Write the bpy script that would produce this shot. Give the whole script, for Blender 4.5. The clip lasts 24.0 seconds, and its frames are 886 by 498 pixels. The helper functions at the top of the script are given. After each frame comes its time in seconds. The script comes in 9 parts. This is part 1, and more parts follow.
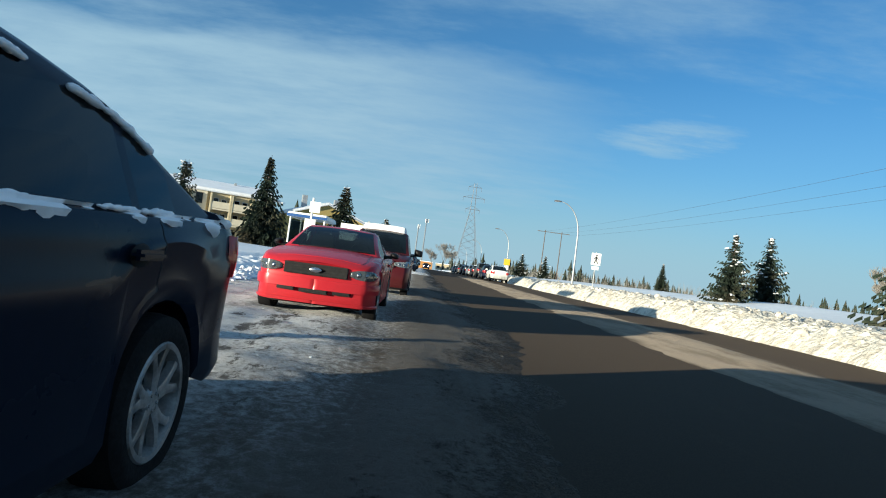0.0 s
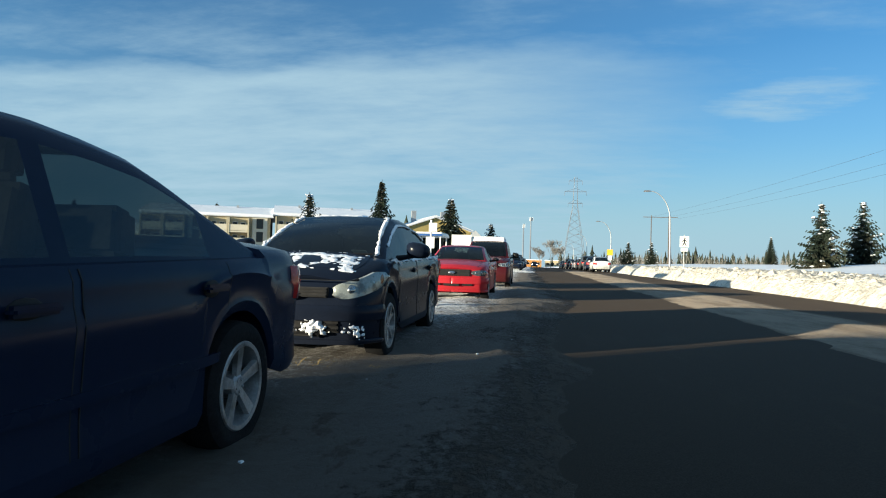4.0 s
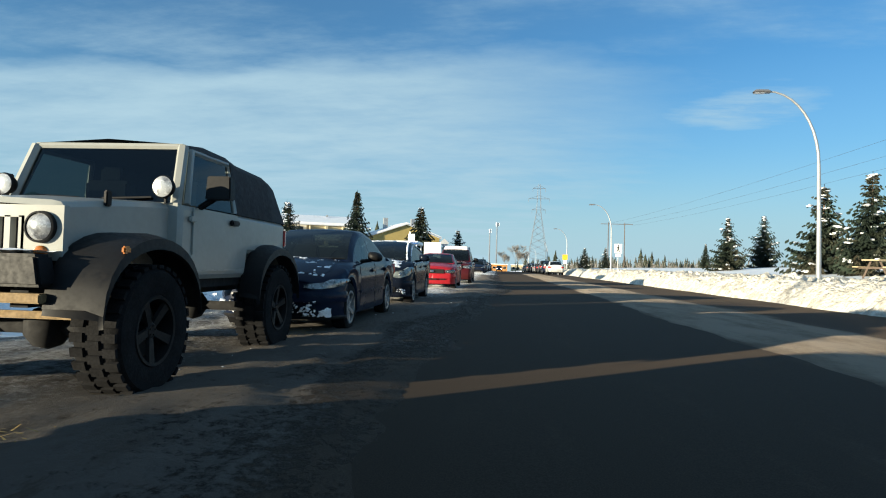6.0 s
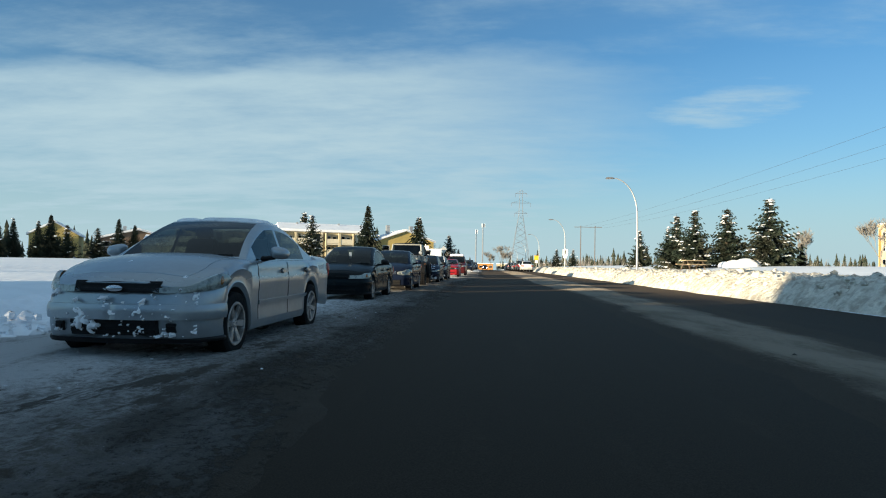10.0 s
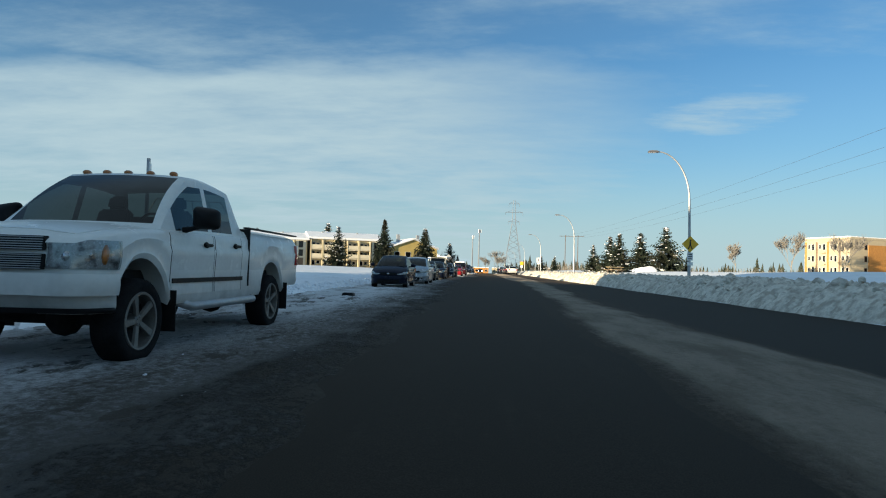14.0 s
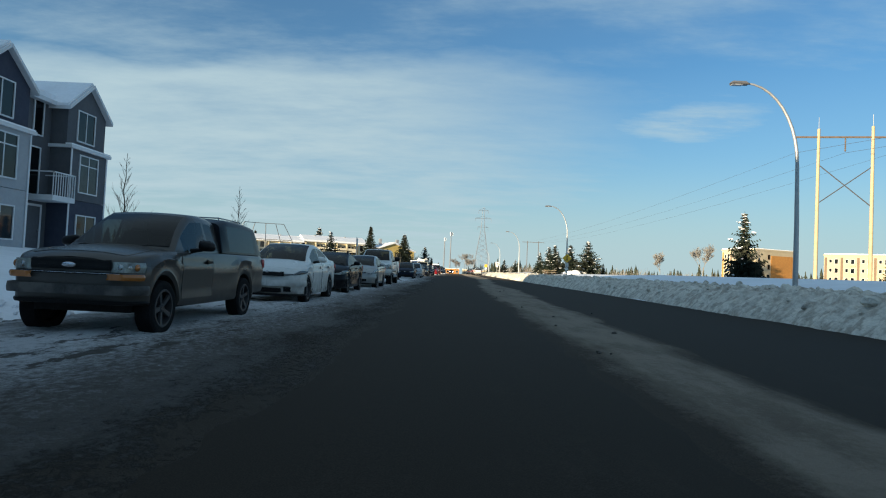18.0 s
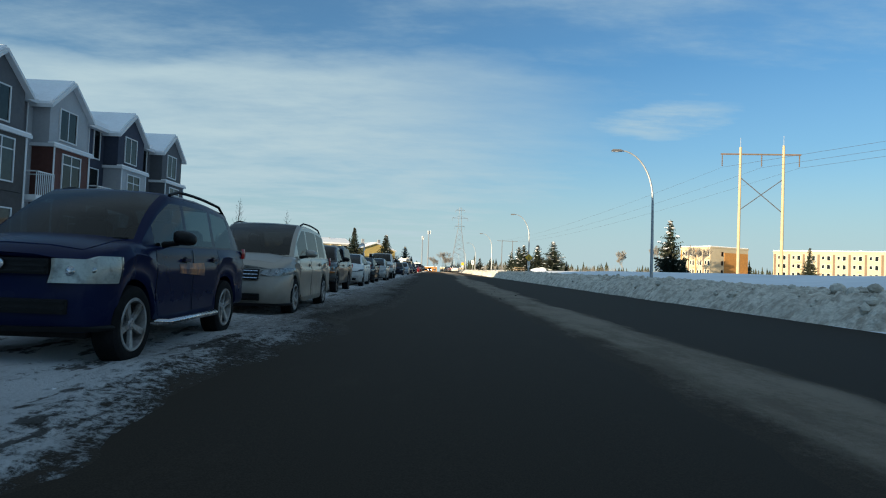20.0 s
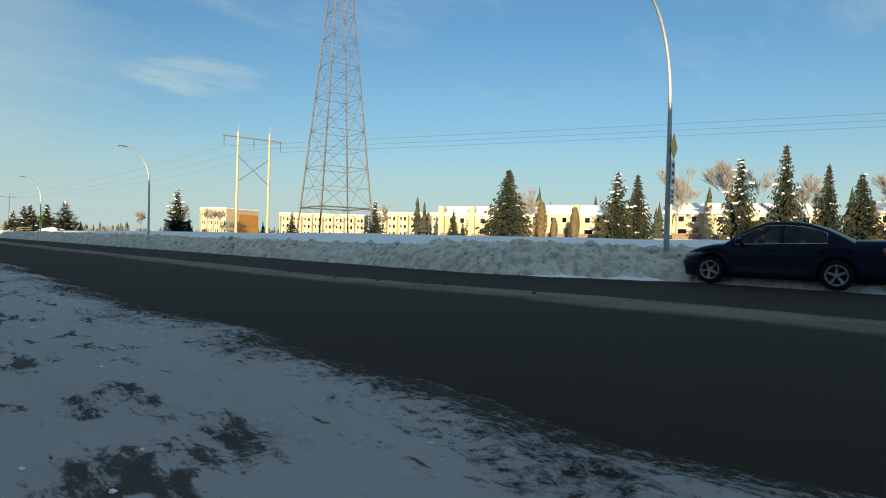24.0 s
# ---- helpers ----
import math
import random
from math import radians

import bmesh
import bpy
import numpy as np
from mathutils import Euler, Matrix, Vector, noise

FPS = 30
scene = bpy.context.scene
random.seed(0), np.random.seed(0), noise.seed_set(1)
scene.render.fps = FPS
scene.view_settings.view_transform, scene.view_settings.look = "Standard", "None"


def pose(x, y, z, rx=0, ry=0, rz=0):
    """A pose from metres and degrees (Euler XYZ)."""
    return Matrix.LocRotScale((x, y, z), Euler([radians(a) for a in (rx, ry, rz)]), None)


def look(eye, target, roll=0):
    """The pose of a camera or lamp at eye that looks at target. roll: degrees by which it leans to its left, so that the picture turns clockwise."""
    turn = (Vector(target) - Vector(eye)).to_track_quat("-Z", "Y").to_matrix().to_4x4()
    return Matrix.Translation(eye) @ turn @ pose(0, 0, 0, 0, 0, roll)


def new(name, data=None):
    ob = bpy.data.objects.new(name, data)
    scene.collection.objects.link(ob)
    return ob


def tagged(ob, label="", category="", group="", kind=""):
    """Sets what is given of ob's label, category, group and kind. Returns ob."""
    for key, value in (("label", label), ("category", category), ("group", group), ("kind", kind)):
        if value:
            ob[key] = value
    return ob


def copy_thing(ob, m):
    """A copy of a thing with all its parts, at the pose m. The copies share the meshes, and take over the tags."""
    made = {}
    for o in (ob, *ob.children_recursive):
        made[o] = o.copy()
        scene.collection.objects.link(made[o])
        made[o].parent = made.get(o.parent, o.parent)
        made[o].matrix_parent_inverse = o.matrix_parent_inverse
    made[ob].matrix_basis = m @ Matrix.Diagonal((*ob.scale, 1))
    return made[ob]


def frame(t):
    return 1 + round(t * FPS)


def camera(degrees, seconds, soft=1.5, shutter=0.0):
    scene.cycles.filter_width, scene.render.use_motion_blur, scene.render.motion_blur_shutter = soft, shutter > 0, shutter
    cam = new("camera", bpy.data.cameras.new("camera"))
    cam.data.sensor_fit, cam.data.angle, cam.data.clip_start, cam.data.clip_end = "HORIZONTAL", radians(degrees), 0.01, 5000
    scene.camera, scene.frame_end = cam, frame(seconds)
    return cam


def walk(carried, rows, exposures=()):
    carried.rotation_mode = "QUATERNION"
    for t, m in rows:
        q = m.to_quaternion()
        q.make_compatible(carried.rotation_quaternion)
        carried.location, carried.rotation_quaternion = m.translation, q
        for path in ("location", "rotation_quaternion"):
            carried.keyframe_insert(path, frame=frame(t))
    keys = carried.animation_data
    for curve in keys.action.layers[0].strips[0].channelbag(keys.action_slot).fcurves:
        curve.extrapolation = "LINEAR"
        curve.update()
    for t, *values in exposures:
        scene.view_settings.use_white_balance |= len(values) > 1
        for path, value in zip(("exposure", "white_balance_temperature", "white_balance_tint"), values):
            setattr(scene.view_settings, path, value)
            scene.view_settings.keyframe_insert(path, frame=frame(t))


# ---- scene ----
# camera and its walk: t, place, turn
cam = camera(72.0, 24.0, soft=1.1)
PATH = [
    (0.0, -1.113, -2.807, 0.941, 91.56, -7.72, -2.15),
    (0.5, -1.098, -2.792, 0.934, 91.54, -6.57, -2.21),
    (1.0, -1.073, -2.768, 0.918, 91.18, -4.70, -1.96),
    (1.5, -1.016, -2.928, 0.895, 90.96, -1.14, -0.96),
    (2.0, -1.019, -3.489, 0.889, 91.12, -1.22, 3.74),
    (2.5, -0.983, -4.306, 0.919, 90.72, -0.81, 4.93),
    (3.0, -0.951, -5.554, 0.936, 90.61, -0.92, 6.31),
    (3.5, -0.829, -7.054, 0.962, 90.88, -1.33, 8.41),
    (5.5, -0.323, -13.837, 0.949, 90.99, -3.23, 6.42),
    (6.0, -0.196, -16.055, 0.909, 91.45, -1.64, 5.02),
    (6.5, -0.076, -18.257, 0.903, 91.34, -2.29, 5.11),
    (7.0, -0.035, -20.687, 0.933, 91.42, -1.54, 5.13),
    (7.5, -0.006, -23.238, 0.926, 91.25, -1.48, 4.72),
    (8.0, 0.019, -25.820, 0.920, 91.58, -2.10, 3.76),
    (8.5, 0.064, -28.557, 0.947, 91.23, -2.73, 2.86),
    (9.0, 0.051, -31.466, 0.964, 90.99, -2.20, 3.06),
    (9.5, 0.030, -34.498, 0.949, 91.28, -1.25, 3.19),
    (10.0, 0.043, -37.603, 0.943, 91.44, -1.10, 3.76),
    (10.5, 0.083, -40.764, 0.948, 91.32, -2.01, 4.02),
    (12.5, 0.169, -53.279, 0.900, 91.73, -1.86, 3.05),
    (13.0, 0.234, -56.548, 0.916, 91.72, -1.93, 3.30),
    (13.5, 0.194, -59.854, 0.938, 91.60, -1.52, 3.45),
    (14.0, 0.265, -62.977, 0.921, 91.78, -1.68, 3.41),
    (14.5, 0.331, -66.239, 0.923, 91.72, -1.45, 3.68),
    (15.0, 0.391, -69.425, 0.927, 91.75, -2.51, 3.86),
    (15.5, 0.356, -72.588, 0.937, 91.65, -2.27, 3.40),
    (16.0, 0.468, -75.668, 0.926, 91.64, -2.07, 3.17),
    (16.5, 0.423, -78.841, 0.940, 91.98, -2.62, 2.92),
    (17.0, 0.454, -81.957, 0.949, 91.89, -2.50, 2.15),
    (17.5, 0.415, -85.070, 0.932, 92.09, -2.90, 1.68),
    (18.0, 0.318, -88.183, 0.927, 91.94, -2.65, 0.71),
    (18.5, 0.172, -91.185, 0.919, 91.70, -2.01, 0.18),
    (20.5, -0.433, -102.369, 0.914, 92.00, -2.38, -2.29),
    (21.0, -0.748, -104.940, 0.907, 92.38, -2.64, -3.38),
    (21.5, -1.046, -107.369, 0.916, 92.27, -4.18, -5.01),
    (22.0, -1.394, -109.743, 0.926, 92.36, -5.91, -8.45),
    (22.5, -1.808, -111.972, 0.924, 92.40, -7.20, -14.69),
    (23.0, -2.432, -113.981, 0.921, 92.90, -7.43, -23.58),
    (23.5, -3.404, -115.784, 0.880, 92.29, -6.19, -35.60),
    (24.0, -4.493, -117.407, 0.840, 89.50, -1.61, -43.70),
]
UNIT = 1.1                                              # metres in one unit of the plan
walk(cam, [(t, pose(UNIT * x, UNIT * y, UNIT * z, rx, ry, rz)) for t, x, y, z, rx, ry, rz in PATH],
     exposures=[(0.0, 1.08, 5450, 4), (3.0, 1.17, 5600, 5), (7.0, 1.3, 5850, 6), (10.0, 1.28, 6150, 8), (14.0, 1.25, 6300, 9), (23.0, 1.27, 6500, 10), (24.0, 1.28, 7000, 10)])

# ---- light ----
SUN_EL, SUN_DIR = 6.3, Vector((0.785, 0.6195, 0.0))      # the sun stands low, behind and to the side of the road
world = bpy.data.worlds.new("winter_sky")
scene.world = world
world.use_nodes = True
wn, wl = world.node_tree.nodes, world.node_tree.links
wn.clear()
w_out, w_bg = wn.new("ShaderNodeOutputWorld"), wn.new("ShaderNodeBackground")
sky = wn.new("ShaderNodeTexSky")
sky.sky_type, sky.sun_disc = "NISHITA", False
sky.sun_elevation = radians(SUN_EL)
sky.sun_rotation = math.atan2(-SUN_DIR.x, -SUN_DIR.y)
sky.air_density, sky.dust_density, sky.ozone_density = 1.0, 0.3, 2.5
# thin high cloud in long streaks, laid out on a plane far overhead
w_co, w_sep = wn.new("ShaderNodeTexCoord"), wn.new("ShaderNodeSeparateXYZ")
wl.new(w_co.outputs["Generated"], w_sep.inputs[0])


def wmath(op, a, b=None, clamp=False):
    n = wn.new("ShaderNodeMath")
    n.operation, n.use_clamp = op, clamp
    for k, v in enumerate((a, b)):
        if v is None:
            continue
        if isinstance(v, (int, float)):
            n.inputs[k].default_value = v
        else:
            wl.new(v, n.inputs[k])
    return n.outputs[0]


def wnoise(vec, scale, detail, rough, offset, stretch, turn=0.0):
    mp, no = wn.new("ShaderNodeMapping"), wn.new("ShaderNodeTexNoise")
    mp.inputs["Location"].default_value = offset
    mp.inputs["Rotation"].default_value = (0, 0, radians(turn))
    mp.inputs["Scale"].default_value = stretch
    wl.new(vec, mp.inputs["Vector"])
    wl.new(mp.outputs[0], no.inputs["Vector"])
    no.inputs["Scale"].default_value, no.inputs["Detail"].default_value, no.inputs["Roughness"].default_value = scale, detail, rough
    return no.outputs["Fac"]


w_up = wmath("MAXIMUM", w_sep.outputs["Z"], 0.015)
w_px, w_py = wmath("DIVIDE", w_sep.outputs["X"], wmath("ADD", w_up, 0.10)), wmath("DIVIDE", w_sep.outputs["Y"], wmath("ADD", w_up, 0.10))
w_vec = wn.new("ShaderNodeCombineXYZ")
wl.new(w_px, w_vec.inputs[0]), wl.new(w_py, w_vec.inputs[1])
n_big = wnoise(w_vec.outputs[0], 0.42, 3.0, 0.5, (2.3, 0.55, 0.0), (0.7, 1.0, 1.0), 12)
n_fine = wnoise(w_vec.outputs[0], 1.6, 6.0, 0.62, (0.4, 3.1, 0.0), (0.62, 1.05, 1.0), 16)
n_wisp = wnoise(w_vec.outputs[0], 3.6, 8.0, 0.66, (1.4, 0.3, 0.0), (0.5, 1.1, 1.0), 20)


def wrange(src, lo, hi, a=0.0, b=1.0):
    n = wn.new("ShaderNodeMapRange")
    n.interpolation_type = "SMOOTHSTEP"
    wl.new(src, n.inputs["Value"])
    for key, v in (("From Min", lo), ("From Max", hi), ("To Min", a), ("To Max", b)):
        n.inputs[key].default_value = v
    return n.outputs[0]


w_x, w_z = w_sep.outputs["X"], w_sep.outputs["Z"]
shift = wmath("MULTIPLY", wmath("SUBTRACT", n_fine, 0.5), 0.10)
# a broad bank of thin cloud on one side, frayed along its upper edge
bank_top = wrange(wmath("ADD", wmath("DIVIDE", w_z, wmath("MAXIMUM", w_sep.outputs["Y"], 0.30)), wmath("MULTIPLY", shift, 1.3)), 0.375, 0.300)
bank_side = wrange(wmath("ADD", w_x, wmath("ADD", wmath("MULTIPLY", w_z, 0.9), wmath("MULTIPLY", shift, 4.0))), 0.80, 0.02)
mixed = wmath("ADD", wmath("MULTIPLY", n_big, 0.35), wmath("ADD", wmath("MULTIPLY", n_fine, 0.35), wmath("MULTIPLY", n_wisp, 0.30)))
bank = wmath("MULTIPLY", wmath("MULTIPLY", bank_top, bank_side), wrange(mixed, 0.32, 0.62, 0.50, 1.0))
# streaks, plus an unseen veil added overhead to whiten the skylight
wisps_and_fill = wmath("MAXIMUM", wrange(mixed, 0.44, 0.70, 0.10, 0.66), wrange(w_z, 0.42, 0.85, 0.0, 0.5))
puff_x = wmath("DIVIDE", wmath("SUBTRACT", w_x, 0.345), 0.115)
puff_z = wmath("DIVIDE", wmath("ADD", wmath("SUBTRACT", w_z, 0.236), wmath("MULTIPLY", shift, 0.5)), 0.030)
puff_d = wmath("ADD", wmath("MULTIPLY", puff_x, puff_x), wmath("MULTIPLY", puff_z, puff_z))
puff = wmath("MULTIPLY", wrange(puff_d, 1.6, 0.0), wrange(n_wisp, 0.35, 0.65, 0.30, 0.72))
haze = wmath("ADD", wmath("MULTIPLY", wrange(w_z, 0.20, 0.01), 0.50), wmath("MULTIPLY", wrange(w_z, 0.45, 0.04), 0.40))
veil = wmath("MAXIMUM", wmath("MAXIMUM", bank, wisps_and_fill), wmath("MAXIMUM", puff, haze), True)
w_mix, w_tint = wn.new("ShaderNodeMix"), wn.new("ShaderNodeMix")
w_tint.data_type, w_tint.blend_type = "RGBA", "MULTIPLY"
w_tint.inputs["Factor"].default_value = 1.0
wl.new(sky.outputs[0], w_tint.inputs["A"])
w_tint.inputs["B"].default_value = (0.64, 1.15, 1.44, 1)
w_mix.data_type = "RGBA"
wl.new(veil, w_mix.inputs["Factor"])
wl.new(w_tint.outputs["Result"], w_mix.inputs["A"])
w_mix.inputs["B"].default_value = (3.48, 4.50, 4.82, 1)
wl.new(w_mix.outputs["Result"], w_bg.inputs["Color"])
w_bg.inputs["Strength"].default_value = 0.058
wl.new(w_bg.outputs[0], w_out.inputs["Surface"])

sun_data = bpy.data.lights.new("sun", "SUN")
sun_data.energy, sun_data.angle, sun_data.color = 5.0, radians(0.55), (1.0, 0.81, 0.53)
sun_from = -SUN_DIR * math.cos(radians(SUN_EL)) + Vector((0, 0, math.sin(radians(SUN_EL))))
sun = new("sun", sun_data)
sun.matrix_world = look(sun_from * 200, (0, 0, 0))


# ---- materials ----
def material(name, color, rough=0.6, metal=0.0, vary=0.12, scale=3.0, bump=0.0, bump_scale=40.0, coat=0.0, spec=0.5,
             second=None, second_scale=1.0, second_amount=0.5, random=0.0):
    """A surface with mottling at two scales, fine relief and, where given, patches of a second colour."""
    m = bpy.data.materials.new(name)
    m.use_nodes = True
    n, l = m.node_tree.nodes, m.node_tree.links
    b = n["Principled BSDF"]
    b.inputs["Roughness"].default_value, b.inputs["Metallic"].default_value = rough, metal
    b.inputs["Specular IOR Level"].default_value = spec
    b.inputs["Coat Weight"].default_value = coat
    b.inputs["Coat Roughness"].default_value = 0.06
    co = n.new("ShaderNodeTexCoord")

    def noise_out(sc, detail=5.0):
        t = n.new("ShaderNodeTexNoise")
        t.inputs["Scale"].default_value, t.inputs["Detail"].default_value = sc, detail
        l.new(co.outputs["Object"], t.inputs["Vector"])
        return t.outputs["Fac"]

    def ramp(src, lo, hi, a, c):
        r = n.new("ShaderNodeMapRange")
        l.new(src, r.inputs["Value"])
        for key, v in (("From Min", lo), ("From Max", hi), ("To Min", a), ("To Max", c)):
            r.inputs[key].default_value = v
        return r.outputs[0]

    mul = n.new("ShaderNodeMix")
    mul.data_type, mul.blend_type = "RGBA", "MULTIPLY"
    mul.inputs["Factor"].default_value = 1.0
    mul.inputs["A"].default_value = (*color, 1)
    tone = n.new("ShaderNodeMath")
    tone.operation = "MULTIPLY"
    l.new(ramp(noise_out(scale), 0.3, 0.7, 1 - vary, 1 + vary), tone.inputs[0])
    l.new(ramp(noise_out(scale * 9), 0.3, 0.7, 1 - vary * 0.7, 1 + vary * 0.7), tone.inputs[1])
    last = tone.outputs[0]
    if random:
        info, t2 = n.new("ShaderNodeObjectInfo"), n.new("ShaderNodeMath")
        t2.operation = "MULTIPLY"
        l.new(last, t2.inputs[0])
        l.new(ramp(info.outputs["Random"], 0, 1, 1 - random, 1 + random), t2.inputs[1])
        last = t2.outputs[0]
    l.new(last, mul.inputs["B"])
    out = mul.outputs["Result"]
    if second:
        mix = n.new("ShaderNodeMix")
        mix.data_type = "RGBA"
        l.new(ramp(noise_out(second_scale, 8.0), 0.62 - 0.3 * second_amount, 0.78 - 0.3 * second_amount, 0, 1), mix.inputs["Factor"])
        l.new(out, mix.inputs["A"])
        mix.inputs["B"].default_value = (*second, 1)
        out = mix.outputs["Result"]
    l.new(out, b.inputs["Base Color"])
    l.new(ramp(noise_out(scale * 5), 0.3, 0.7, max(rough - 0.08, 0.02), min(rough + 0.1, 1)), b.inputs["Roughness"])
    if bump:
        bp = n.new("ShaderNodeBump")
        bp.inputs["Strength"].default_value, bp.inputs["Distance"].default_value = 1.0, bump
        l.new(noise_out(bump_scale, 8.0), bp.inputs["Height"])
        l.new(bp.outputs[0], b.inputs["Normal"])
    return m


def car_paint(name, color, salt=0.35, metal=0.3):
    """Glossy paint under a film of road salt that thickens towards the sills."""
    dark = max(color) < 0.06
    m = material(name, color, 0.34, metal, 0.05, 2.0, coat=0.05 if dark else 0.10, spec=0.07 if dark else 0.14)
    m.node_tree.nodes["Principled BSDF"].inputs["Coat Roughness"].default_value = 0.16
    n, l = m.node_tree.nodes, m.node_tree.links
    b = n["Principled BSDF"]
    src = b.inputs["Base Color"].links[0].from_socket
    co, sp = n.new("ShaderNodeTexCoord"), n.new("ShaderNodeSeparateXYZ")
    l.new(co.outputs["Object"], sp.inputs[0])
    no = n.new("ShaderNodeTexNoise")
    no.inputs["Scale"].default_value, no.inputs["Detail"].default_value = 5.0, 9.0
    l.new(co.outputs["Object"], no.inputs["Vector"])
    hi = n.new("ShaderNodeMapRange")
    l.new(sp.outputs["Z"], hi.inputs["Value"])
    hi.inputs["From Min"].default_value, hi.inputs["From Max"].default_value = 0.88, 0.30
    hi.inputs["To Min"].default_value, hi.inputs["To Max"].default_value = 0.03, 1.0
    f = n.new("ShaderNodeMath")
    f.operation = "MULTIPLY"
    l.new(no.outputs["Fac"], f.inputs[0])
    l.new(hi.outputs[0], f.inputs[1])
    f2 = n.new("ShaderNodeMath")
    f2.operation, f2.use_clamp = "MULTIPLY", True
    l.new(f.outputs[0], f2.inputs[0])
    f2.inputs[1].default_value = salt * 1.15
    mix = n.new("ShaderNodeMix")
    mix.data_type = "RGBA"
    l.new(f2.outputs[0], mix.inputs["Factor"])
    l.new(src, mix.inputs["A"])
    mix.inputs["B"].default_value = (0.10, 0.090, 0.078, 1)
    l.new(mix.outputs["Result"], b.inputs["Base Color"])
    ro = n.new("ShaderNodeMapRange")
    l.new(f2.outputs[0], ro.inputs["Value"])
    ro.inputs["To Min"].default_value, ro.inputs["To Max"].default_value = 0.26, 0.85
    l.new(ro.outputs[0], b.inputs["Roughness"])
    return m


def glass(name, tint, rough=0.03, shine=0.75):
    """A pane: what lies behind shows through the tint, and the surface mirrors at a slant."""
    m = bpy.data.materials.new(name)
    m.use_nodes = True
    n, l = m.node_tree.nodes, m.node_tree.links
    n.clear()
    o, mx, fr = n.new("ShaderNodeOutputMaterial"), n.new("ShaderNodeMixShader"), n.new("ShaderNodeLayerWeight")
    tr, gl = n.new("ShaderNodeBsdfTransparent"), n.new("ShaderNodeBsdfGlossy")
    tr.inputs["Color"].default_value = (*tint, 1)
    gl.inputs["Roughness"].default_value = rough
    fr.inputs["Blend"].default_value = 0.5
    pw, sc = n.new("ShaderNodeMath"), n.new("ShaderNodeMath")
    pw.operation, sc.operation = "POWER", "MULTIPLY_ADD"
    l.new(fr.outputs["Facing"], pw.inputs[0])
    pw.inputs[1].default_value = 4.0
    l.new(pw.outputs[0], sc.inputs[0])
    sc.inputs[1].default_value, sc.inputs[2].default_value = shine, 0.045
    l.new(sc.outputs[0], mx.inputs[0]), l.new(tr.outputs[0], mx.inputs[1]), l.new(gl.outputs[0], mx.inputs[2])
    l.new(mx.outputs[0], o.inputs["Surface"])
    return m


SNOW = material("snow", (0.84, 0.85, 0.88), 0.85, 0, 0.05, 0.8, 0.015, 14, spec=0.2)
SNOW_FIELD = material("field_snow", (0.83, 0.85, 0.88), 0.9, 0, 0.05, 0.15, 0.05, 2.5, spec=0.2)
SNOW_PLOUGHED = material("ploughed_snow", (0.70, 0.655, 0.57), 0.95, 0, 0.14, 1.6, 0.10, 9, spec=0.1, second=(0.46, 0.415, 0.35), second_scale=4.0, second_amount=0.55)


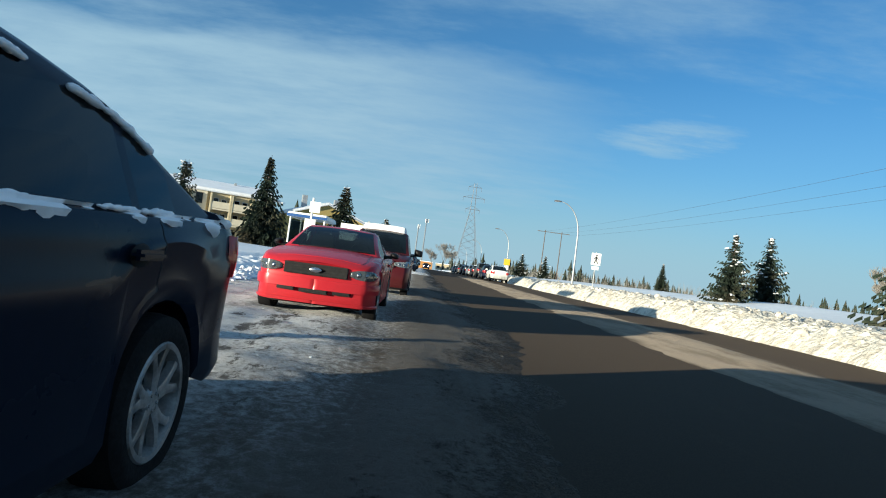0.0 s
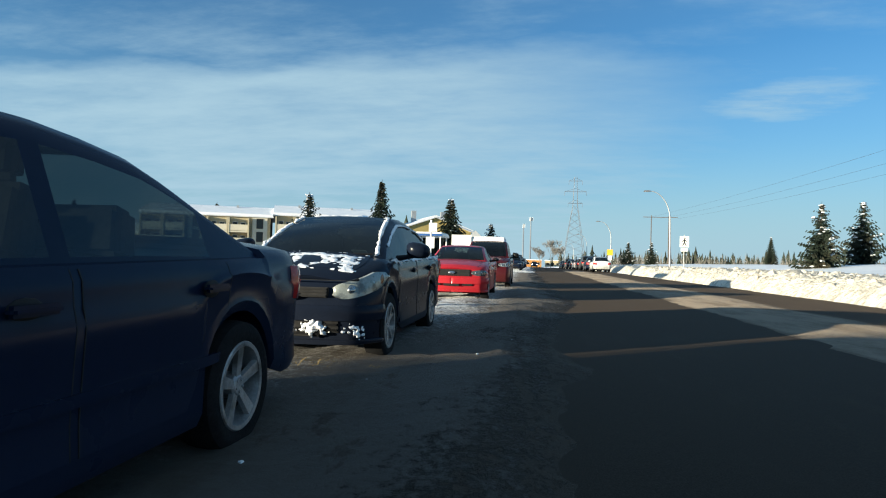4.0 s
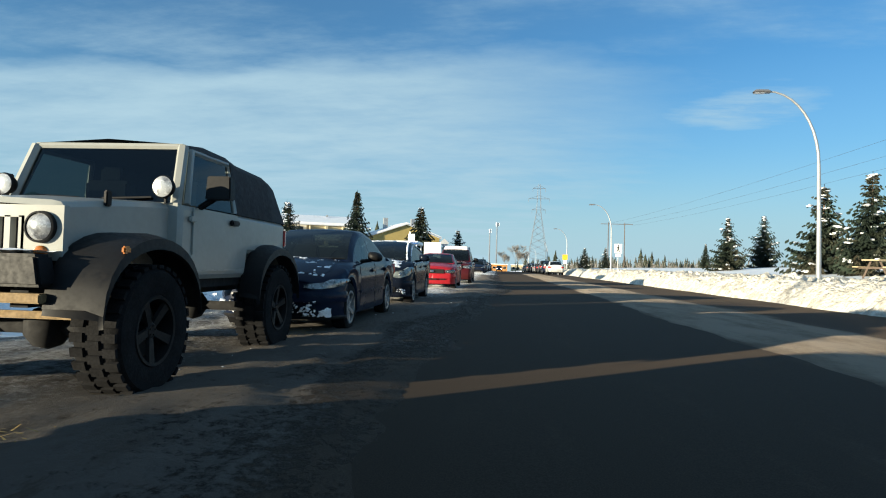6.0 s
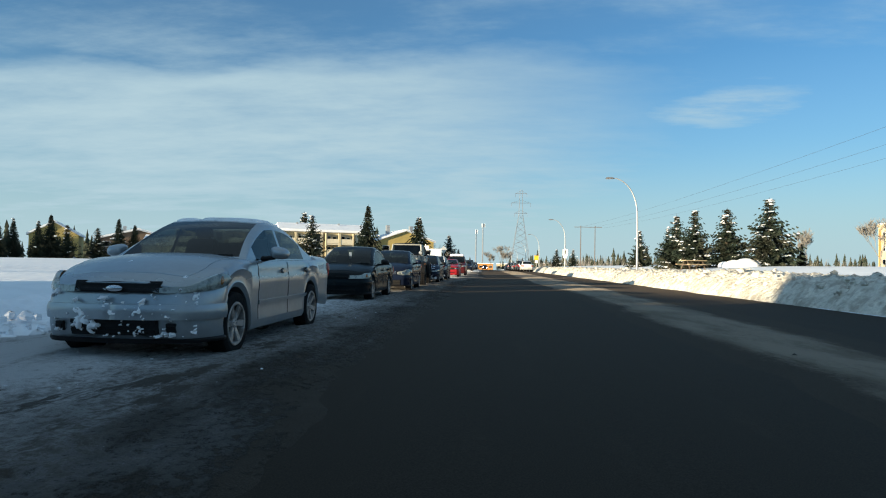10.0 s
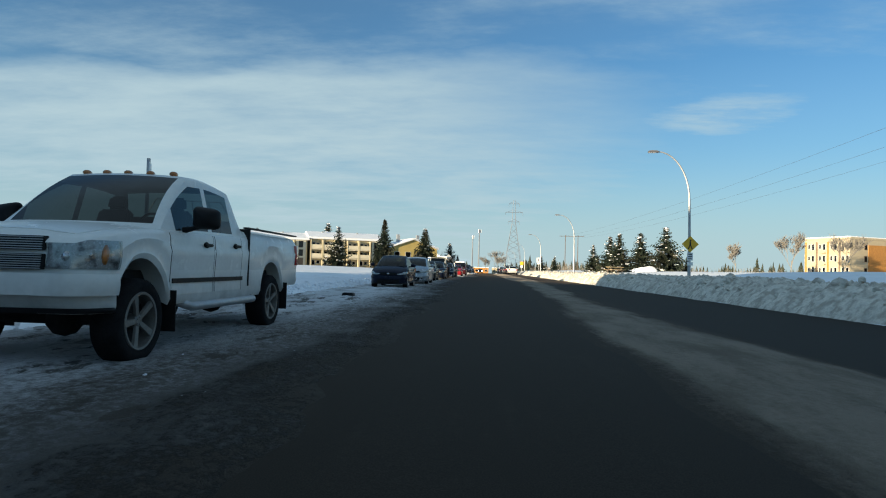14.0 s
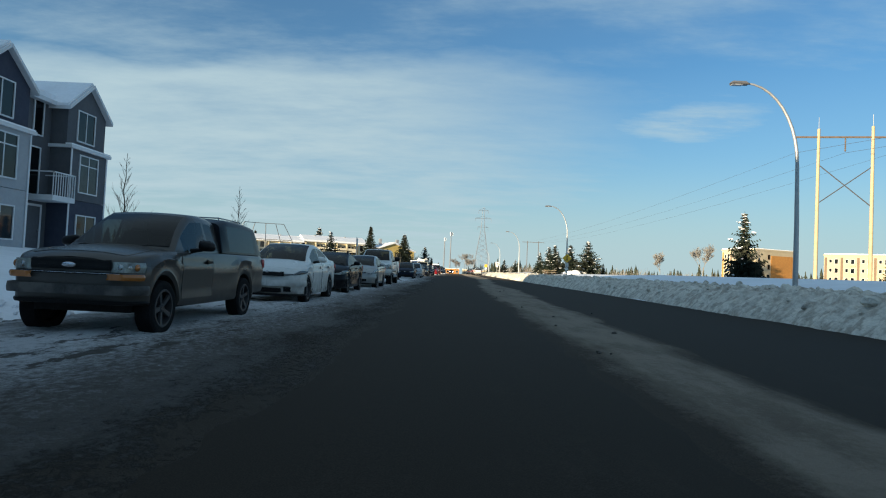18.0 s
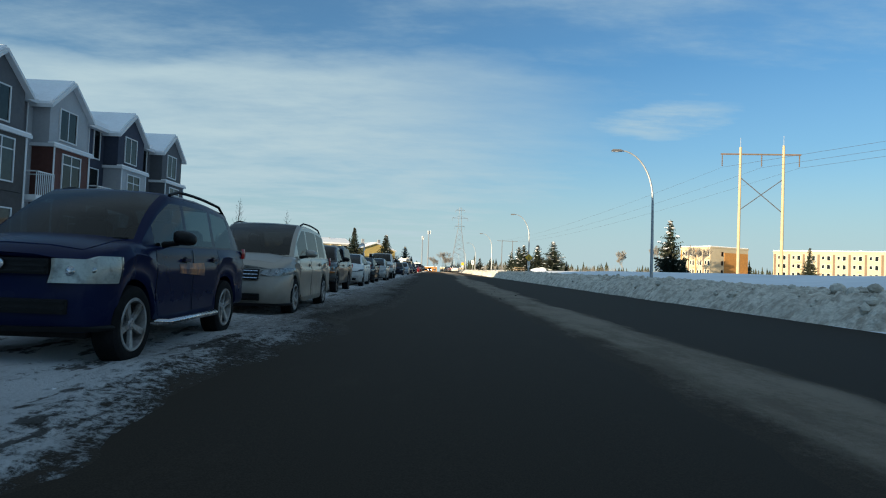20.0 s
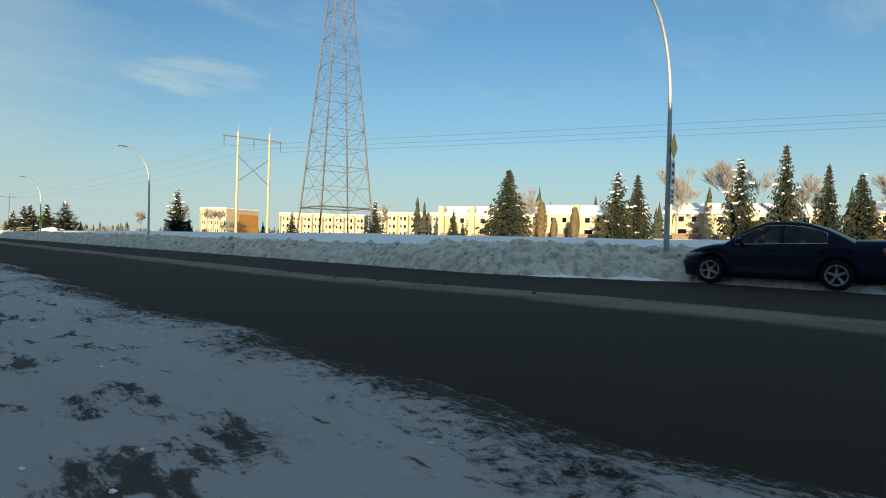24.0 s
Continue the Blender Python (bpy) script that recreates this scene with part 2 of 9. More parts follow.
def road_surface(name, top, bare, lo, hi, streak=0.9, grit=0.5, fade=1.0, dirt=(0.20, 0.19, 0.18), dirt_at=0.60, rough=0.8, bump=0.02, patchy=1.3, debris=False):
    """Snow or slush over asphalt: worn through in tracks along the road and thinning out towards the strip's edge."""
    m = bpy.data.materials.new(name)
    m.use_nodes = True
    n, l = m.node_tree.nodes, m.node_tree.links
    b = n["Principled BSDF"]
    co, at_ = n.new("ShaderNodeTexCoord"), n.new("ShaderNodeAttribute")
    at_.attribute_name = "margin"

    def noise_out(scale, detail, stretch=(1, 1, 1), rough_=0.6):
        mp, t = n.new("ShaderNodeMapping"), n.new("ShaderNodeTexNoise")
        mp.inputs["Scale"].default_value = stretch
        l.new(co.outputs["Object"], mp.inputs["Vector"]), l.new(mp.outputs[0], t.inputs["Vector"])
        t.inputs["Scale"].default_value, t.inputs["Detail"].default_value, t.inputs["Roughness"].default_value = scale, detail, rough_
        return t.outputs["Fac"]

    def calc(op, a, c):
        k = n.new("ShaderNodeMath")
        k.operation = op
        for i, v in enumerate((a, c)):
            if isinstance(v, (int, float)):
                k.inputs[i].default_value = v
            else:
                l.new(v, k.inputs[i])
        return k.outputs[0]

    def step(src, a, c, u=0.0, v=1.0):
        r = n.new("ShaderNodeMapRange")
        r.interpolation_type = "SMOOTHSTEP"
        l.new(src, r.inputs["Value"])
        for key, w in (("From Min", a), ("From Max", c), ("To Min", u), ("To Max", v)):
            r.inputs[key].default_value = w
        return r.outputs[0]

    def blend(f, a, c):
        x = n.new("ShaderNodeMix")
        x.data_type = "RGBA"
        l.new(f, x.inputs["Factor"])
        for key, v in (("A", a), ("B", c)):
            if isinstance(v, tuple):
                x.inputs[key].default_value = (*v, 1)
            else:
                l.new(v, x.inputs[key])
        return x.outputs["Result"]

    tracks = noise_out(1.3, 5, (2.6, 0.22, 1))
    patches = noise_out(1.1, 8, (1, 0.6, 1), 0.65)
    fine = noise_out(15, 10, (1, 0.8, 1), 0.78)
    grains = noise_out(130, 3)
    cover = calc("ADD", calc("MULTIPLY", at_.outputs["Fac"], fade), calc("MULTIPLY", calc("SUBTRACT", tracks, 0.5), streak))
    cover = calc("ADD", cover, calc("MULTIPLY", calc("SUBTRACT", patches, 0.5), patchy))
    cover = calc("ADD", cover, calc("MULTIPLY", calc("SUBTRACT", fine, 0.5), grit))
    f = step(cover, lo, hi)
    grime = n.new("ShaderNodeAttribute")
    grime.attribute_name = "grime"
    tone = step(grains, 0.25, 0.75, 0.55, 1.5)
    base = n.new("ShaderNodeMix")
    base.data_type, base.blend_type = "RGBA", "MULTIPLY"
    base.inputs["Factor"].default_value = 1.0
    base.inputs["A"].default_value = (*bare, 1)
    l.new(tone, base.inputs["B"])
    dirty = blend(step(calc("ADD", calc("MULTIPLY", noise_out(0.8, 9, (1.6, 0.5, 1), 0.7), 0.7), calc("ADD", calc("MULTIPLY", fine, 0.3), calc("MULTIPLY", calc("MINIMUM", grime.outputs["Fac"], 0.0), 0.16))), dirt_at - 0.09, dirt_at + 0.09), top, dirt)
    if debris:
        scraps = calc("ADD", noise_out(2.1, 10, (1.5, 0.55, 1), 0.72), calc("MULTIPLY", calc("SUBTRACT", noise_out(0.35, 3, (1, 0.5, 1)), 0.5), 0.6))
        dirty = blend(step(scraps, 0.59, 0.65, 0.0, 0.9), dirty, (0.085, 0.078, 0.070))
    sandy = step(calc("ADD", grime.outputs["Fac"], calc("MULTIPLY", calc("SUBTRACT", fine, 0.5), 1.7)), 0.15, 0.95, 0.0, 0.92)
    l.new(blend(f, base.outputs["Result"], blend(sandy, dirty, (0.105, 0.088, 0.070))), b.inputs["Base Color"])
    b.inputs["Roughness"].default_value = rough
    b.inputs["Specular IOR Level"].default_value = 0.12
    b.inputs["Diffuse Roughness"].default_value = 1.0
    bp = n.new("ShaderNodeBump")
    bp.inputs["Distance"].default_value = bump
    l.new(calc("ADD", calc("MULTIPLY", f, fine), calc("MULTIPLY", grains, 0.12)), bp.inputs["Height"])
    l.new(bp.outputs[0], b.inputs["Normal"])
    return m


BARE = (0.029, 0.0218, 0.0152)
THIN_BARE = (0.043, 0.0330, 0.0240)                       # asphalt dusted with salt
SNOW_PACKED = road_surface("packed_snow", (0.80, 0.80, 0.81), THIN_BARE, 0.44, 0.86, 0.9, 2.6, 0.72, (0.24, 0.22, 0.20), 0.56, 0.75, 0.09, debris=True)
SLUSH = road_surface("frozen_slush", (0.25, 0.206, 0.160), THIN_BARE, 0.22, 0.62, 0.55, 0.7, 1.0, (0.15, 0.120, 0.090), 0.52, 0.9, 0.02, 0.55)
STRAW = material("dry_straw", (0.30, 0.21, 0.075), 0.9, 0, 0.35, 6)
ICE_LUMP = material("dirty_ice", (0.07, 0.062, 0.055), 0.85, 0, 0.3, 6, 0.01, 30)
ASPHALT = road_surface("asphalt", (0.052, 0.0400, 0.0290), BARE, 0.05, 0.9, 1.3, 0.8, 0.0, (0.085, 0.073, 0.062), 0.62, 0.85, 0.006)
RUBBER = material("tyre_rubber", (0.011, 0.011, 0.012), 0.9, 0, 0.3, 8, 0.003, 60, spec=0.1)
ALLOY = material("alloy_rim", (0.33, 0.33, 0.335), 0.42, 0.5, 0.2, 9, second=(0.14, 0.13, 0.12), second_scale=6, second_amount=0.4)
ALLOY_DARK = material("dark_rim", (0.05, 0.05, 0.055), 0.5, 0.5, 0.15, 9)
BLACK = material("black_plastic", (0.010, 0.010, 0.011), 0.5, 0, 0.15, 6, spec=0.15)
DARK = material("dark_cavity", (0.008, 0.008, 0.009), 0.9, 0, 0.1, 4)
CABIN = material("cabin_cloth", (0.022, 0.021, 0.021), 0.9, 0, 0.15, 8)
CHROME = material("chrome", (0.50, 0.50, 0.52), 0.24, 1.0, 0.05, 5)
DARK_LENS = material("smoked_lens", (0.10, 0.10, 0.105), 0.1, 0.2, 0.3, 22, coat=0.8)
LENS = material("lamp_bucket", (0.42, 0.43, 0.44), 0.22, 0.3, 0.15, 8, coat=0.6, second=(0.10, 0.10, 0.105), second_scale=12, second_amount=0.45)
COVER = glass("lamp_cover", (0.80, 0.82, 0.82), 0.05, 0.55)
AMBER = material("amber_lens", (0.38, 0.13, 0.025), 0.2, 0, 0.08, 8, coat=0.5)
RED_LENS = material("red_lens", (0.35, 0.015, 0.015), 0.18, 0, 0.1, 8, coat=0.6)
CAR_GLASS = glass("car_glass", (0.20, 0.25, 0.26), 0.03, 0.45)
PRIVACY_GLASS = glass("privacy_glass", (0.05, 0.055, 0.06), 0.03, 0.45)
SCREEN_GLASS = glass("windscreen_glass", (0.17, 0.21, 0.215), 0.03, 0.6)
STEEL = material("galvanised_steel", (0.40, 0.41, 0.42), 0.5, 0.6, 0.1, 2)
RUST_STEEL = material("weathered_tower_steel", (0.105, 0.094, 0.094), 0.7, 0.2, 0.2, 1.0)
PYLON_STEEL = material("weathered_pylon_steel", (0.15, 0.155, 0.165), 0.6, 0.3, 0.1, 1)
POLE_WOOD = material("pole_wood", (0.42, 0.33, 0.20), 0.85, 0, 0.12, 1.5, 0.01, 6)
BARK = material("bark", (0.11, 0.08, 0.06), 0.95, 0, 0.25, 4, 0.02, 20)
BARE_TWIG = material("bare_twigs", (0.20, 0.185, 0.165), 0.95, 0, 0.2, 2)
NEEDLES = material("spruce_needles", (0.030, 0.042, 0.031), 0.95, 0, 0.4, 1.3, spec=0.1, second=(0.070, 0.062, 0.042), second_scale=2.5, second_amount=0.5)
NEEDLES_WARM = material("cedar_foliage", (0.10, 0.075, 0.035), 0.9, 0, 0.3, 1.5)
WIRE = material("wire", (0.06, 0.06, 0.065), 0.6, 0.3, 0.05, 1)


# ---- mesh building ----
class Mesh:
    """Collects points and faces for one part."""

    def __init__(self):
        self.v, self.f = [], []

    def face(self, *pts):
        i = len(self.v)
        self.v.extend(tuple(p) for p in pts)
        self.f.append(tuple(range(i, i + len(pts))))
        return self

    def grid(self, rows, skip=None):
        i, w = len(self.v), len(rows[0])
        for r in rows:
            self.v.extend(tuple(p) for p in r)
        for a in range(len(rows) - 1):
            for b in range(w - 1):
                if skip is None or not skip(a, b):
                    k = i + a * w + b
                    self.f.append((k, k + 1, k + 1 + w, k + w))
        return self

    def box(self, c, s, m=None, taper=1.0):
        i = len(self.v)
        for z in (-1, 1):
            q = taper if z > 0 else 1.0
            for x, y in ((-1, -1), (1, -1), (1, 1), (-1, 1)):
                p = Vector((x * s[0] / 2 * q, y * s[1] / 2 * q, z * s[2] / 2))
                if m is not None:
                    p = m @ p
                self.v.append((p.x + c[0], p.y + c[1], p.z + c[2]))
        for q in ((0, 3, 2, 1), (4, 5, 6, 7), (0, 1, 5, 4), (1, 2, 6, 5), (2, 3, 7, 6), (3, 0, 4, 7)):
            self.f.append(tuple(i + k for k in q))
        return self

    def span(self, x0, x1, y0, y1, z0, z1):
        return self.box(((x0 + x1) / 2, (y0 + y1) / 2, (z0 + z1) / 2), (abs(x1 - x0), abs(y1 - y0), abs(z1 - z0)))

    def rod(self, a, b, r0, r1=None, n=6, caps=True):
        a, b = Vector(a), Vector(b)
        r1 = r0 if r1 is None else r1
        q = (b - a).to_track_quat("Z", "Y")
        i = len(self.v)
        for p, r in ((a, r0), (b, r1)):
            for k in range(n):
                t = 2 * math.pi * k / n
                o = q @ Vector((r * math.cos(t), r * math.sin(t), 0))
                self.v.append(tuple(p + o))
        for k in range(n):
            j = (k + 1) % n
            self.f.append((i + k, i + j, i + n + j, i + n + k))
        if caps:
            self.f.append(tuple(i + k for k in reversed(range(n))))
            self.f.append(tuple(i + n + k for k in range(n)))
        return self

    def tube(self, pts, radii, n=8, caps=True):
        i0 = len(self.v)
        pts = [Vector(p) for p in pts]
        for k, p in enumerate(pts):
            d = (pts[min(k + 1, len(pts) - 1)] - pts[max(k - 1, 0)]).normalized()
            q = d.to_track_quat("Z", "Y")
            r = radii[k] if isinstance(radii, (list, tuple)) else radii
            for j in range(n):
                t = 2 * math.pi * j / n
                self.v.append(tuple(p + q @ Vector((r * math.cos(t), r * math.sin(t), 0))))
        for k in range(len(pts) - 1):
            for j in range(n):
                a, b = i0 + k * n + j, i0 + k * n + (j + 1) % n
                self.f.append((a, b, b + n, a + n))
        if caps:
            self.f.append(tuple(i0 + k for k in reversed(range(n))))
            self.f.append(tuple(i0 + (len(pts) - 1) * n + k for k in range(n)))
        return self

    def ball(self, c, r, seg=8, rings=5, squash=(1, 1, 1), rough=0.0, rnd=None):
        i = len(self.v)
        for a in range(rings + 1):
            th = math.pi * a / rings
            for b in range(seg):
                ph = 2 * math.pi * b / seg
                q = r * (1 + (rnd.uniform(-rough, rough) if rnd else 0))
                self.v.append((c[0] + q * squash[0] * math.sin(th) * math.cos(ph), c[1] + q * squash[1] * math.sin(th) * math.sin(ph), c[2] + q * squash[2] * math.cos(th)))
        for a in range(rings):
            for b in range(seg):
                k, j = i + a * seg + b, i + a * seg + (b + 1) % seg
                self.f.append((k, k + seg, j + seg, j))
        return self

    def lathe(self, profile, axis="x", centre=(0, 0, 0), n=24):
        """Turns (along, radius) pairs round an axis."""
        i = len(self.v)
        for a, r in profile:
            for k in range(n):
                t = 2 * math.pi * k / n
                u, w = r * math.cos(t), r * math.sin(t)
                p = {"x": (a, u, w), "y": (u, a, w), "z": (u, w, a)}[axis]
                self.v.append(tuple(p[q] + centre[q] for q in range(3)))
        for a in range(len(profile) - 1):
            for k in range(n):
                b = i + a * n + k
                c = i + a * n + (k + 1) % n
                self.f.append((b, c, c + n, b + n))
        return self

    def mesh(self, name, smooth=0):
        me = bpy.data.meshes.new(name)
        me.from_pydata(self.v, [], self.f)
        me.validate()
        bm = bmesh.new()
        bm.from_mesh(me)
        bmesh.ops.remove_doubles(bm, verts=bm.verts, dist=0.0004)
        bmesh.ops.recalc_face_normals(bm, faces=bm.faces)
        bm.to_mesh(me)
        bm.free()
        if smooth:
            me.shade_smooth()
            me.set_sharp_from_angle(angle=radians(smooth))
        return me


def part(name, m, mat, parent=None, label="", smooth=0, bevel=0.0):
    """One mesh under a thing or a part; m is a Mesh or finished mesh data."""
    me = m.mesh(name, smooth) if isinstance(m, Mesh) else m
    if mat and not me.materials:
        me.materials.append(mat)
    ob = new(name, me)
    if bevel:
        bm = bmesh.new()
        bm.from_mesh(me)
        bmesh.ops.bevel(bm, geom=bm.edges[:] + bm.verts[:], offset=bevel, segments=2, affect="EDGES", clamp_overlap=True)
        bm.to_mesh(me)
        bm.free()
        me.shade_smooth()
        me.set_sharp_from_angle(angle=radians(40))
    if parent:
        ob.parent = parent
    if label:
        ob["label"] = label
    return ob


def thing(name, label, category, m=None, group="", kind=""):
    ob = new(name)
    ob.empty_display_size = 0.2
    ob.matrix_world = Matrix.Scale(UNIT, 4) @ (m if m is not None else Matrix())
    return tagged(ob, label, category, group, kind)


def solo(name, m, mat, label, category="", kind="", group="", smooth=0):
    ob = part(name, m, mat, None, "", smooth)
    ob.matrix_world = Matrix.Scale(UNIT, 4)
    return tagged(ob, label, category, group, kind)


# ---- the lie of the land ----
def smoothstep(a, b, x):
    t = min(max((x - a) / (b - a), 0.0), 1.0)
    return t * t * (3 - 2 * t)


def dip(y):
    """The road falls away gently far ahead."""
    return -5.0 * (max(y - 60.0, 0.0) / 540.0) ** 1.25


def kerb_shift(y):
    """The far kerb swings outwards past the last lamp."""
    return 3.1 * smoothstep(-105.0, -110.8, y)


def land(x, y):
    """Height of the snow-covered ground."""
    if x > 0:
        x -= kerb_shift(y)
    n1 = noise.noise(Vector((x * 0.06, y * 0.06, 0.0)))
    n2 = noise.noise(Vector((x * 0.35, y * 0.35, 4.0)))
    if x > 8.2:
        h = 0.55 * smoothstep(8.6, 10.5, x) + 0.85 * smoothstep(10.5, 24, x) + 0.25 * smoothstep(24, 60, x) + 1.4 * smoothstep(60, 110, x) * smoothstep(20, -60, y)
        h += smoothstep(9, 14, x) * (0.16 * n1 + 0.025 * n2)
    elif x < -4.2:
        far = smoothstep(-6.0, -9.0, x)
        h = 0.10 * smoothstep(-4.2, -5.2, x) + 0.25 * far + 0.85 * smoothstep(-8, -20, x) * smoothstep(-35, -68, y) + 0.35 * smoothstep(-12, -40, x)
        h += far * (0.12 * n1 + 0.02 * n2)
    else:
        h = -0.03
    return h + dip(y)

# ---- ground, road and snow ----
def steps(*spans):
    out = []
    for a, b, d in spans:
        k = max(1, round((b - a) / d))
        out += [a + (b - a) * i / k for i in range(k)]
    out.append(spans[-1][1])
    return out


gx = steps((-900, -120, 60), (-120, -40, 8), (-40, -12, 2), (-12, -4, 0.5), (-4, 8, 3), (8, 16, 0.5), (16, 40, 2), (40, 160, 8), (160, 900, 60))
gy = steps((-500, -160, 40), (-160, -124, 6), (-124, 20, 1.6), (20, 80, 3), (80, 200, 10), (200, 1600, 70))
solo("ground", Mesh().grid([[(x, y, land(x, y)) for y in gy] for x in gx]), SNOW_FIELD, "open field under smooth deep snow", "ground", "structure", smooth=60)

ry = steps((-320, -140, 20), (-140, 40, 4), (40, 200, 10), (200, 1000, 40))
solo("road", Mesh().grid([[(x + (kerb_shift(y) if x > 8 else 0), y, dip(y) + z) for y in ry] for x, z in ((-6.2, -0.02), (-4.6, 0.0), (-1.0, 0.02), (3.0, 0.05), (7.0, 0.02), (9.2, 0.0))]), ASPHALT,
     "dry dark asphalt road greyed by salt", "road", "structure", smooth=60)


def edge(y, seed, amp, size):
    return amp * noise.noise(Vector((seed, y * size, 0.3))) + 0.45 * amp * noise.noise(Vector((seed + 7, y * size * 4.3, 1.3)))


def strip(name, y0, y1, dy, cols, left, right, height, mat, label, category, rag=0.0, smooth=50, fade="", thin=None, sand=None):
    """A ragged strip of snow along the road between two wandering edges."""
    rows = []
    for i in range(int((y1 - y0) / dy) + 1):
        y = y0 + i * dy
        a, b = left(y), right(y)
        row = []
        for k in range(cols + 1):
            u = k / cols
            x = a + (b - a) * u
            row.append((x, y, dip(y) + height(x, y, u) + (rag * noise.noise(Vector((x * 6, y * 6, 2.0))) if 0 < k < cols else 0)))
        rows.append(row)
    ob = solo(name, Mesh().grid(rows), mat, label, category, "structure", smooth=smooth)
    if fade:                                            # metres in from the edge that wears away
        me = ob.data
        if sand:
            me.attributes.new("grime", "FLOAT", "POINT").data.foreach_set("value", [sand(v.co.x, v.co.y) for v in me.vertices])
        margin = me.attributes.new("margin", "FLOAT", "POINT")
        margin.data.foreach_set("value", [min(right(v.co.y) - v.co.x, v.co.x - left(v.co.y) if fade == "both" else 9.0, 1.6) - (thin(v.co.y) if thin else 0.0) for v in me.vertices])
    return ob


# packed, rutted snow in the parking lane
def packed_height(x, y, u):
    e = min(u, 1 - u)
    rut = 0.010 * math.sin(x * 5.2 + 1.5 * noise.noise(Vector((0, y * 0.1, 9))))
    n = noise.noise(Vector((x * 1.4, y * 0.5, 3))) * 0.012 + noise.noise(Vector((x * 4.5, y * 1.6, 5))) * 0.020 + abs(noise.noise(Vector((x * 11, y * 8, 6)))) * (0.030 + 0.03 * smoothstep(-94, -100, y))
    return smoothstep(0.02, 0.2, e) * (0.075 + rut + n)


LANE_EDGE = ((-140, -3.05), (-116, -3.0), (-104, -2.9), (-97, -2.75), (-86, -1.75), (-78, -1.6), (-60, -1.6), (-45, -1.65), (-25, -1.95), (-8, -1.5), (5, -0.4), (30, -0.6), (200, -0.6))


def lane_edge(y):
    for (a, u), (b, v) in zip(LANE_EDGE, LANE_EDGE[1:]):
        if a <= y <= b:
            return u + (v - u) * (y - a) / (b - a)
    return -0.6


def lane_sand(x, y):
    """Sand and salt worked into the snow: most by the first cars and along the wheel tracks, least on the clean snow at the end."""
    clean = 0.65 * smoothstep(-4, 1, y) * (1 - smoothstep(-2.0, -0.5, x))
    return 0.56 * smoothstep(-24, -14, y) * (1 - clean) + 0.75 * smoothstep(lane_edge(y) - 2.3, lane_edge(y) + 0.1, x) * smoothstep(-98, -88, y) + 0.12 * smoothstep(-50, -62, y) * smoothstep(-92, -86, y) - 0.5 * smoothstep(-90, -98, y)


strip("parking_lane_snow", -134, 40, 0.09, 48, lambda y: -6.0, lambda y: lane_edge(y) + 1.25 + edge(y, 1, 0.35, 0.5), packed_height, SNOW_PACKED,
      "packed rutted snow and ice in the parking lane", "snow", fade="right", thin=lambda y: -0.32 * smoothstep(-90, -98, y), sand=lane_sand)
strip("far_lane_snow", 40, 190, 1.5, 8, lambda y: -6.0, lambda y: 0.5 + edge(y, 1, 0.35, 0.5), packed_height, SNOW_PACKED, "packed snow in the parking lane", "snow", fade="right")


# windrow of salted slush between the lanes
def windrow_height(x, y, u):
    e = min(u, 1 - u)
    n = noise.noise(Vector((x * 2.5, y * 1.2, 6))) * 0.02 + noise.noise(Vector((x * 8, y * 6, 8))) * 0.012
    return 0.035 + smoothstep(0, 0.35, e) * (0.04 + n)


def windrow_shift(y):
    return 0.9 * smoothstep(-55, -15, y) + 0.85 * smoothstep(-106, -114, y)


strip("slush_windrow", -150, 60, 0.35, 12, lambda y: 1.5 + windrow_shift(y) + edge(y, 2, 0.15, 0.3), lambda y: 3.5 + 0.65 * smoothstep(-85, -55, y) + 1.6 * windrow_shift(y) + edge(y, 3, 0.22, 0.25), windrow_height, SLUSH,
      "low windrow of grey salted slush between the lanes", "snow", fade="both", thin=lambda y: 0.45 * smoothstep(-58, -44, y) - 0.5 * smoothstep(-20, -8, y))
lumps = Mesh()
rnd = random.Random(5)
for _ in range(26):
    y = rnd.uniform(-112, -30)
    x = 2.6 + windrow_shift(y) + rnd.gauss(0, 0.4)
    lumps.ball((x, y, 0.08), rnd.uniform(0.012, 0.04), 6, 4, (1, 1.2, 0.7), 0.3, rnd)
for _ in range(170):
    y = rnd.uniform(-120, 12)
    x = rnd.uniform(-4.8, lane_edge(y) + 0.5)
    lumps.ball((x, y, 0.055 if x < lane_edge(y) else 0.035), rnd.uniform(0.008, 0.030), 6, 4, (1, 1.3, 0.6), 0.3, rnd)
crumbs = Mesh()
for _ in range(3600):
    y = rnd.uniform(-122, 12)
    x = min(rnd.gauss(-4.0, 1.1), lane_edge(y) + 0.1)
    if x > -5.9:
        crumbs.ball((x, y, packed_height(x, y, 0.3) - 0.004), abs(rnd.gauss(0, 0.005)) + 0.003, 6, 4, (1.1, 1.3, 0.7), 0.35, rnd)
for _ in range(2600):                                   # broken lumps along the foot of the boulevard
    y = rnd.uniform(-104, 20)
    x = rnd.gauss(-5.35, 0.28)
    r = abs(rnd.gauss(0, 0.035)) + 0.015
    crumbs.ball((x, y, 0.10 + 0.10 * smoothstep(-5.0, -5.8, x)), r, 6, 4, (1.1, 1.2, 0.8), 0.35, rnd)
solo("snow_crumbs", crumbs, SNOW, "loose crumbs of snow on the packed lane", "snow", "stuff", smooth=40)
solo("ice_lumps", lumps, ICE_LUMP, "dark lumps of fallen ice and slush", "ice", "stuff", smooth=40)


# ploughed bank along the far side
def bank_profile(u):
    return math.sin(min(u / 0.30, 1.0) * math.pi / 2) ** 0.8 * (1 - 0.45 * smoothstep(0.5, 1.0, u))


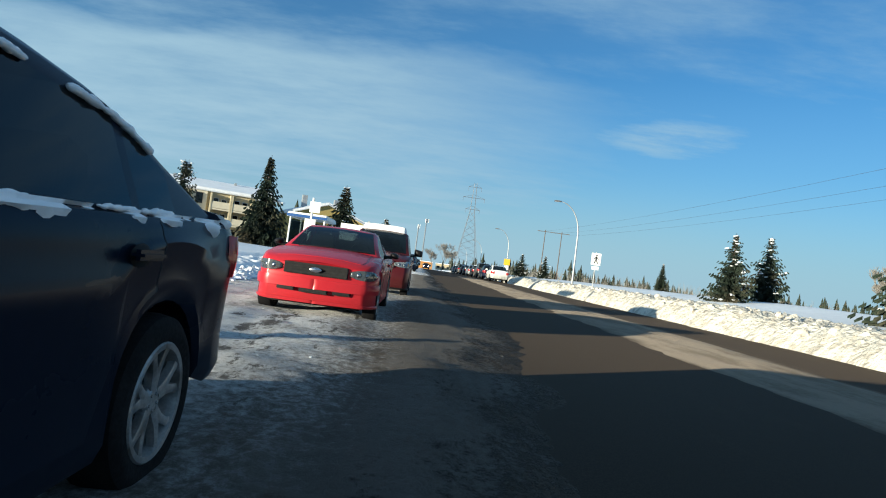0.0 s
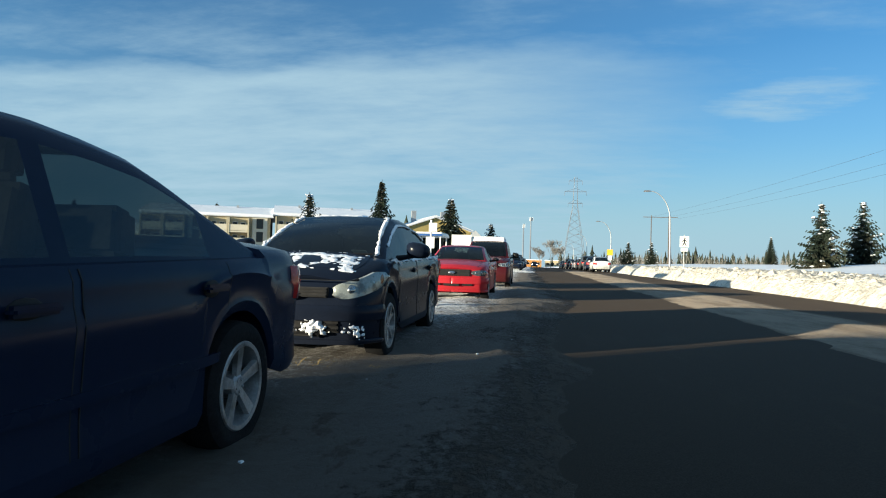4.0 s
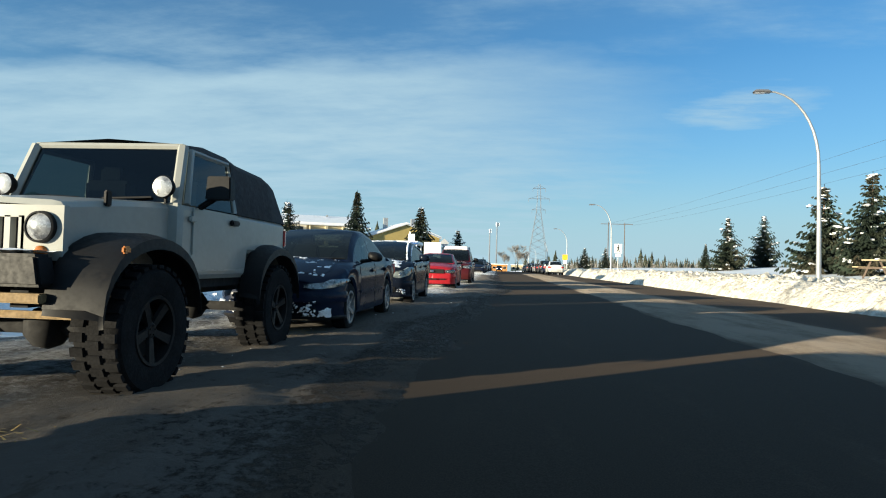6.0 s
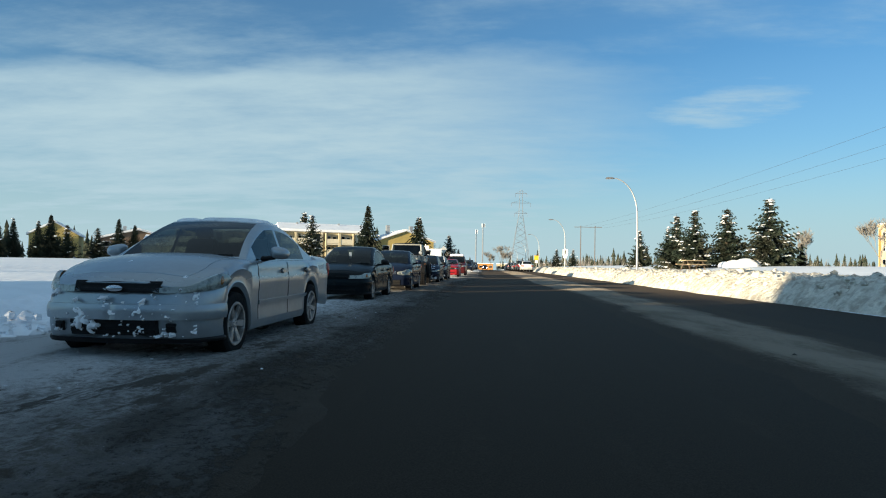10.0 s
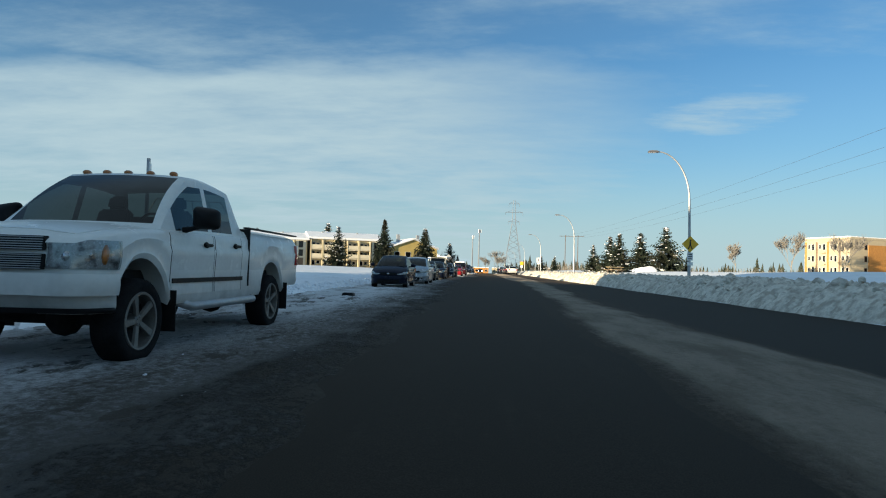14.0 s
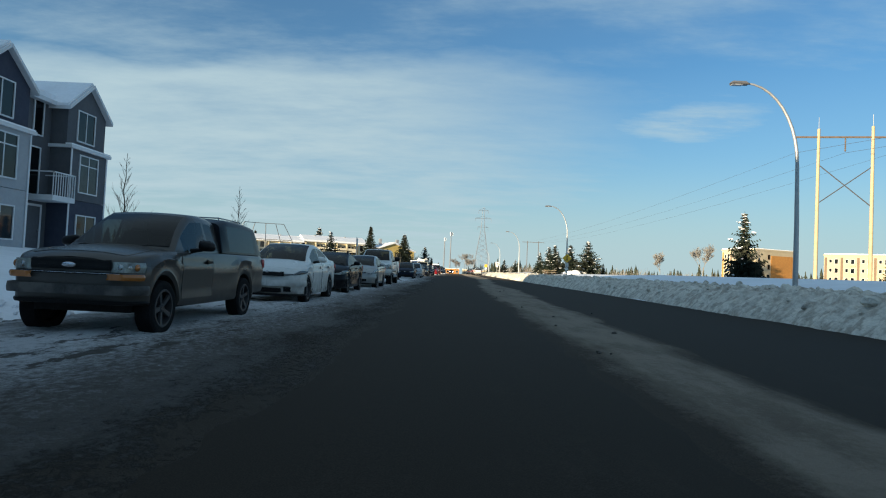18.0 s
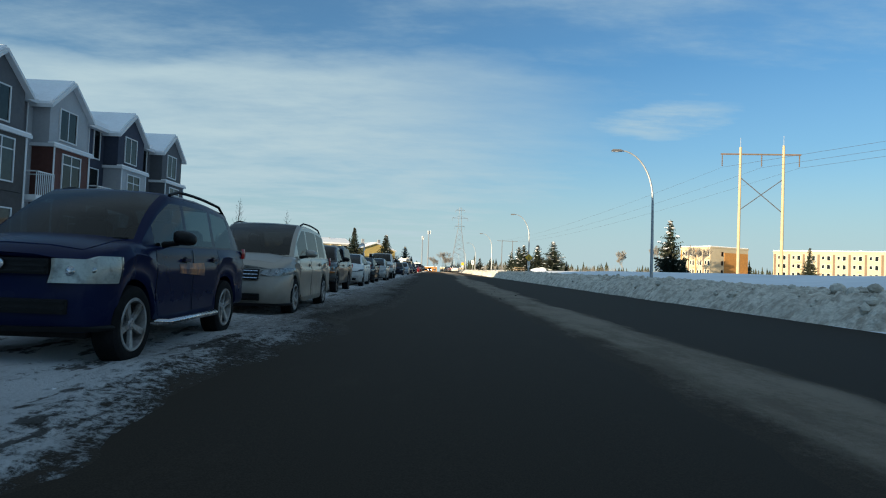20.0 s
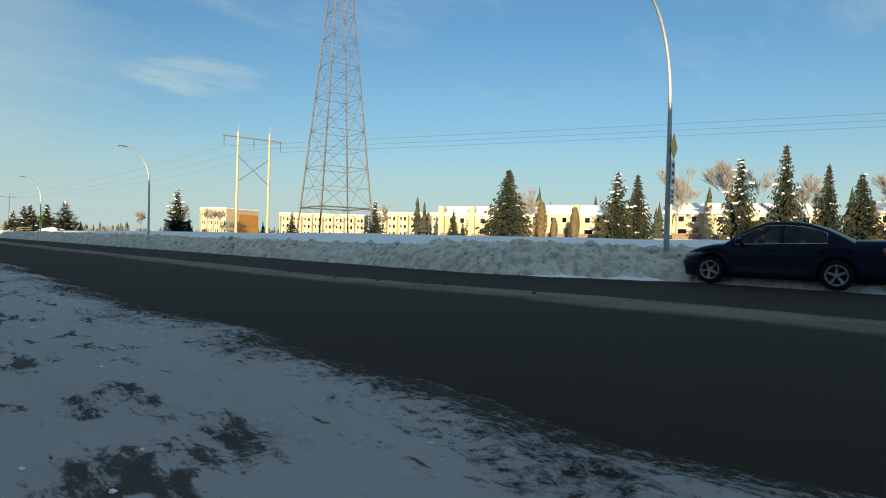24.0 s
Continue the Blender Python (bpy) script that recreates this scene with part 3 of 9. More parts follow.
def bank_height(x, y, u):
    size = 0.80 + 0.14 * noise.noise(Vector((1, y * 0.12, 0))) - 0.10 * smoothstep(-70, -90, y) + 0.25 * smoothstep(-95, -112, y)
    n = 0.13 * noise.noise(Vector((x * 1.3, y * 1.1, 1))) + 0.12 * noise.noise(Vector((x * 4, y * 4, 2))) + 0.16 * abs(noise.noise(Vector((x * 7, y * 7, 3)))) + 0.08 * noise.noise(Vector((x * 15, y * 15, 4))) - 0.05
    return (size + n) * bank_profile(u) + 0.55 * smoothstep(0.5, 1, u) * 0.7 - 0.02


strip("snow_bank", -135, 50, 0.10, 34, lambda y: 8.45 + kerb_shift(y) + edge(y, 4, 0.25, 0.4), lambda y: 12.4 + kerb_shift(y), bank_height, SNOW_PLOUGHED, "rough ploughed snow bank along the kerb", "snow bank", 0.06, 60)
strip("snow_bank_far", 50, 190, 0.8, 12, lambda y: 8.6 + edge(y, 4, 0.3, 0.4), lambda y: 12.6, bank_height, SNOW_PLOUGHED, "rough ploughed snow bank along the kerb", "snow bank", 0.06, 28)
chunks = Mesh()
for _ in range(230):                                    # blocks thrown up along the crest
    y = rnd.uniform(-135, 42)
    u = rnd.gauss(0.40, 0.09)
    x = 8.45 + 3.95 * u + kerb_shift(y)
    r = rnd.uniform(0.07, 0.21) * rnd.uniform(0.6, 1.0)
    chunks.ball((x, y, bank_height(x, y, u) + r * 0.15), r, 10, 7, (rnd.uniform(0.8, 1.2), rnd.uniform(0.8, 1.3), rnd.uniform(0.7, 1.0)), 0.16, rnd)
for _ in range(1500):
    y = rnd.uniform(-135, 42)
    x = rnd.uniform(8.8, 11.2)
    u = (x - 8.45) / 3.95
    x += kerb_shift(y)
    r = abs(rnd.gauss(0, 0.055)) + 0.025
    chunks.ball((x, y, bank_height(x, y, u) - 0.02), r, 7, 5, (1, 1, 0.9), 0.28, rnd)
solo("bank_chunks", chunks, SNOW_PLOUGHED, "broken chunks of ploughed snow on the bank", "snow", "stuff", smooth=35)


# low ploughed ridge on the near verge
def verge_height(x, y, u):
    n = 0.16 * noise.noise(Vector((x * 2.2, y * 2.0, 1))) + 0.13 * abs(noise.noise(Vector((x * 5, y * 5, 2)))) + 0.06 * noise.noise(Vector((x * 13, y * 13, 4)))
    size = 0.22 * (0.6 + 0.5 * noise.noise(Vector((3, y * 0.15, 0)))) * smoothstep(-100, -90, y) * (1 - 0.75 * smoothstep(-40, -44, y) * smoothstep(-60, -54, y))
    return (size + n * 0.8) * smoothstep(0, 0.4, u) * (1 - smoothstep(0.55, 1, u)) + 0.06 + 0.14 * (1 - smoothstep(0.0, 0.8, u))


strip("verge_snow", -128, 40, 0.10, 30, lambda y: -8.2, lambda y: -5.1 + edge(y, 9, 0.3, 0.5), verge_height, SNOW, "heaped loose snow on the boulevard", "snow", 0.03, 40)


# straw and sand scraped up beside some of the wheels
for x0, y0, n_, label in ((-2.35, -3.75, 260, "patch of yellow straw and sand by the wheel"), (-2.4, -9.1, 240, "patch of straw and sand on packed snow"), (-2.5, -18.7, 260, "tuft of greenish straw by the wheel"), (-2.3, -13.6, 160, "patch of straw and sand on packed snow")):
    m = Mesh()
    for _ in range(n_):
        x, y = x0 + rnd.gauss(0, 0.22), y0 + rnd.gauss(0, 0.16)
        a, L = rnd.uniform(0, 6.28), rnd.uniform(0.03, 0.10)
        d, s_ = Vector((math.cos(a), math.sin(a), rnd.uniform(-0.1, 0.35))) * L, Vector((-math.sin(a), math.cos(a), 0)) * 0.006
        p = Vector((x, y, 0.055 + rnd.uniform(0, 0.025)))
        m.face(p - s_, p + s_, p + d + s_ * 0.4, p + d - s_ * 0.4)
    me = bpy.data.meshes.new("straw_patch")
    me.from_pydata(m.v, [], m.f)
    solo("straw_patch", me, STRAW, label, "straw", "stuff")

# ---- vehicles ----
WHEELS = {}


def wheel_meshes(r, width, style, mat):
    """Tyre and rim, outer face towards +x, shared by alike wheels."""
    key = (r, width, style, mat.name)
    if key in WHEELS:
        return WHEELS[key]
    h = width / 2
    rr = r * (0.66 if style != "steel" else 0.62)
    if style == "mud":
        rr = r * 0.54
    tyre = Mesh().lathe([(-h * 0.8, rr), (-h, rr + 0.03), (-h, r - 0.035), (-h * 0.82, r - 0.008), (-h * 0.4, r), (0, r), (h * 0.4, r), (h * 0.82, r - 0.008), (h, r - 0.035),
                         (h * 1.02, rr + 0.05), (h * 0.95, rr + 0.012), (h * 0.8, rr)], n=40)
    if style == "mud":
        for k in range(30):
            t = 2 * math.pi * k / 30
            m = Matrix.Rotation(t, 3, "X")
            for off in (-0.34, 0.0, 0.34):
                p = m @ Vector((width * off, 0.0, r + 0.002))
                q = Matrix.Rotation(t + (0.5 if off == 0 else 0) * math.pi / 15, 3, "X")
                p = q @ Vector((width * off, 0.0, r + 0.004))
                tyre.box(p, (width * 0.27, r * 0.13, 0.026), q)
    rim = Mesh()
    rim.lathe([(h * 0.90, rr + 0.012), (h * 1.0, rr + 0.004), (h * 0.98, rr - 0.018), (h * 0.3, rr - 0.03), (-h * 0.4, rr - 0.03)], n=40)
    back = Mesh().lathe([(h * 0.10, rr - 0.03), (h * 0.10, 0.001)], n=24)
    if style == "steel":
        rim.lathe([(h * 0.42, rr - 0.03), (h * 0.55, rr * 0.72), (h * 0.30, rr * 0.45), (h * 0.5, 0.07)], n=30)
    hub = h * 0.80
    rim.lathe([(hub, 0.001), (hub, 0.045), (hub - 0.012, 0.062), (h * 0.1, 0.068)], n=20)
    n_sp = {"forked": 0, "five": 5, "five_split": 5, "six": 6, "seven": 7, "ten": 10, "mud": 5, "steel": 0}[style]
    for k in range(n_sp):
        for off in ((-0.16, 0.16) if style in ("five_split", "seven") else (0.0,)):
            t = 2 * math.pi * k / n_sp
            w = {"five": 0.055, "six": 0.06, "mud": 0.06, "ten": 0.028}.get(style, 0.026)
            a, b = 0.05, rr - 0.012
            m = Matrix.Rotation(t, 3, "X")
            p0, p1 = Vector((hub - 0.005, off * 0.18, a)), Vector((h * 0.92, off * rr * 1.15, b))
            d = p1 - p0
            i = len(rim.v)
            for p, ww in ((p0, w * 0.8), (p1, w * 1.15)):
                for dx, dy in ((0.0, -0.5), (0.0, 0.5), (-0.025, 0.6), (-0.025, -0.6)):
                    rim.v.append(tuple(m @ (p + Vector((dx, dy * ww, 0)))))
            for q in ((0, 1, 5, 4), (1, 2, 6, 5), (2, 3, 7, 6), (3, 0, 4, 7)):
                rim.f.append(tuple(i + z for z in q))
    if style == "forked":
        for k in range(5):
            m = Matrix.Rotation(2 * math.pi * k / 5, 3, "X")
            for q in (-1, 1):
                ring_ = []
                for a, y_, w in ((0.045, 0.0, 0.052), (0.50 * rr, q * 0.012, 0.046), (0.74 * rr, q * 0.17 * rr, 0.036), (rr - 0.006, q * 0.33 * rr, 0.056)):
                    x_ = hub - 0.006 + (h * 0.95 - hub) * a / rr
                    ring_.append([tuple(m @ Vector((x_ + dx, y_ + dy * w, a))) for dx, dy in ((-0.03, -0.55), (0.0, -0.5), (0.006, 0.0), (0.0, 0.5), (-0.03, 0.55))])
                rim.grid(ring_)
    for k in range(5):
        t = 2 * math.pi * (k + 0.5) / 5
        rim.rod((hub - 0.01, 0.033 * math.sin(t), 0.033 * math.cos(t)), (hub + 0.006, 0.033 * math.sin(t), 0.033 * math.cos(t)), 0.008)
    if style == "steel":
        for k in range(10):
            t = 2 * math.pi * k / 10
            rim.rod((h * 0.3, rr * 0.60 * math.sin(t), rr * 0.60 * math.cos(t)), (h * 0.52, rr * 0.60 * math.sin(t), rr * 0.60 * math.cos(t)), 0.022, 0.018, 8)
    mt, mr, mb = tyre.mesh("tyre", 40), rim.mesh("rim", 35), back.mesh("brake_disc", 35)
    mt.materials.append(RUBBER)
    mr.materials.append(mat)
    mb.materials.append(DARK)
    WHEELS[key] = (mt, mr, mb)
    return WHEELS[key]


def add_wheels(root, S):
    mt, mr, mb = wheel_meshes(S["r"], S.get("tyre", 0.205), S.get("rim", "five"), S.get("rim_mat", ALLOY))
    hub = S["W"] / 2 - S.get("tyre", 0.205) / 2 - 0.005 + S.get("poke", 0.0)
    for y in (-S["wb"] / 2, S["wb"] / 2):
        for sx in (1, -1):
            wh = part("wheel", mt, None, root)
            wh.matrix_local = pose(sx * hub, y, S["r"], 0, 0, 0 if sx > 0 else 180) @ pose(0, 0, 0, 17 * (y + sx * 3))
            part("rim", mr, None, wh, S.get("rim_label", ""))
            part("brake_disc", mb, None, wh)


NOSE = 0.52                                             # length of the rounding at the front corners


class Body:
    """The lower body: half-sections along the car, nose at -y."""

    def __init__(self, S):
        self.S = S
        wb = S["wb"]
        self.nose, self.tail, self.hw = -wb / 2 - S["fo"], -wb / 2 - S["fo"] + S["L"], S["W"] / 2
        self.c0, self.c1, self.c2, self.c3 = (t - wb / 2 for t in S["cab"])
        self.arch = S["r"] + S.get("arch_gap", 0.055)

    def width(self, s):
        a, b = s - self.nose, self.tail - s
        fr, rr = self.S.get("nose_w", 0.70), self.S.get("tail_w", 0.72)
        k = 1.0
        if a < NOSE:
            k = fr + (1 - fr) * max(1 - (1 - a / NOSE) ** 2.2, 0) ** 0.5
        if b < 0.45:
            k = min(k, rr + (1 - rr) * math.sqrt(max(1 - (1 - b / 0.45) ** 2, 0)))
        if a > NOSE and s < self.c0:
            k *= 0.985 + 0.015 * (a - NOSE) / max(self.c0 - self.nose - NOSE, 0.1)
        return self.hw * k

    def belt(self, s):
        f, r = self.S["belt"]
        return f + (r - f) * min(max((s - self.c0) / (self.c3 - self.c0), 0), 1)

    def top(self, s):
        S = self.S
        a = s - self.nose
        if s <= self.c0:
            hn, hc = S["hood"]
            u = min(max(a / (self.c0 - self.nose), 0), 1)
            z = hn + (hc - hn) * (1 - (1 - u) ** 1.7)
            return z - S.get("lip", 0.05) * max(1 - a / 0.18, 0) ** 2
        if s >= self.c3:
            b = self.tail - s
            return S["deck"] - 0.05 * max(1 - b / 0.15, 0) ** 2
        return self.belt(s) + 0.0

    def shoulder(self, s):
        if s <= self.c0:
            u = (s - self.nose) / (self.c0 - self.nose)
            edge_z = self.top(s) - 0.035
            return edge_z + (min(self.belt(self.c0) - 0.01, edge_z) - edge_z) * smoothstep(0.6, 1.0, u)
        if s >= self.c3:
            return min(self.top(s) - 0.03, self.belt(self.c3))
        return self.belt(s) - 0.01

    def bottom(self, s):
        S = self.S
        z = S["sill"]
        a, b = s - self.nose, self.tail - s
        if a < S["fo"] - self.arch:
            z = S.get("chin", z)
        if b < 0.5:
            z = S.get("rear_chin", z + 0.08)
        for c in (-S["wb"] / 2, S["wb"] / 2):
            d = abs(s - c)
            if d < self.arch:
                z = max(z, S["r"] + S.get("arch_up", 0.0) + math.sqrt(self.arch ** 2 - d * d))
        return z

    def section(self, s):
        w, zb, zs, zt = self.width(s), self.bottom(s), self.shoulder(s), self.top(s)
        zs = max(zs, zb + 0.06)
        cr = self.S.get("crown", 0.035)
        h = zs - zb
        return [(0, zb + 0.03), (w - 0.10, zb + 0.03), (w - 0.034, zb), (w - 0.008, zb + min(0.06, h * 0.2)), (w - 0.016, zb + h * 0.30), (w - 0.008, zb + h * 0.56), (w, zb + h * 0.74), (w - 0.016, zb + h * 0.80), (w - 0.024, zs - 0.05 * min(1, h * 2)),
                (w - 0.046, zs), (w - 0.085, zs + (zt - zs) * 0.55), (w * 0.80 - 0.05, zt - 0.006), (w * 0.42, zt + cr * 0.75), (0, zt + cr)]

    def stations(self):
        S, A = self.S, self.arch
        out = [self.nose + d for d in (0, 0.01, 0.025, 0.05, 0.085, 0.13, 0.19, 0.27, 0.36, 0.45, 0.52)]
        out += [self.tail - d for d in (0, 0.02, 0.06, 0.12, 0.2, 0.32, 0.45)]
        for c in (-S["wb"] / 2, S["wb"] / 2):
            out += [c + A * k for k in (-1.004, -0.999, -0.97, -0.9, -0.78, -0.6, -0.4, -0.2, 0, 0.2, 0.4, 0.6, 0.78, 0.9, 0.97, 0.999, 1.004)]
        out += [self.c0 - 0.3, self.c0 - 0.01, self.c0 + 0.01, self.c3 - 0.01, self.c3 + 0.01]
        a, b = -S["wb"] / 2 + A, S["wb"] / 2 - A
        out += [a + (b - a) * k / 6 for k in range(1, 6)]
        out = sorted(o for o in out if self.nose <= o <= self.tail)
        keep = [out[0]]
        for o in out[1:]:
            if o - keep[-1] > 0.003:
                keep.append(o)
        return keep

    def side_x(self, s, z):
        sec = self.section(s)[2:11]
        for (x0, z0), (x1, z1) in zip(sec, sec[1:]):
            if z <= z1:
                t = 0 if z1 == z0 else min(max((z - z0) / (z1 - z0), 0), 1)
                return x0 + (x1 - x0) * t
        return sec[-1][0]

    def top_z(self, s, x):
        sec = self.section(s)[9:]
        for (x0, z0), (x1, z1) in zip(sec, sec[1:]):
            if x >= x1:
                t = 0 if x0 == x1 else min(max((x0 - x) / (x0 - x1), 0), 1)
                return z0 + (z1 - z0) * t
        return sec[-1][1]

    def mesh(self):
        m = Mesh()
        rows = []
        for s in self.stations():
            half = self.section(s)
            rows.append([(-x, s, z) for x, z in reversed(half)] + [(x, s, z) for x, z in half[1:]])
        m.grid(rows)
        for r in (rows[0], rows[-1]):
            h = len(r) // 2
            for k in range(h):
                m.f.append(tuple(m.v.index(r[q]) for q in (k, k + 1, len(r) - 2 - k, len(r) - 1 - k)))
        return m

    def patch(self, side, s0, s1, lo, hi, off=0.0025, ns=14, nz=16):
        """A panel that follows the side of the body, a little proud of it."""
        rows = []
        for i in range(ns + 1):
            s = s0 + (s1 - s0) * i / ns
            a, b = lo(s), hi(s)
            rows.append([(side * (self.side_x(s, a + (b - a) * k / nz) + off), s, a + (b - a) * k / nz) for k in range(nz + 1)])
        m = Mesh().grid(rows)
        ring = rows[0] + [r[-1] for r in rows[1:]] + list(reversed(rows[-1]))[1:] + [r[0] for r in reversed(rows[1:-1])]
        for p, q in zip(ring, ring[1:] + ring[:1]):
            m.face(p, q, (q[0] - side * 0.02, q[1], q[2]), (p[0] - side * 0.02, p[1], p[2]))
        return m

    def corner(self, side, end, x_in, back, lo, hi, taper=0.0, off=0.010, n=12, nz=4, drop=0.0, oval=False, start=0.0):
        """A lamp or trim that wraps a corner: from x_in on the end face round to `back` along the side."""
        base = self.nose if end < 0 else self.tail
        raw = []
        w0 = self.width(base - end * 0.001)
        if x_in < w0:
            raw += [(x_in + (w0 - x_in) * k / 5, base + end * off) for k in range(6)]
        for k in range(1, 41):
            s = base - end * back * (k / 40) ** 2
            if self.width(s) >= x_in:
                raw.append((self.width(s) + off * 0.8, s + end * off * max(1 - k / 20, 0)))
        run = [0.0]
        for p, q in zip(raw, raw[1:]):
            run.append(run[-1] + math.hypot(q[0] - p[0], q[1] - p[1]))
        plan, n = [], 18
        for k in range(n + 1):
            d = run[-1] * (start + (1 - start) * k / n)
            i = min(max(next((q for q in range(1, len(run)) if run[q] >= d), len(run) - 1), 1), len(run) - 1)
            t = (d - run[i - 1]) / max(run[i] - run[i - 1], 1e-6)
            plan.append((raw[i - 1][0] + (raw[i][0] - raw[i - 1][0]) * t, raw[i - 1][1] + (raw[i][1] - raw[i - 1][1]) * t))
        rows = []
        for k, (x, s) in enumerate(plan):
            u = k / n
            uu = start + (1 - start) * u
            a, b = lo + taper * uu, hi + taper * 0.25 * uu
            b = min(b, self.shoulder(min(max(s, self.nose), self.tail)) + 0.03)
            if oval:
                mid, h = (a + b) / 2, max(1 - abs(2 * u - 1) ** 3.0, 0.08) ** 0.5
                a, b = mid + (a - mid) * h, mid + (b - mid) * h
            rows.append([(side * (x + 0.012 * math.sin(math.pi * q / nz)), s, a + (b - a) * q / nz) for q in range(nz + 1)])
        m = Mesh().grid(rows)
        ring = rows[0] + [r[-1] for r in rows[1:]] + list(reversed(rows[-1]))[1:] + [r[0] for r in reversed(rows[1:-1])]
        for p, q in zip(ring, ring[1:] + ring[:1]):
            m.face(p, q, (q[0] - side * 0.03, q[1] - end * 0.03, q[2]), (p[0] - side * 0.03, p[1] - end * 0.03, p[2]))
        self.last = rows
        return m


def cabin(root, B, c0, c1, c2, c3, H, zb, windows, paint, glass_side, bow=0.13, lean=0.78, rear_glass=True, front_glass=True, trim=None, inset=0.105, names=("cab", "windscreen")):
    """Pillars and roof as one shell with real openings, and a pane in each of them."""
    f, r = H
    full = max(f, r) - zb(c1)
    st = [c0, c0 + 0.05] + [c0 + 0.05 + (c1 - 0.05 - c0 - 0.05) * k / 5 for k in range(1, 6)] + [c1] + [c1 + (c2 - c1) * k / 4 for k in range(1, 5)]
    st += [c2 + 0.04] + [c2 + 0.04 + (c3 - 0.07 - c2 - 0.04) * k / 4 for k in range(1, 5)] + [c3]
    for a, b in windows:
        st += [a, b]
    st = sorted(st)
    keep = [st[0]]
    for s in st[1:]:
        if s - keep[-1] > 0.012:
            keep.append(s)
    st = keep

    def gt(s):
        if s < c1:
            u = (s - c0) / (c1 - c0)
            return zb(c0) + 0.01 + (f - zb(c0) - 0.01) * (u + 0.10 * math.sin(math.pi * u))
        if s > c2:
            u = (s - c2) / (c3 - c2)
            return zb(c3) + 0.01 + (r - zb(c3) - 0.01) * (1 - u ** 1.25)
        u = (s - c1) / (c2 - c1)
        return f + (r - f) * u + 0.035 * math.sin(math.pi * u)

    def ring(s):
        zt, z0 = gt(s), zb(s) - 0.012
        h = max(zt - z0, 0.012)
        hb = B.width(s) - inset
        ht = hb - (hb - (B.hw - inset) * lean) * min(h / full, 1) ** 0.9
        push = 0.0
        if s < c1:
            push = -bow * (1 - ((s - c0) / (c1 - c0)) ** 2)
        if s > c2:
            push = bow * 0.7 * ((s - c2) / (c3 - c2)) ** 1.5
        half = []
        for u in (0.0, 0.06, 0.88, 1.0):
            zz = z0 + (h - 0.035 * min(1, h * 4)) * u
            half.append((hb + (ht - hb) * u ** 1.15, s, zz))
        for v in (0.90, 0.6, 0.3, 0.0):
            half.append((ht * v, s + push * (1 - v * v), zt + 0.03 * (1 - v * v) * min(1, h * 3) - 0.0))
        return [(-x, y, z) for x, y, z in half] + [(x, y, z) for x, y, z in reversed(half[:-1])]

    rows = [ring(s) for s in st]
    panes = {}

    def kind(i, j):
        sm = (st[i] + st[i + 1]) / 2
        if 4 <= j <= 9:
            if front_glass and c0 + 0.045 < sm < c1 - 0.045:
                return names[1]
            if rear_glass and c2 + 0.035 < sm < c3 - 0.065:
                return "rear_window"
        if j in (1, 12):
            for k, (a, b) in enumerate(windows):
                if a < sm < b:
                    return ("l" if j == 1 else "r") + str(k)
        return None

    shell = Mesh().grid(rows, lambda i, j: kind(i, j) is not None)
    part(names[0], shell, paint, root, smooth=45)
    for i in range(len(st) - 1):
        for j in range(14):
            k = kind(i, j)
            if k:
                panes.setdefault(k, Mesh()).face(rows[i][j], rows[i][j + 1], rows[i + 1][j + 1], rows[i + 1][j])
    for k, m in panes.items():
        if k in (names[1], "rear_window"):
            p = part(k, m, SCREEN_GLASS if k == names[1] else glass_side, root, smooth=60)
        else:
            p = part("side_window", m, glass_side, root, smooth=60)
    if trim:
        for sx in (-1, 1):
            pts = []
            for s in st:
                if windows[0][0] - 0.05 <= s <= windows[-1][1] + 0.05:
                    q = ring(s)[2 if sx < 0 else 12]
                    pts.append((q[0] + sx * 0.012, q[1], q[2] + 0.008))
            low = [(sx * (B.width(s) - inset + 0.012), s, zb(s) + 0.012) for s in (windows[-1][1] + 0.03, windows[0][0] - 0.03)]
            part("window_trim", Mesh().tube(pts + low + pts[:1], 0.008, 5, False), trim, root, "bright window trim", smooth=60)
    return gt, ring


def seats(root, B, c0, c1, c2, zb, H):
    fl = Mesh()
    ys = [c0 + 0.08, c1, c2, c2 + 0.25]
    fl.grid([[(-(B.width(y) - 0.13), y, zb(y) + 0.006), ((B.width(y) - 0.13), y, zb(y) + 0.006)] for y in ys])
    part("dashboard", Mesh().box((0, c0 + 0.42, zb(c0) + 0.035), (B.hw * 1.55, 0.5, 0.07), taper=0.9), BLACK, root, bevel=0.02)
    part("cabin_floor", fl, CABIN, root)
    for x in (-0.37, 0.37):
        y = c1 + 0.42
        m = Mesh().box((x, y, zb(y) + 0.13), (0.46, 0.14, 0.28), Matrix.Rotation(radians(-14), 3, "X"), 0.85)
        m.box((x, y + 0.06, zb(y) + 0.36), (0.25, 0.09, 0.16), Matrix.Rotation(radians(-8), 3, "X"), 0.85)
        part("seat", m, CABIN, root, bevel=0.03)
    y = min(c1 + 1.25, c2 + 0.05)
    part("rear_bench", Mesh().box((0, y, zb(y) + 0.1), (B.hw * 1.4, 0.16, 0.24), Matrix.Rotation(radians(-16), 3, "X"), 0.92), CABIN, root, bevel=0.03)
    part("steering_wheel", Mesh().lathe([(-0.012, 0.17), (0.0, 0.185), (0.012, 0.17), (0, 0.158), (-0.012, 0.17)], "y", (0, 0, 0), 18), BLACK, root, smooth=60).matrix_local = pose(0.37, c0 + 0.78, zb(c0) + 0.06, 22, 0, 0)


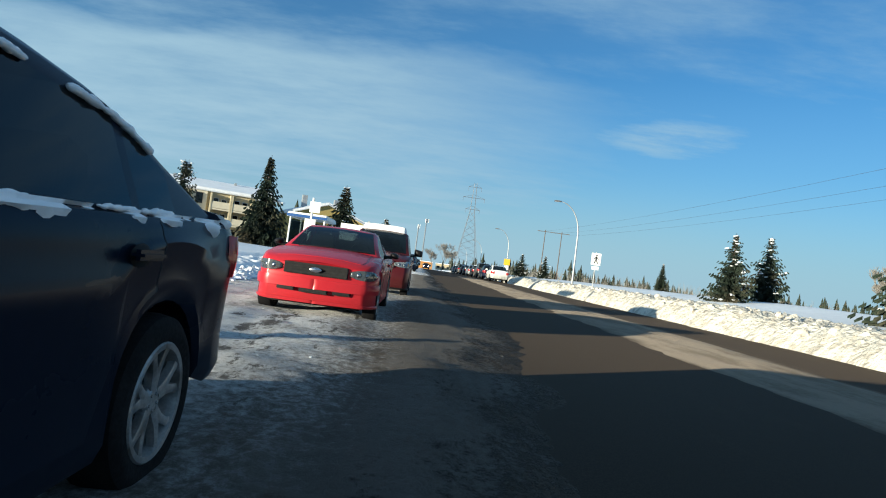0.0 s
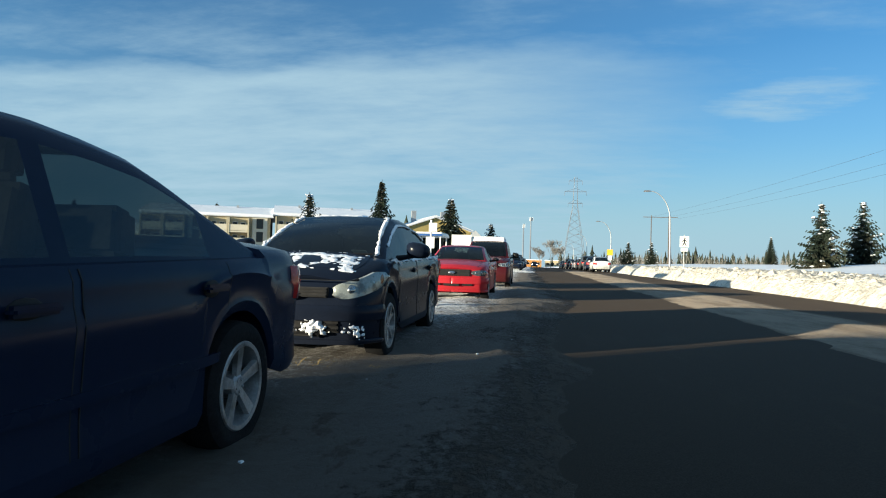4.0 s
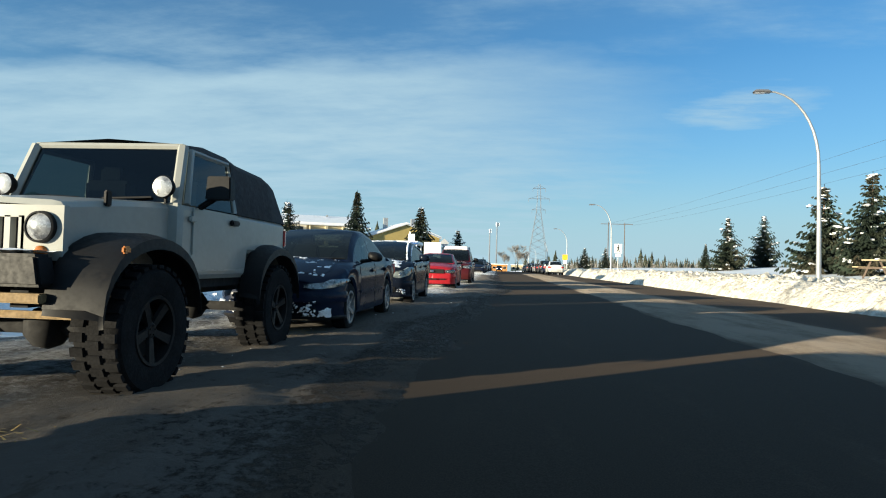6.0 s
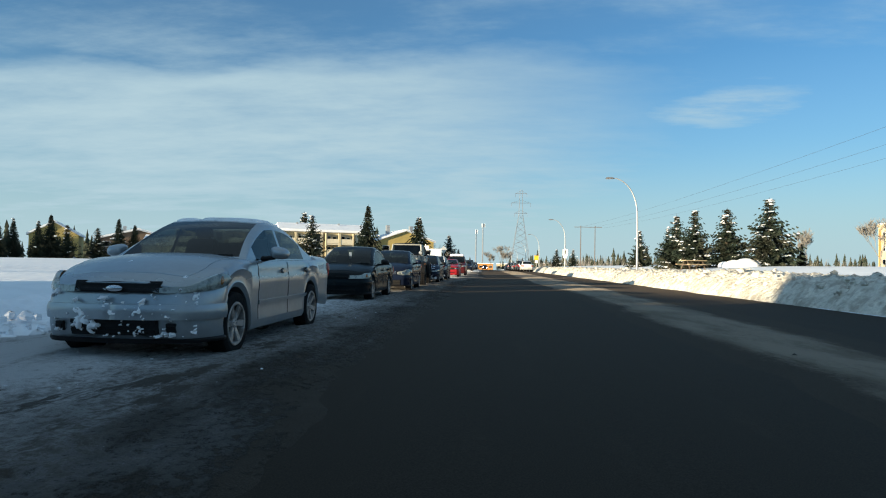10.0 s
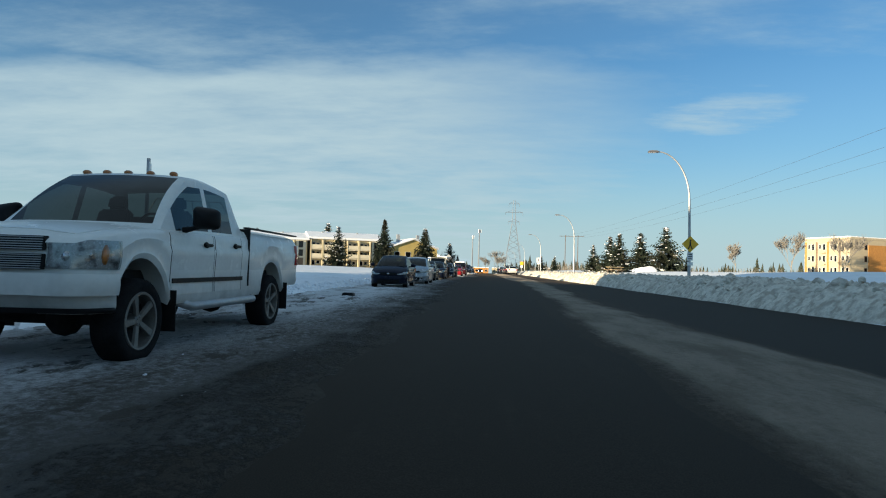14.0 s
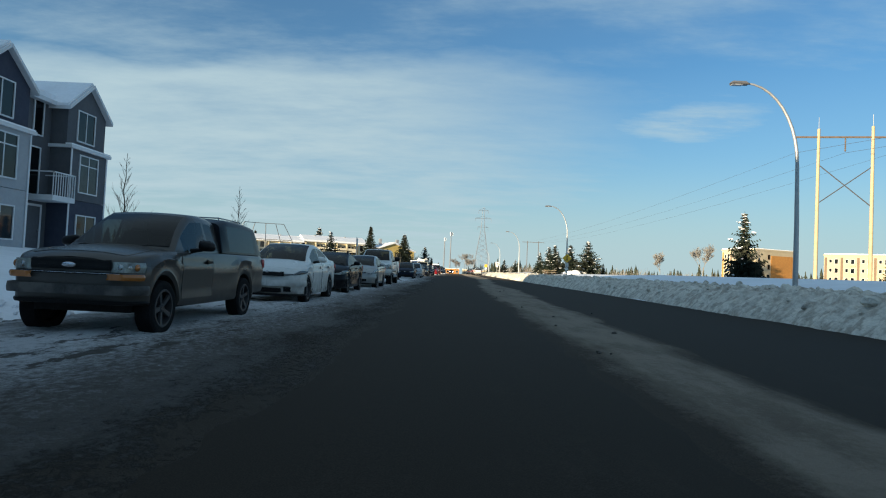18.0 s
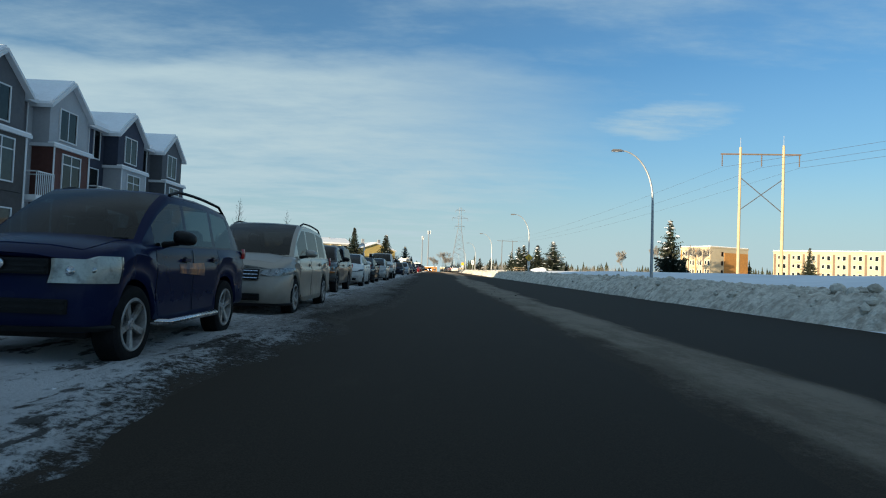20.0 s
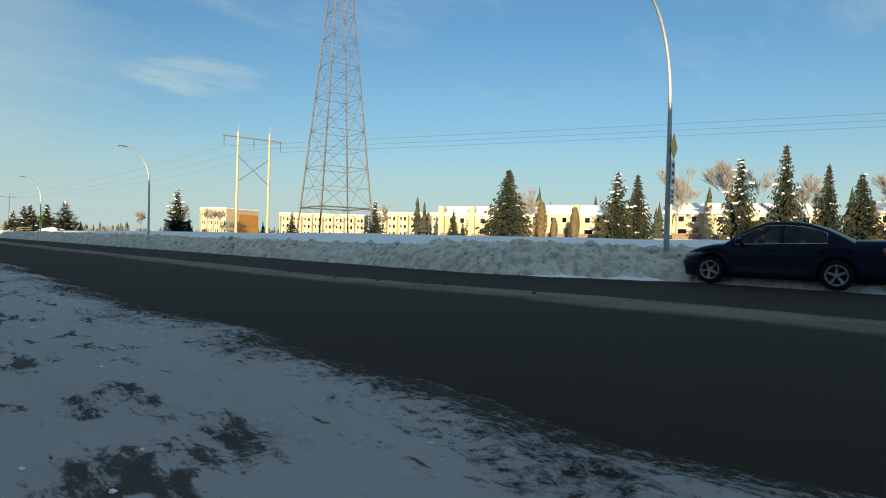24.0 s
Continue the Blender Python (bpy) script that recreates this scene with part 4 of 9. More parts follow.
def snow_patch(root, pts, seed, cut, size=3.0, lift=0.03, label="crusted snow"):
    """Wind-torn snow on a surface given as a grid of points."""
    m = Mesh()
    rows = []
    amount = []
    for r in pts:
        row, am = [], []
        for x, y, z in r:
            n = 0.5 + 0.45 * noise.noise(Vector((x * size, y * size, seed))) + 0.30 * noise.noise(Vector((x * size * 4, y * size * 3, seed + 3))) + 0.16 * noise.noise(Vector((x * size * 10, y * size * 9, seed + 6)))
            row.append((x, y, z + 0.002 + min(max((n - cut) * lift * 5, -0.012), lift)))
            am.append(n)
        rows.append(row), amount.append(am)
    for i, row in enumerate(rows):                      # the sheet's rim is let down to the surface
        for j, (x, y, z) in enumerate(row):
            if i in (0, len(rows) - 1) or j in (0, len(row) - 1):
                row[j] = (x, y, pts[i][j][2] - 0.035)
    m.grid(rows, lambda i, j: max(amount[i][j], amount[i + 1][j], amount[i][j + 1], amount[i + 1][j + 1]) < cut)
    if m.f:
        tagged(part("snow_patch", m, SNOW, root, label, smooth=70), kind="stuff")


def snow_ridge(root, line, seed, size, fill):
    """A broken ridge of crusted snow caught along an edge; each unbroken run is a piece of its own."""
    line = [Vector(p) for p in line]
    fine = []
    for a, b in zip(line, line[1:]):
        fine += [a.lerp(b, k / 5) for k in range(5)]
    run = []
    for k, p in enumerate(fine + [None]):
        n = -1.0 if p is None else 0.42 * noise.noise(Vector((k * 0.045, seed * 3.1, 0.2))) + 0.30 * noise.noise(Vector((k * 0.19, seed * 1.7, 1.2))) + fill - 0.45
        if n > 0:
            wob = Vector((noise.noise(Vector((k * 0.3, seed, 5))), noise.noise(Vector((k * 0.3, seed, 7))), 0.5 * noise.noise(Vector((k * 0.3, seed, 9))))) * size * 0.35
            run.append((p + wob, size * min(0.25 + 1.6 * n, 1.0) * (0.8 + 0.35 * noise.noise(Vector((k * 0.7, seed, 3))))))
        else:
            if len(run) > 4:
                m = Mesh().tube([q for q, _ in run], [0.002] + [w for _, w in run[1:-1]] + [0.002], 7)
                part("window_snow", m, SNOW, root, "snow crusted along the window edge", smooth=70)
            run = []


def bumper_crust(root, B, seed, cut, z0, z1):
    """Snow thrown up and frozen to the bumper in torn, uneven clots."""
    w0 = B.width(B.nose)
    plan = []
    for k in range(181):
        x = -1 + 2 * k / 180
        ax = abs(x) * (w0 + 0.13)
        s = B.nose if ax < w0 else B.nose + NOSE * (1 - math.sqrt(max(1 - ((ax - w0) / max(B.hw - w0, 0.02)) ** 2, 0))) if ax < B.hw else B.nose + 0.3
        plan.append((math.copysign(ax, x), s))
    m, amount, rows = Mesh(), [], []
    nz = 44
    for q in range(nz + 1):
        z = z0 + (z1 - z0) * q / nz
        row, am = [], []
        for x, s in plan:
            n = 0.5 + 0.50 * noise.noise(Vector((x * 5.0, z * 6.5, seed))) + 0.34 * noise.noise(Vector((x * 17, z * 17, seed + 3))) + 0.30 * noise.noise(Vector((x * 42, z * 42, seed + 5)))
            n -= 0.35 * abs(q / nz - 0.35)
            t = min(max(n - cut, 0) * 2.4, 1.0)
            row.append((x, s - min(max((n - cut) * 0.22, -0.03), 0.034) * (1 if abs(x) < w0 else 0.8), z - 0.015 * t))
            am.append(n)
        rows.append(row), amount.append(am)
    m.grid(rows, lambda a, b: max(amount[a][b], amount[a + 1][b], amount[a][b + 1], amount[a + 1][b + 1]) < cut)
    if m.f:
        part("bumper_snow", m, SNOW, root, "clots of snow frozen to the bumper", smooth=60)


def side_crust(root, B, seed, cut, s0, s1):
    """A torn ledge of snow along the bottom edge of the side windows."""
    for sx in (1, -1):
        m, rows, amount = Mesh(), [], []
        for i in range(121):
            s = s0 + (s1 - s0) * i / 120
            row, am = [], []
            for k in range(11):
                z = B.shoulder(s) + 0.02 - 0.12 * k / 10
                n = 0.62 - 0.055 * k + 0.35 * noise.noise(Vector((s * 3.2, z * 3, seed + sx))) + 0.26 * noise.noise(Vector((s * 13, z * 12, seed + 2)))
                row.append((sx * (B.side_x(s, z) + 0.006 + min(max((n - cut) * 0.18, -0.022), 0.024)), s, z))
                am.append(n)
            rows.append(row), amount.append(am)
        m.grid(rows, lambda a, b: max(amount[a][b], amount[a + 1][b], amount[a][b + 1], amount[a + 1][b + 1]) < cut)
        if m.f:
            part("belt_snow", m, SNOW, root, "snow crusted below the side windows", smooth=70)


def bow_nose(root, B, bow, rake):
    """Rounds the whole front end in plan and leans it back, with everything that is mounted on it."""
    done = set()
    for ob in root.children_recursive:
        base_name = ob.name.split(".")[0]
        if ob.type != "MESH" or base_name in ("wheel", "rim", "seat", "steering_wheel", "mirror_glass", "underbody") or ob.data.name in done:
            continue
        done.add(ob.data.name)
        flat = base_name == "badge"
        for v in ob.data.vertices:
            y = v.co.y
            if flat or y > B.nose + 0.95:
                continue
            f = smoothstep(B.nose + 0.95, B.nose, y)
            z = v.co.z
            lean = rake * max(z - B.S.get("lip_z", 0.52), 0) + 0.35 * max(B.S["sill"] + 0.14 - z, 0)
            v.co.y = y + f * (bow * (v.co.x / B.hw) ** 2 + lean)
        if flat:
            ob.matrix_basis = Matrix.Translation((0, rake * max(ob.matrix_basis.translation.z - B.S.get("lip_z", 0.52), 0), 0)) @ ob.matrix_basis


CAR_SIZE, CAR_WIDTH = 0.91, 0.94


def mirror_shell(c, sx, w, h, power):
    """A rounded mirror housing: blunt towards the nose, cut flat behind, lower at its outer end."""
    rows = []
    for k in range(9):
        t = k / 8
        q = (1 - (1 - t) ** 2.6) ** 0.5 * (1.0 if t < 0.8 else 1.0 - 0.35 * (t - 0.8))
        ring = []
        for a in range(25):
            th = 2 * math.pi * a / 24
            u = math.copysign(abs(math.cos(th)) ** (2 / power), math.cos(th))
            v = math.copysign(abs(math.sin(th)) ** (2 / power), math.sin(th))
            ring.append((c.x + sx * w / 2 * q * u, c.y - 0.095 + 0.165 * t, c.z + h / 2 * q * v * (1 - 0.10 * u) - 0.012 * q * u))
        rows.append(ring)
    m = Mesh().grid(rows)
    m.face(*rows[0][:-1]).face(*reversed(rows[-1][:-1]))
    return m


def car(S, label, place, category="car", group="cars parked along the kerb"):
    """A road car, nose towards -y, on the ground at the middle of its wheelbase."""
    S["W"] *= CAR_WIDTH
    root = thing(S.get("kind", "car"), label, category, place, group)
    B = Body(S)
    wb, hw, r = S["wb"], S["W"] / 2, S["r"]
    paint = S["paint"]
    part("body", B.mesh(), paint, root, smooth=38)
    hood_m = Mesh()
    hood_rows = []
    for st_ in B.stations():
        if B.nose + 0.09 < st_ < B.c0 - 0.005:
            sec = B.section(st_)[11:]
            hood_rows.append([(-x, st_, z + 0.006) for x, z in sec] + [(x, st_, z + 0.006) for x, z in reversed(sec[:-1])])
    hood_m.grid(hood_rows)
    ring_h = hood_rows[0] + [r_[-1] for r_ in hood_rows[1:]] + list(reversed(hood_rows[-1]))[1:] + [r_[0] for r_ in reversed(hood_rows[1:-1])]
    for p, q in zip(ring_h, ring_h[1:] + ring_h[:1]):
        hood_m.face(p, q, (q[0], q[1], q[2] - 0.02), (p[0], p[1], p[2] - 0.02))
    part("hood", hood_m, paint, root, smooth=38)
    add_wheels(root, S)
    # dark inner wells and underside
    part("underbody", Mesh().span(-hw + 0.05, hw - 0.05, -wb / 2 + B.arch + 0.03, wb / 2 - B.arch - 0.03, S["sill"] + 0.035, S["sill"] + 0.3).span(-hw + 0.24, hw - 0.24, B.nose + 0.3, B.tail - 0.3, S["sill"] - 0.04, S["sill"] + 0.35), DARK, root)
    if S.get("flare"):
        for y in (-wb / 2, wb / 2):
            for sx in (1, -1):
                pts = [(sx * (B.side_x(y + (B.arch + 0.02) * math.cos(a), r + 0.15) - 0.005), y + (B.arch + 0.025) * math.cos(a), r + S.get("arch_up", 0) + (B.arch + 0.025) * math.sin(a)) for a in [math.pi * k / 16 for k in range(17)]]
                part("arch_flare", Mesh().tube(pts, 0.028, 6), S["flare"], root, smooth=60)
    belt = B.belt
    c0, c1, c2, c3 = B.c0, B.c1, B.c2, B.c3
    wins = [(a - wb / 2, b - wb / 2) for a, b in S["windows"]]
    gs = S.get("glass", CAR_GLASS)
    gt, ring = cabin(root, B, c0, c1, c2, c3, S["roof"], belt, wins, S.get("roof_paint", paint), gs, lean=S.get("lean", 0.78), trim=S.get("trim"), inset=S.get("inset", 0.085))
    seats(root, B, c0, c1, min(c2, c3 - 0.3), belt, S["roof"])
    # doors with handles
    for sx in (1, -1):
        for k, (a, b) in enumerate(S["doors"]):
            a, b = a - wb / 2, b - wb / 2

            def lo(s):
                z = S["sill"] + 0.10
                for c in (-wb / 2, wb / 2):
                    d = abs(s - c)
                    if d < B.arch + 0.07:
                        z = max(z, r + S.get("arch_up", 0) + math.sqrt((B.arch + 0.07) ** 2 - d * d))
                return z
            d = part("front_door" if k == 0 else "rear_door", B.patch(sx, a, b, lo, lambda s: B.shoulder(s) - 0.012), paint, root, smooth=50)
            for e in (a - 0.007, b):
                part("seam", B.patch(sx, e, e + 0.006, lo, lambda s: B.shoulder(s) - 0.012, 0.0034, 1, 16), DARK, d)
            hy, hz = b - 0.18, belt(b) - 0.14
            hx = sx * (B.side_x(hy, hz) + 0.028)
            part("door_handle", Mesh().box((hx, hy, hz), (0.042, 0.20, 0.036)), S.get("handle", paint), d, "", bevel=0.013)
            # flattened dark ball: the shade behind the grip, put in as colour
            part("handle_recess", Mesh().ball((hx - sx * 0.026, hy - 0.01, hz - 0.004), 1.0, 12, 6, (0.010, 0.075, 0.042)), DARK, d, smooth=80)
    if S.get("rub"):
        for sx in (1, -1):
            a, b = S["doors"][0][0] - wb / 2, S["doors"][-1][1] - wb / 2
            part("side_moulding", B.patch(sx, a, b, lambda s: 0.50, lambda s: 0.545, 0.016, 10, 2), S["rub"], root, smooth=60)
    # lamps
    hl = S["lamp"]                                      # x_in, back, lo, hi, taper
    for sx in (1, -1):
        h = part("headlight", B.corner(sx, -1, *hl, off=0.002, oval=S.get("oval", True)), S.get("lens", LENS), root, "clear headlight", smooth=60)
        lamp_rows = B.last
        part("lens_cover", B.corner(sx, -1, *hl, off=0.020, oval=S.get("oval", True)), COVER, h, smooth=60)
        for q in (5, 10):
            p0, p1 = lamp_rows[q][0], lamp_rows[q][-1]
            rad = max(min((p1[2] - p0[2]) * 0.34, 0.05), 0.015)
            part("reflector", Mesh().ball((p0[0] - sx * rad * 0.45, p0[1] + rad * 0.35, (p0[2] + p1[2]) / 2), rad, 12, 8, (0.8, 0.8, 1.0)), CHROME, h, smooth=80)
        if S.get("amber", True):
            p0, p1 = lamp_rows[14][0], lamp_rows[14][-1]
            part("turn_signal", Mesh().ball((p0[0] - sx * 0.008, p0[1] - 0.01, (p0[2] + p1[2]) / 2), 1.0, 12, 8, (0.024, 0.05, max((p1[2] - p0[2]) * 0.36, 0.012))), AMBER, h, "amber signal", smooth=80)
        tl = S.get("tail", (hw * 0.62, 0.32, belt(c3) - 0.28, belt(c3) - 0.06, 0.02))
        part("tail_light", B.corner(sx, 1, *tl), RED_LENS, root, "red tail light", smooth=60)
        my = c0 + S.get("mirror_at", 0.42)
        mx = B.width(my) - 0.02
        mw, mh = S.get("mirror", (0.23, 0.15))
        mc = Vector((sx * (mx + mw / 2 + 0.05), my, belt(my) + mh * 0.62))
        mr = part("wing_mirror", mirror_shell(mc, sx, mw, mh, 5.0 if mh > 0.185 else 2.8), S.get("mirror_mat", paint), root, smooth=50)
        part("mirror_glass", Mesh().lathe([(0.0, 0.001), (0.0, 0.9), (-0.2, 1.0)], "y", (0, 0, 0), 18), DARK_LENS, mr, "mirror glass").matrix_local = Matrix.Translation(mc + Vector((0, 0.062, 0))) @ Matrix.Diagonal((mw * 0.44, 0.05, mh * 0.42, 1))
        part("mirror_arm", Mesh().tube([(sx * (mx - 0.05), my + 0.02, belt(my) + 0.015), (sx * (mx + 0.03), my + 0.01, belt(my) + 0.03), (mc.x - sx * mw * 0.2, my, mc.z - mh * 0.36)], [0.035, 0.028, 0.024], 8), BLACK, mr, smooth=60)
    # nose: grilles, intake, fog lamps
    y = B.nose
    for x0, x1, z0, z1, bars, mat in S["grilles"]:
        x0, x1 = max(x0, 0.015 - B.width(y)), min(x1, B.width(y) - 0.015)
        g = part("grille", Mesh().span(x0, x1, y - 0.006, y + 0.05, z0, z1), DARK, root, bevel=0.006)
        for q in range(bars):
            z = z0 + (z1 - z0) * (q + 0.5) / bars
            part("grille_bar", Mesh().span(x0 + 0.01, x1 - 0.01, y - 0.016, y, z - (z1 - z0) / bars * (0.13 if mat is CHROME else 0.2), z + (z1 - z0) / bars * (0.13 if mat is CHROME else 0.2)), mat, g, bevel=0.003)
    for x, z, rad in S.get("fogs", ()):
        for sx in (1, -1):
            yy = y - 0.006 if x < B.width(y) else y + 0.10
            fo = part("fog_lamp", Mesh().lathe([(0.03, rad * 1.35), (-0.008, rad * 1.3), (-0.004, rad), (0.012, rad * 0.9)], "y", (sx * x, yy, z), 18), BLACK, root, smooth=50)
            part("fog_lens", Mesh().lathe([(0.012, 0.001), (0.0, rad * 0.5), (0.012, rad * 0.95)], "y", (sx * x, yy, z), 16), LENS, fo, smooth=60)
    for x, z, w, h in S.get("badges", ()):
        part("badge", Mesh().lathe([(-0.022, 0.001), (-0.02, 0.7), (-0.012, 1.0), (0.0, 1.0)], "y", (0, 0, 0), 20), CHROME, root, "plain bright oval badge", smooth=50).matrix_local = Matrix.Translation((x, y, z)) @ Matrix.Diagonal((w / 2, 1, h / 2, 1))
    if S["kind"] in ("sedan", "coupe"):
        bz = S.get("bumper_z", (0.43, 0.57))
        for sx in (1, -1):
            part("bumper", B.corner(sx, -1, 0.0, max(S["fo"] - B.arch - 0.03, 0.2), bz[0], bz[1], 0.0, 0.022, nz=6), paint, root, smooth=70)
    part("bumper_lip", B.corner(1, -1, 0.0, max(S["fo"] - B.arch - 0.05, 0.18), S.get("chin", S["sill"]) + 0.005, S.get("chin", S["sill"]) + 0.05, 0.0, 0.012), S.get("lip_mat", BLACK), root, smooth=60)
    part("bumper_lip", B.corner(-1, -1, 0.0, max(S["fo"] - B.arch - 0.05, 0.18), S.get("chin", S["sill"]) + 0.005, S.get("chin", S["sill"]) + 0.05, 0.0, 0.012), S.get("lip_mat", BLACK), root, smooth=60)
    # wipers
    for x0, x1 in ((-0.55, 0.02), (0.05, 0.62)):
        part("wiper", Mesh().tube([(x0, c0 + 0.03 - 0.10 * (1 - (x0 / hw) ** 2), belt(c0) + 0.045), ((x0 + x1) / 2, c0 + 0.05 - 0.1, belt(c0) + 0.06), (x1, c0 + 0.06 - 0.10 * (1 - (x1 / hw) ** 2), belt(c0) + 0.065)], 0.009, 5), BLACK, root)
    for k in S.get("rails", ()):
        for sx in (1, -1):
            pts = []
            for q in range(9):
                s = c1 + 0.12 + (c2 + 0.1 - c1 - 0.12) * q / 8
                p = ring(s)[3 if sx < 0 else 11]
                pts.append((p[0] * 0.95, s, gt(s) + (0.05 if 0 < q < 8 else 0.0)))
            part("roof_rail", Mesh().tube(pts, 0.018, 6), BLACK, root, smooth=60)
    # snow that has stayed on
    rr = random.Random(S.get("seed", 1))
    if S.get("hood_snow"):
        a, b = B.nose + 0.10, c0 - 0.03
        pts = [[(x, a + (b - a) * i / 60, B.top_z(a + (b - a) * i / 60, abs(x))) for x in [-(hw - 0.24) + 2 * (hw - 0.24) * k / 64 for k in range(65)]] for i in range(61)]
        snow_patch(root, [[(x, yy, z + 0.004) for x, yy, z in r_] for r_ in pts], S["seed"], S["hood_snow"], 5.5, 0.007)
    if S.get("roof_snow"):
        pts = []
        for i in range(31):
            s = c1 - 0.02 + (c2 + 0.02 - c1) * i / 30
            q = ring(s)
            xs = [q[4][0] + (q[10][0] - q[4][0]) * k / 30 for k in range(31)]
            pts.append([(x, s, gt(s) + 0.03 * (1 - (x / max(abs(q[4][0]), 0.1)) ** 2 * 0.81)) for x in xs])
        snow_patch(root, pts, S["seed"] + 5, S["roof_snow"], 1.7, S.get("roof_depth", 0.03))
    if S.get("scuttle_snow"):
        snow_ridge(root, [(x * (hw - 0.16), c0 + 0.02 - 0.13 * (1 - x * x), belt(c0) + 0.012) for x in [-1 + k / 20 for k in range(41)]], S["seed"], 0.040, 0.5)
        for sx in (1, -1):
            q_ = 4 if sx < 0 else 10
            snow_ridge(root, [(ring(s)[q_][0] * 0.985, ring(s)[q_][1], ring(s)[q_][2] + 0.004) for s in [c0 + 0.06 + (c1 - c0 - 0.06) * k / 30 for k in range(31)]], S["seed"] + 2 + sx, 0.032, 0.75)
            up = [s for s in [wins[0][0] - 0.1 + (wins[-1][1] - wins[0][0]) * k / 40 for k in range(41)]]
            snow_ridge(root, [(ring(s)[2 if sx < 0 else 12][0] + sx * 0.008, s, ring(s)[2 if sx < 0 else 12][2] + 0.012) for s in up], S["seed"] + 7 + sx, 0.024, 0.72)
            snow_ridge(root, [(sx * (B.width(s) - 0.07), s, belt(s) + 0.006) for s in up], S["seed"] + 12 + sx, 0.024, 0.55)
    if S.get("bumper_snow"):
        bumper_crust(root, B, S["seed"], *S["bumper_snow"])
    if S.get("belt_snow"):
        side_crust(root, B, S["seed"], S["belt_snow"], wins[0][0] - 0.25, B.tail - 0.35)
    bow_nose(root, B, S.get("bow", 0.17), S.get("rake", 0.26))
    return root, B, gt, ring


def sedan(**kw):
    S = dict(wb=2.65, W=1.80, L=4.55, fo=0.90, r=0.325, sill=0.225, chin=0.20, hood=(0.76, 0.96), belt=(0.93, 0.98), deck=1.05, cab=(0.34, 1.16, 2.15, 2.98), roof=(1.44, 1.42),
             windows=((0.62, 1.50), (1.60, 2.46)), doors=((0.52, 1.52), (1.57, 2.50)), lamp=(0.44, 0.42, 0.62, 0.75, 0.05), grilles=((-0.38, 0.38, 0.56, 0.66, 2, BLACK), (-0.46, 0.46, 0.27, 0.40, 2, BLACK)),
             kind="sedan")
    S.update(kw)
    S["L"] -= S["fo"] * 0.16
    S["fo"] *= 0.84
    return S


def at(x_wheel, y_front, S, turn=0.0):
    """Pose from the outer face of the road-side front wheel and the front axle's place."""
    return pose(x_wheel - S["W"] * 0.5 * CAR_WIDTH * CAR_SIZE + 0.02, y_front + S["wb"] / 2 * CAR_SIZE, 0.03, 0, 0, turn) @ Matrix.Scale(CAR_SIZE, 4)


HAZY_LENS = material("hazed_lamp_bucket", (0.40, 0.41, 0.38), 0.3, 0.15, 0.12, 6, coat=0.5, second=(0.13, 0.13, 0.125), second_scale=11, second_amount=0.42)
PALE_LENS = material("pale_lamp_bucket", (0.60, 0.60, 0.56), 0.3, 0.1, 0.12, 6, coat=0.4, second=(0.30, 0.29, 0.26), second_scale=9, second_amount=0.35)
DULL_STEEL = material("dull_steel", (0.17, 0.165, 0.155), 0.5, 0.5, 0.15, 6)
GREY = car_paint("charcoal_paint", (0.008, 0.012, 0.024), 0.07, 0.0)
NAVY_GREY = car_paint("dark_grey_blue_paint", (0.008, 0.014, 0.034), 0.06, 0.0)
NAVY = car_paint("navy_paint", (0.008, 0.012, 0.026), 0.06, 0.0)
GREEN_BLACK = car_paint("black_green_paint", (0.006, 0.010, 0.013), 0.06, 0.0)
SILVER = car_paint("silver_paint", (0.36, 0.39, 0.42), 0.3, 0.5)
LIGHT_SILVER = car_paint("pale_silver_paint", (0.38, 0.39, 0.385), 0.6, 0.4)
BLACKISH = car_paint("black_paint", (0.008, 0.009, 0.012), 0.06, 0.0)
WHITE = car_paint("white_paint", (0.72, 0.725, 0.70), 1.1, 0.0)
TAUPE = car_paint("taupe_paint", (0.085, 0.080, 0.075), 0.5, 0.4)
BEIGE = car_paint("champagne_paint", (0.36, 0.33, 0.29), 0.5, 0.35)
BLUE = car_paint("deep_blue_paint", (0.006, 0.011, 0.044), 0.08, 0.0)
RED = car_paint("red_paint", (0.40, 0.016, 0.026), 0.16, 0.05)
MAROON = car_paint("maroon_paint", (0.10, 0.012, 0.016), 0.25)

S = sedan(wb=2.72, W=1.88, L=4.77, fo=0.93, r=0.345, hood=(0.83, 1.0), belt=(0.98, 1.02), deck=1.07, cab=(0.62, 1.42, 2.05, 2.92), roof=(1.385, 1.36), windows=((0.86, 1.80), (1.90, 2.20)), doors=((0.72, 1.98),),
          paint=RED, rim="five", lamp=(0.50, 0.18, 0.63, 0.77, 0.0), amber=False, lens=DARK_LENS, bow=0.14, rake=0.05, mirror=(0.15, 0.10), mirror_mat=BLACK, lip_mat=RED, nose_w=0.76, lip=0.05,
          grilles=((-0.45, 0.45, 0.62, 0.78, 4, DARK), (-0.20, 0.20, 0.37, 0.44, 1, DARK), (-0.52, -0.27, 0.38, 0.45, 1, DARK), (0.27, 0.52, 0.38, 0.45, 1, DARK)), badges=((0, 0.70, 0.17, 0.07),), chin=0.22, seed=3, kind="coupe")
car(S, "bright red coupe parked on packed snow", at(-1.64, 5.75, S))

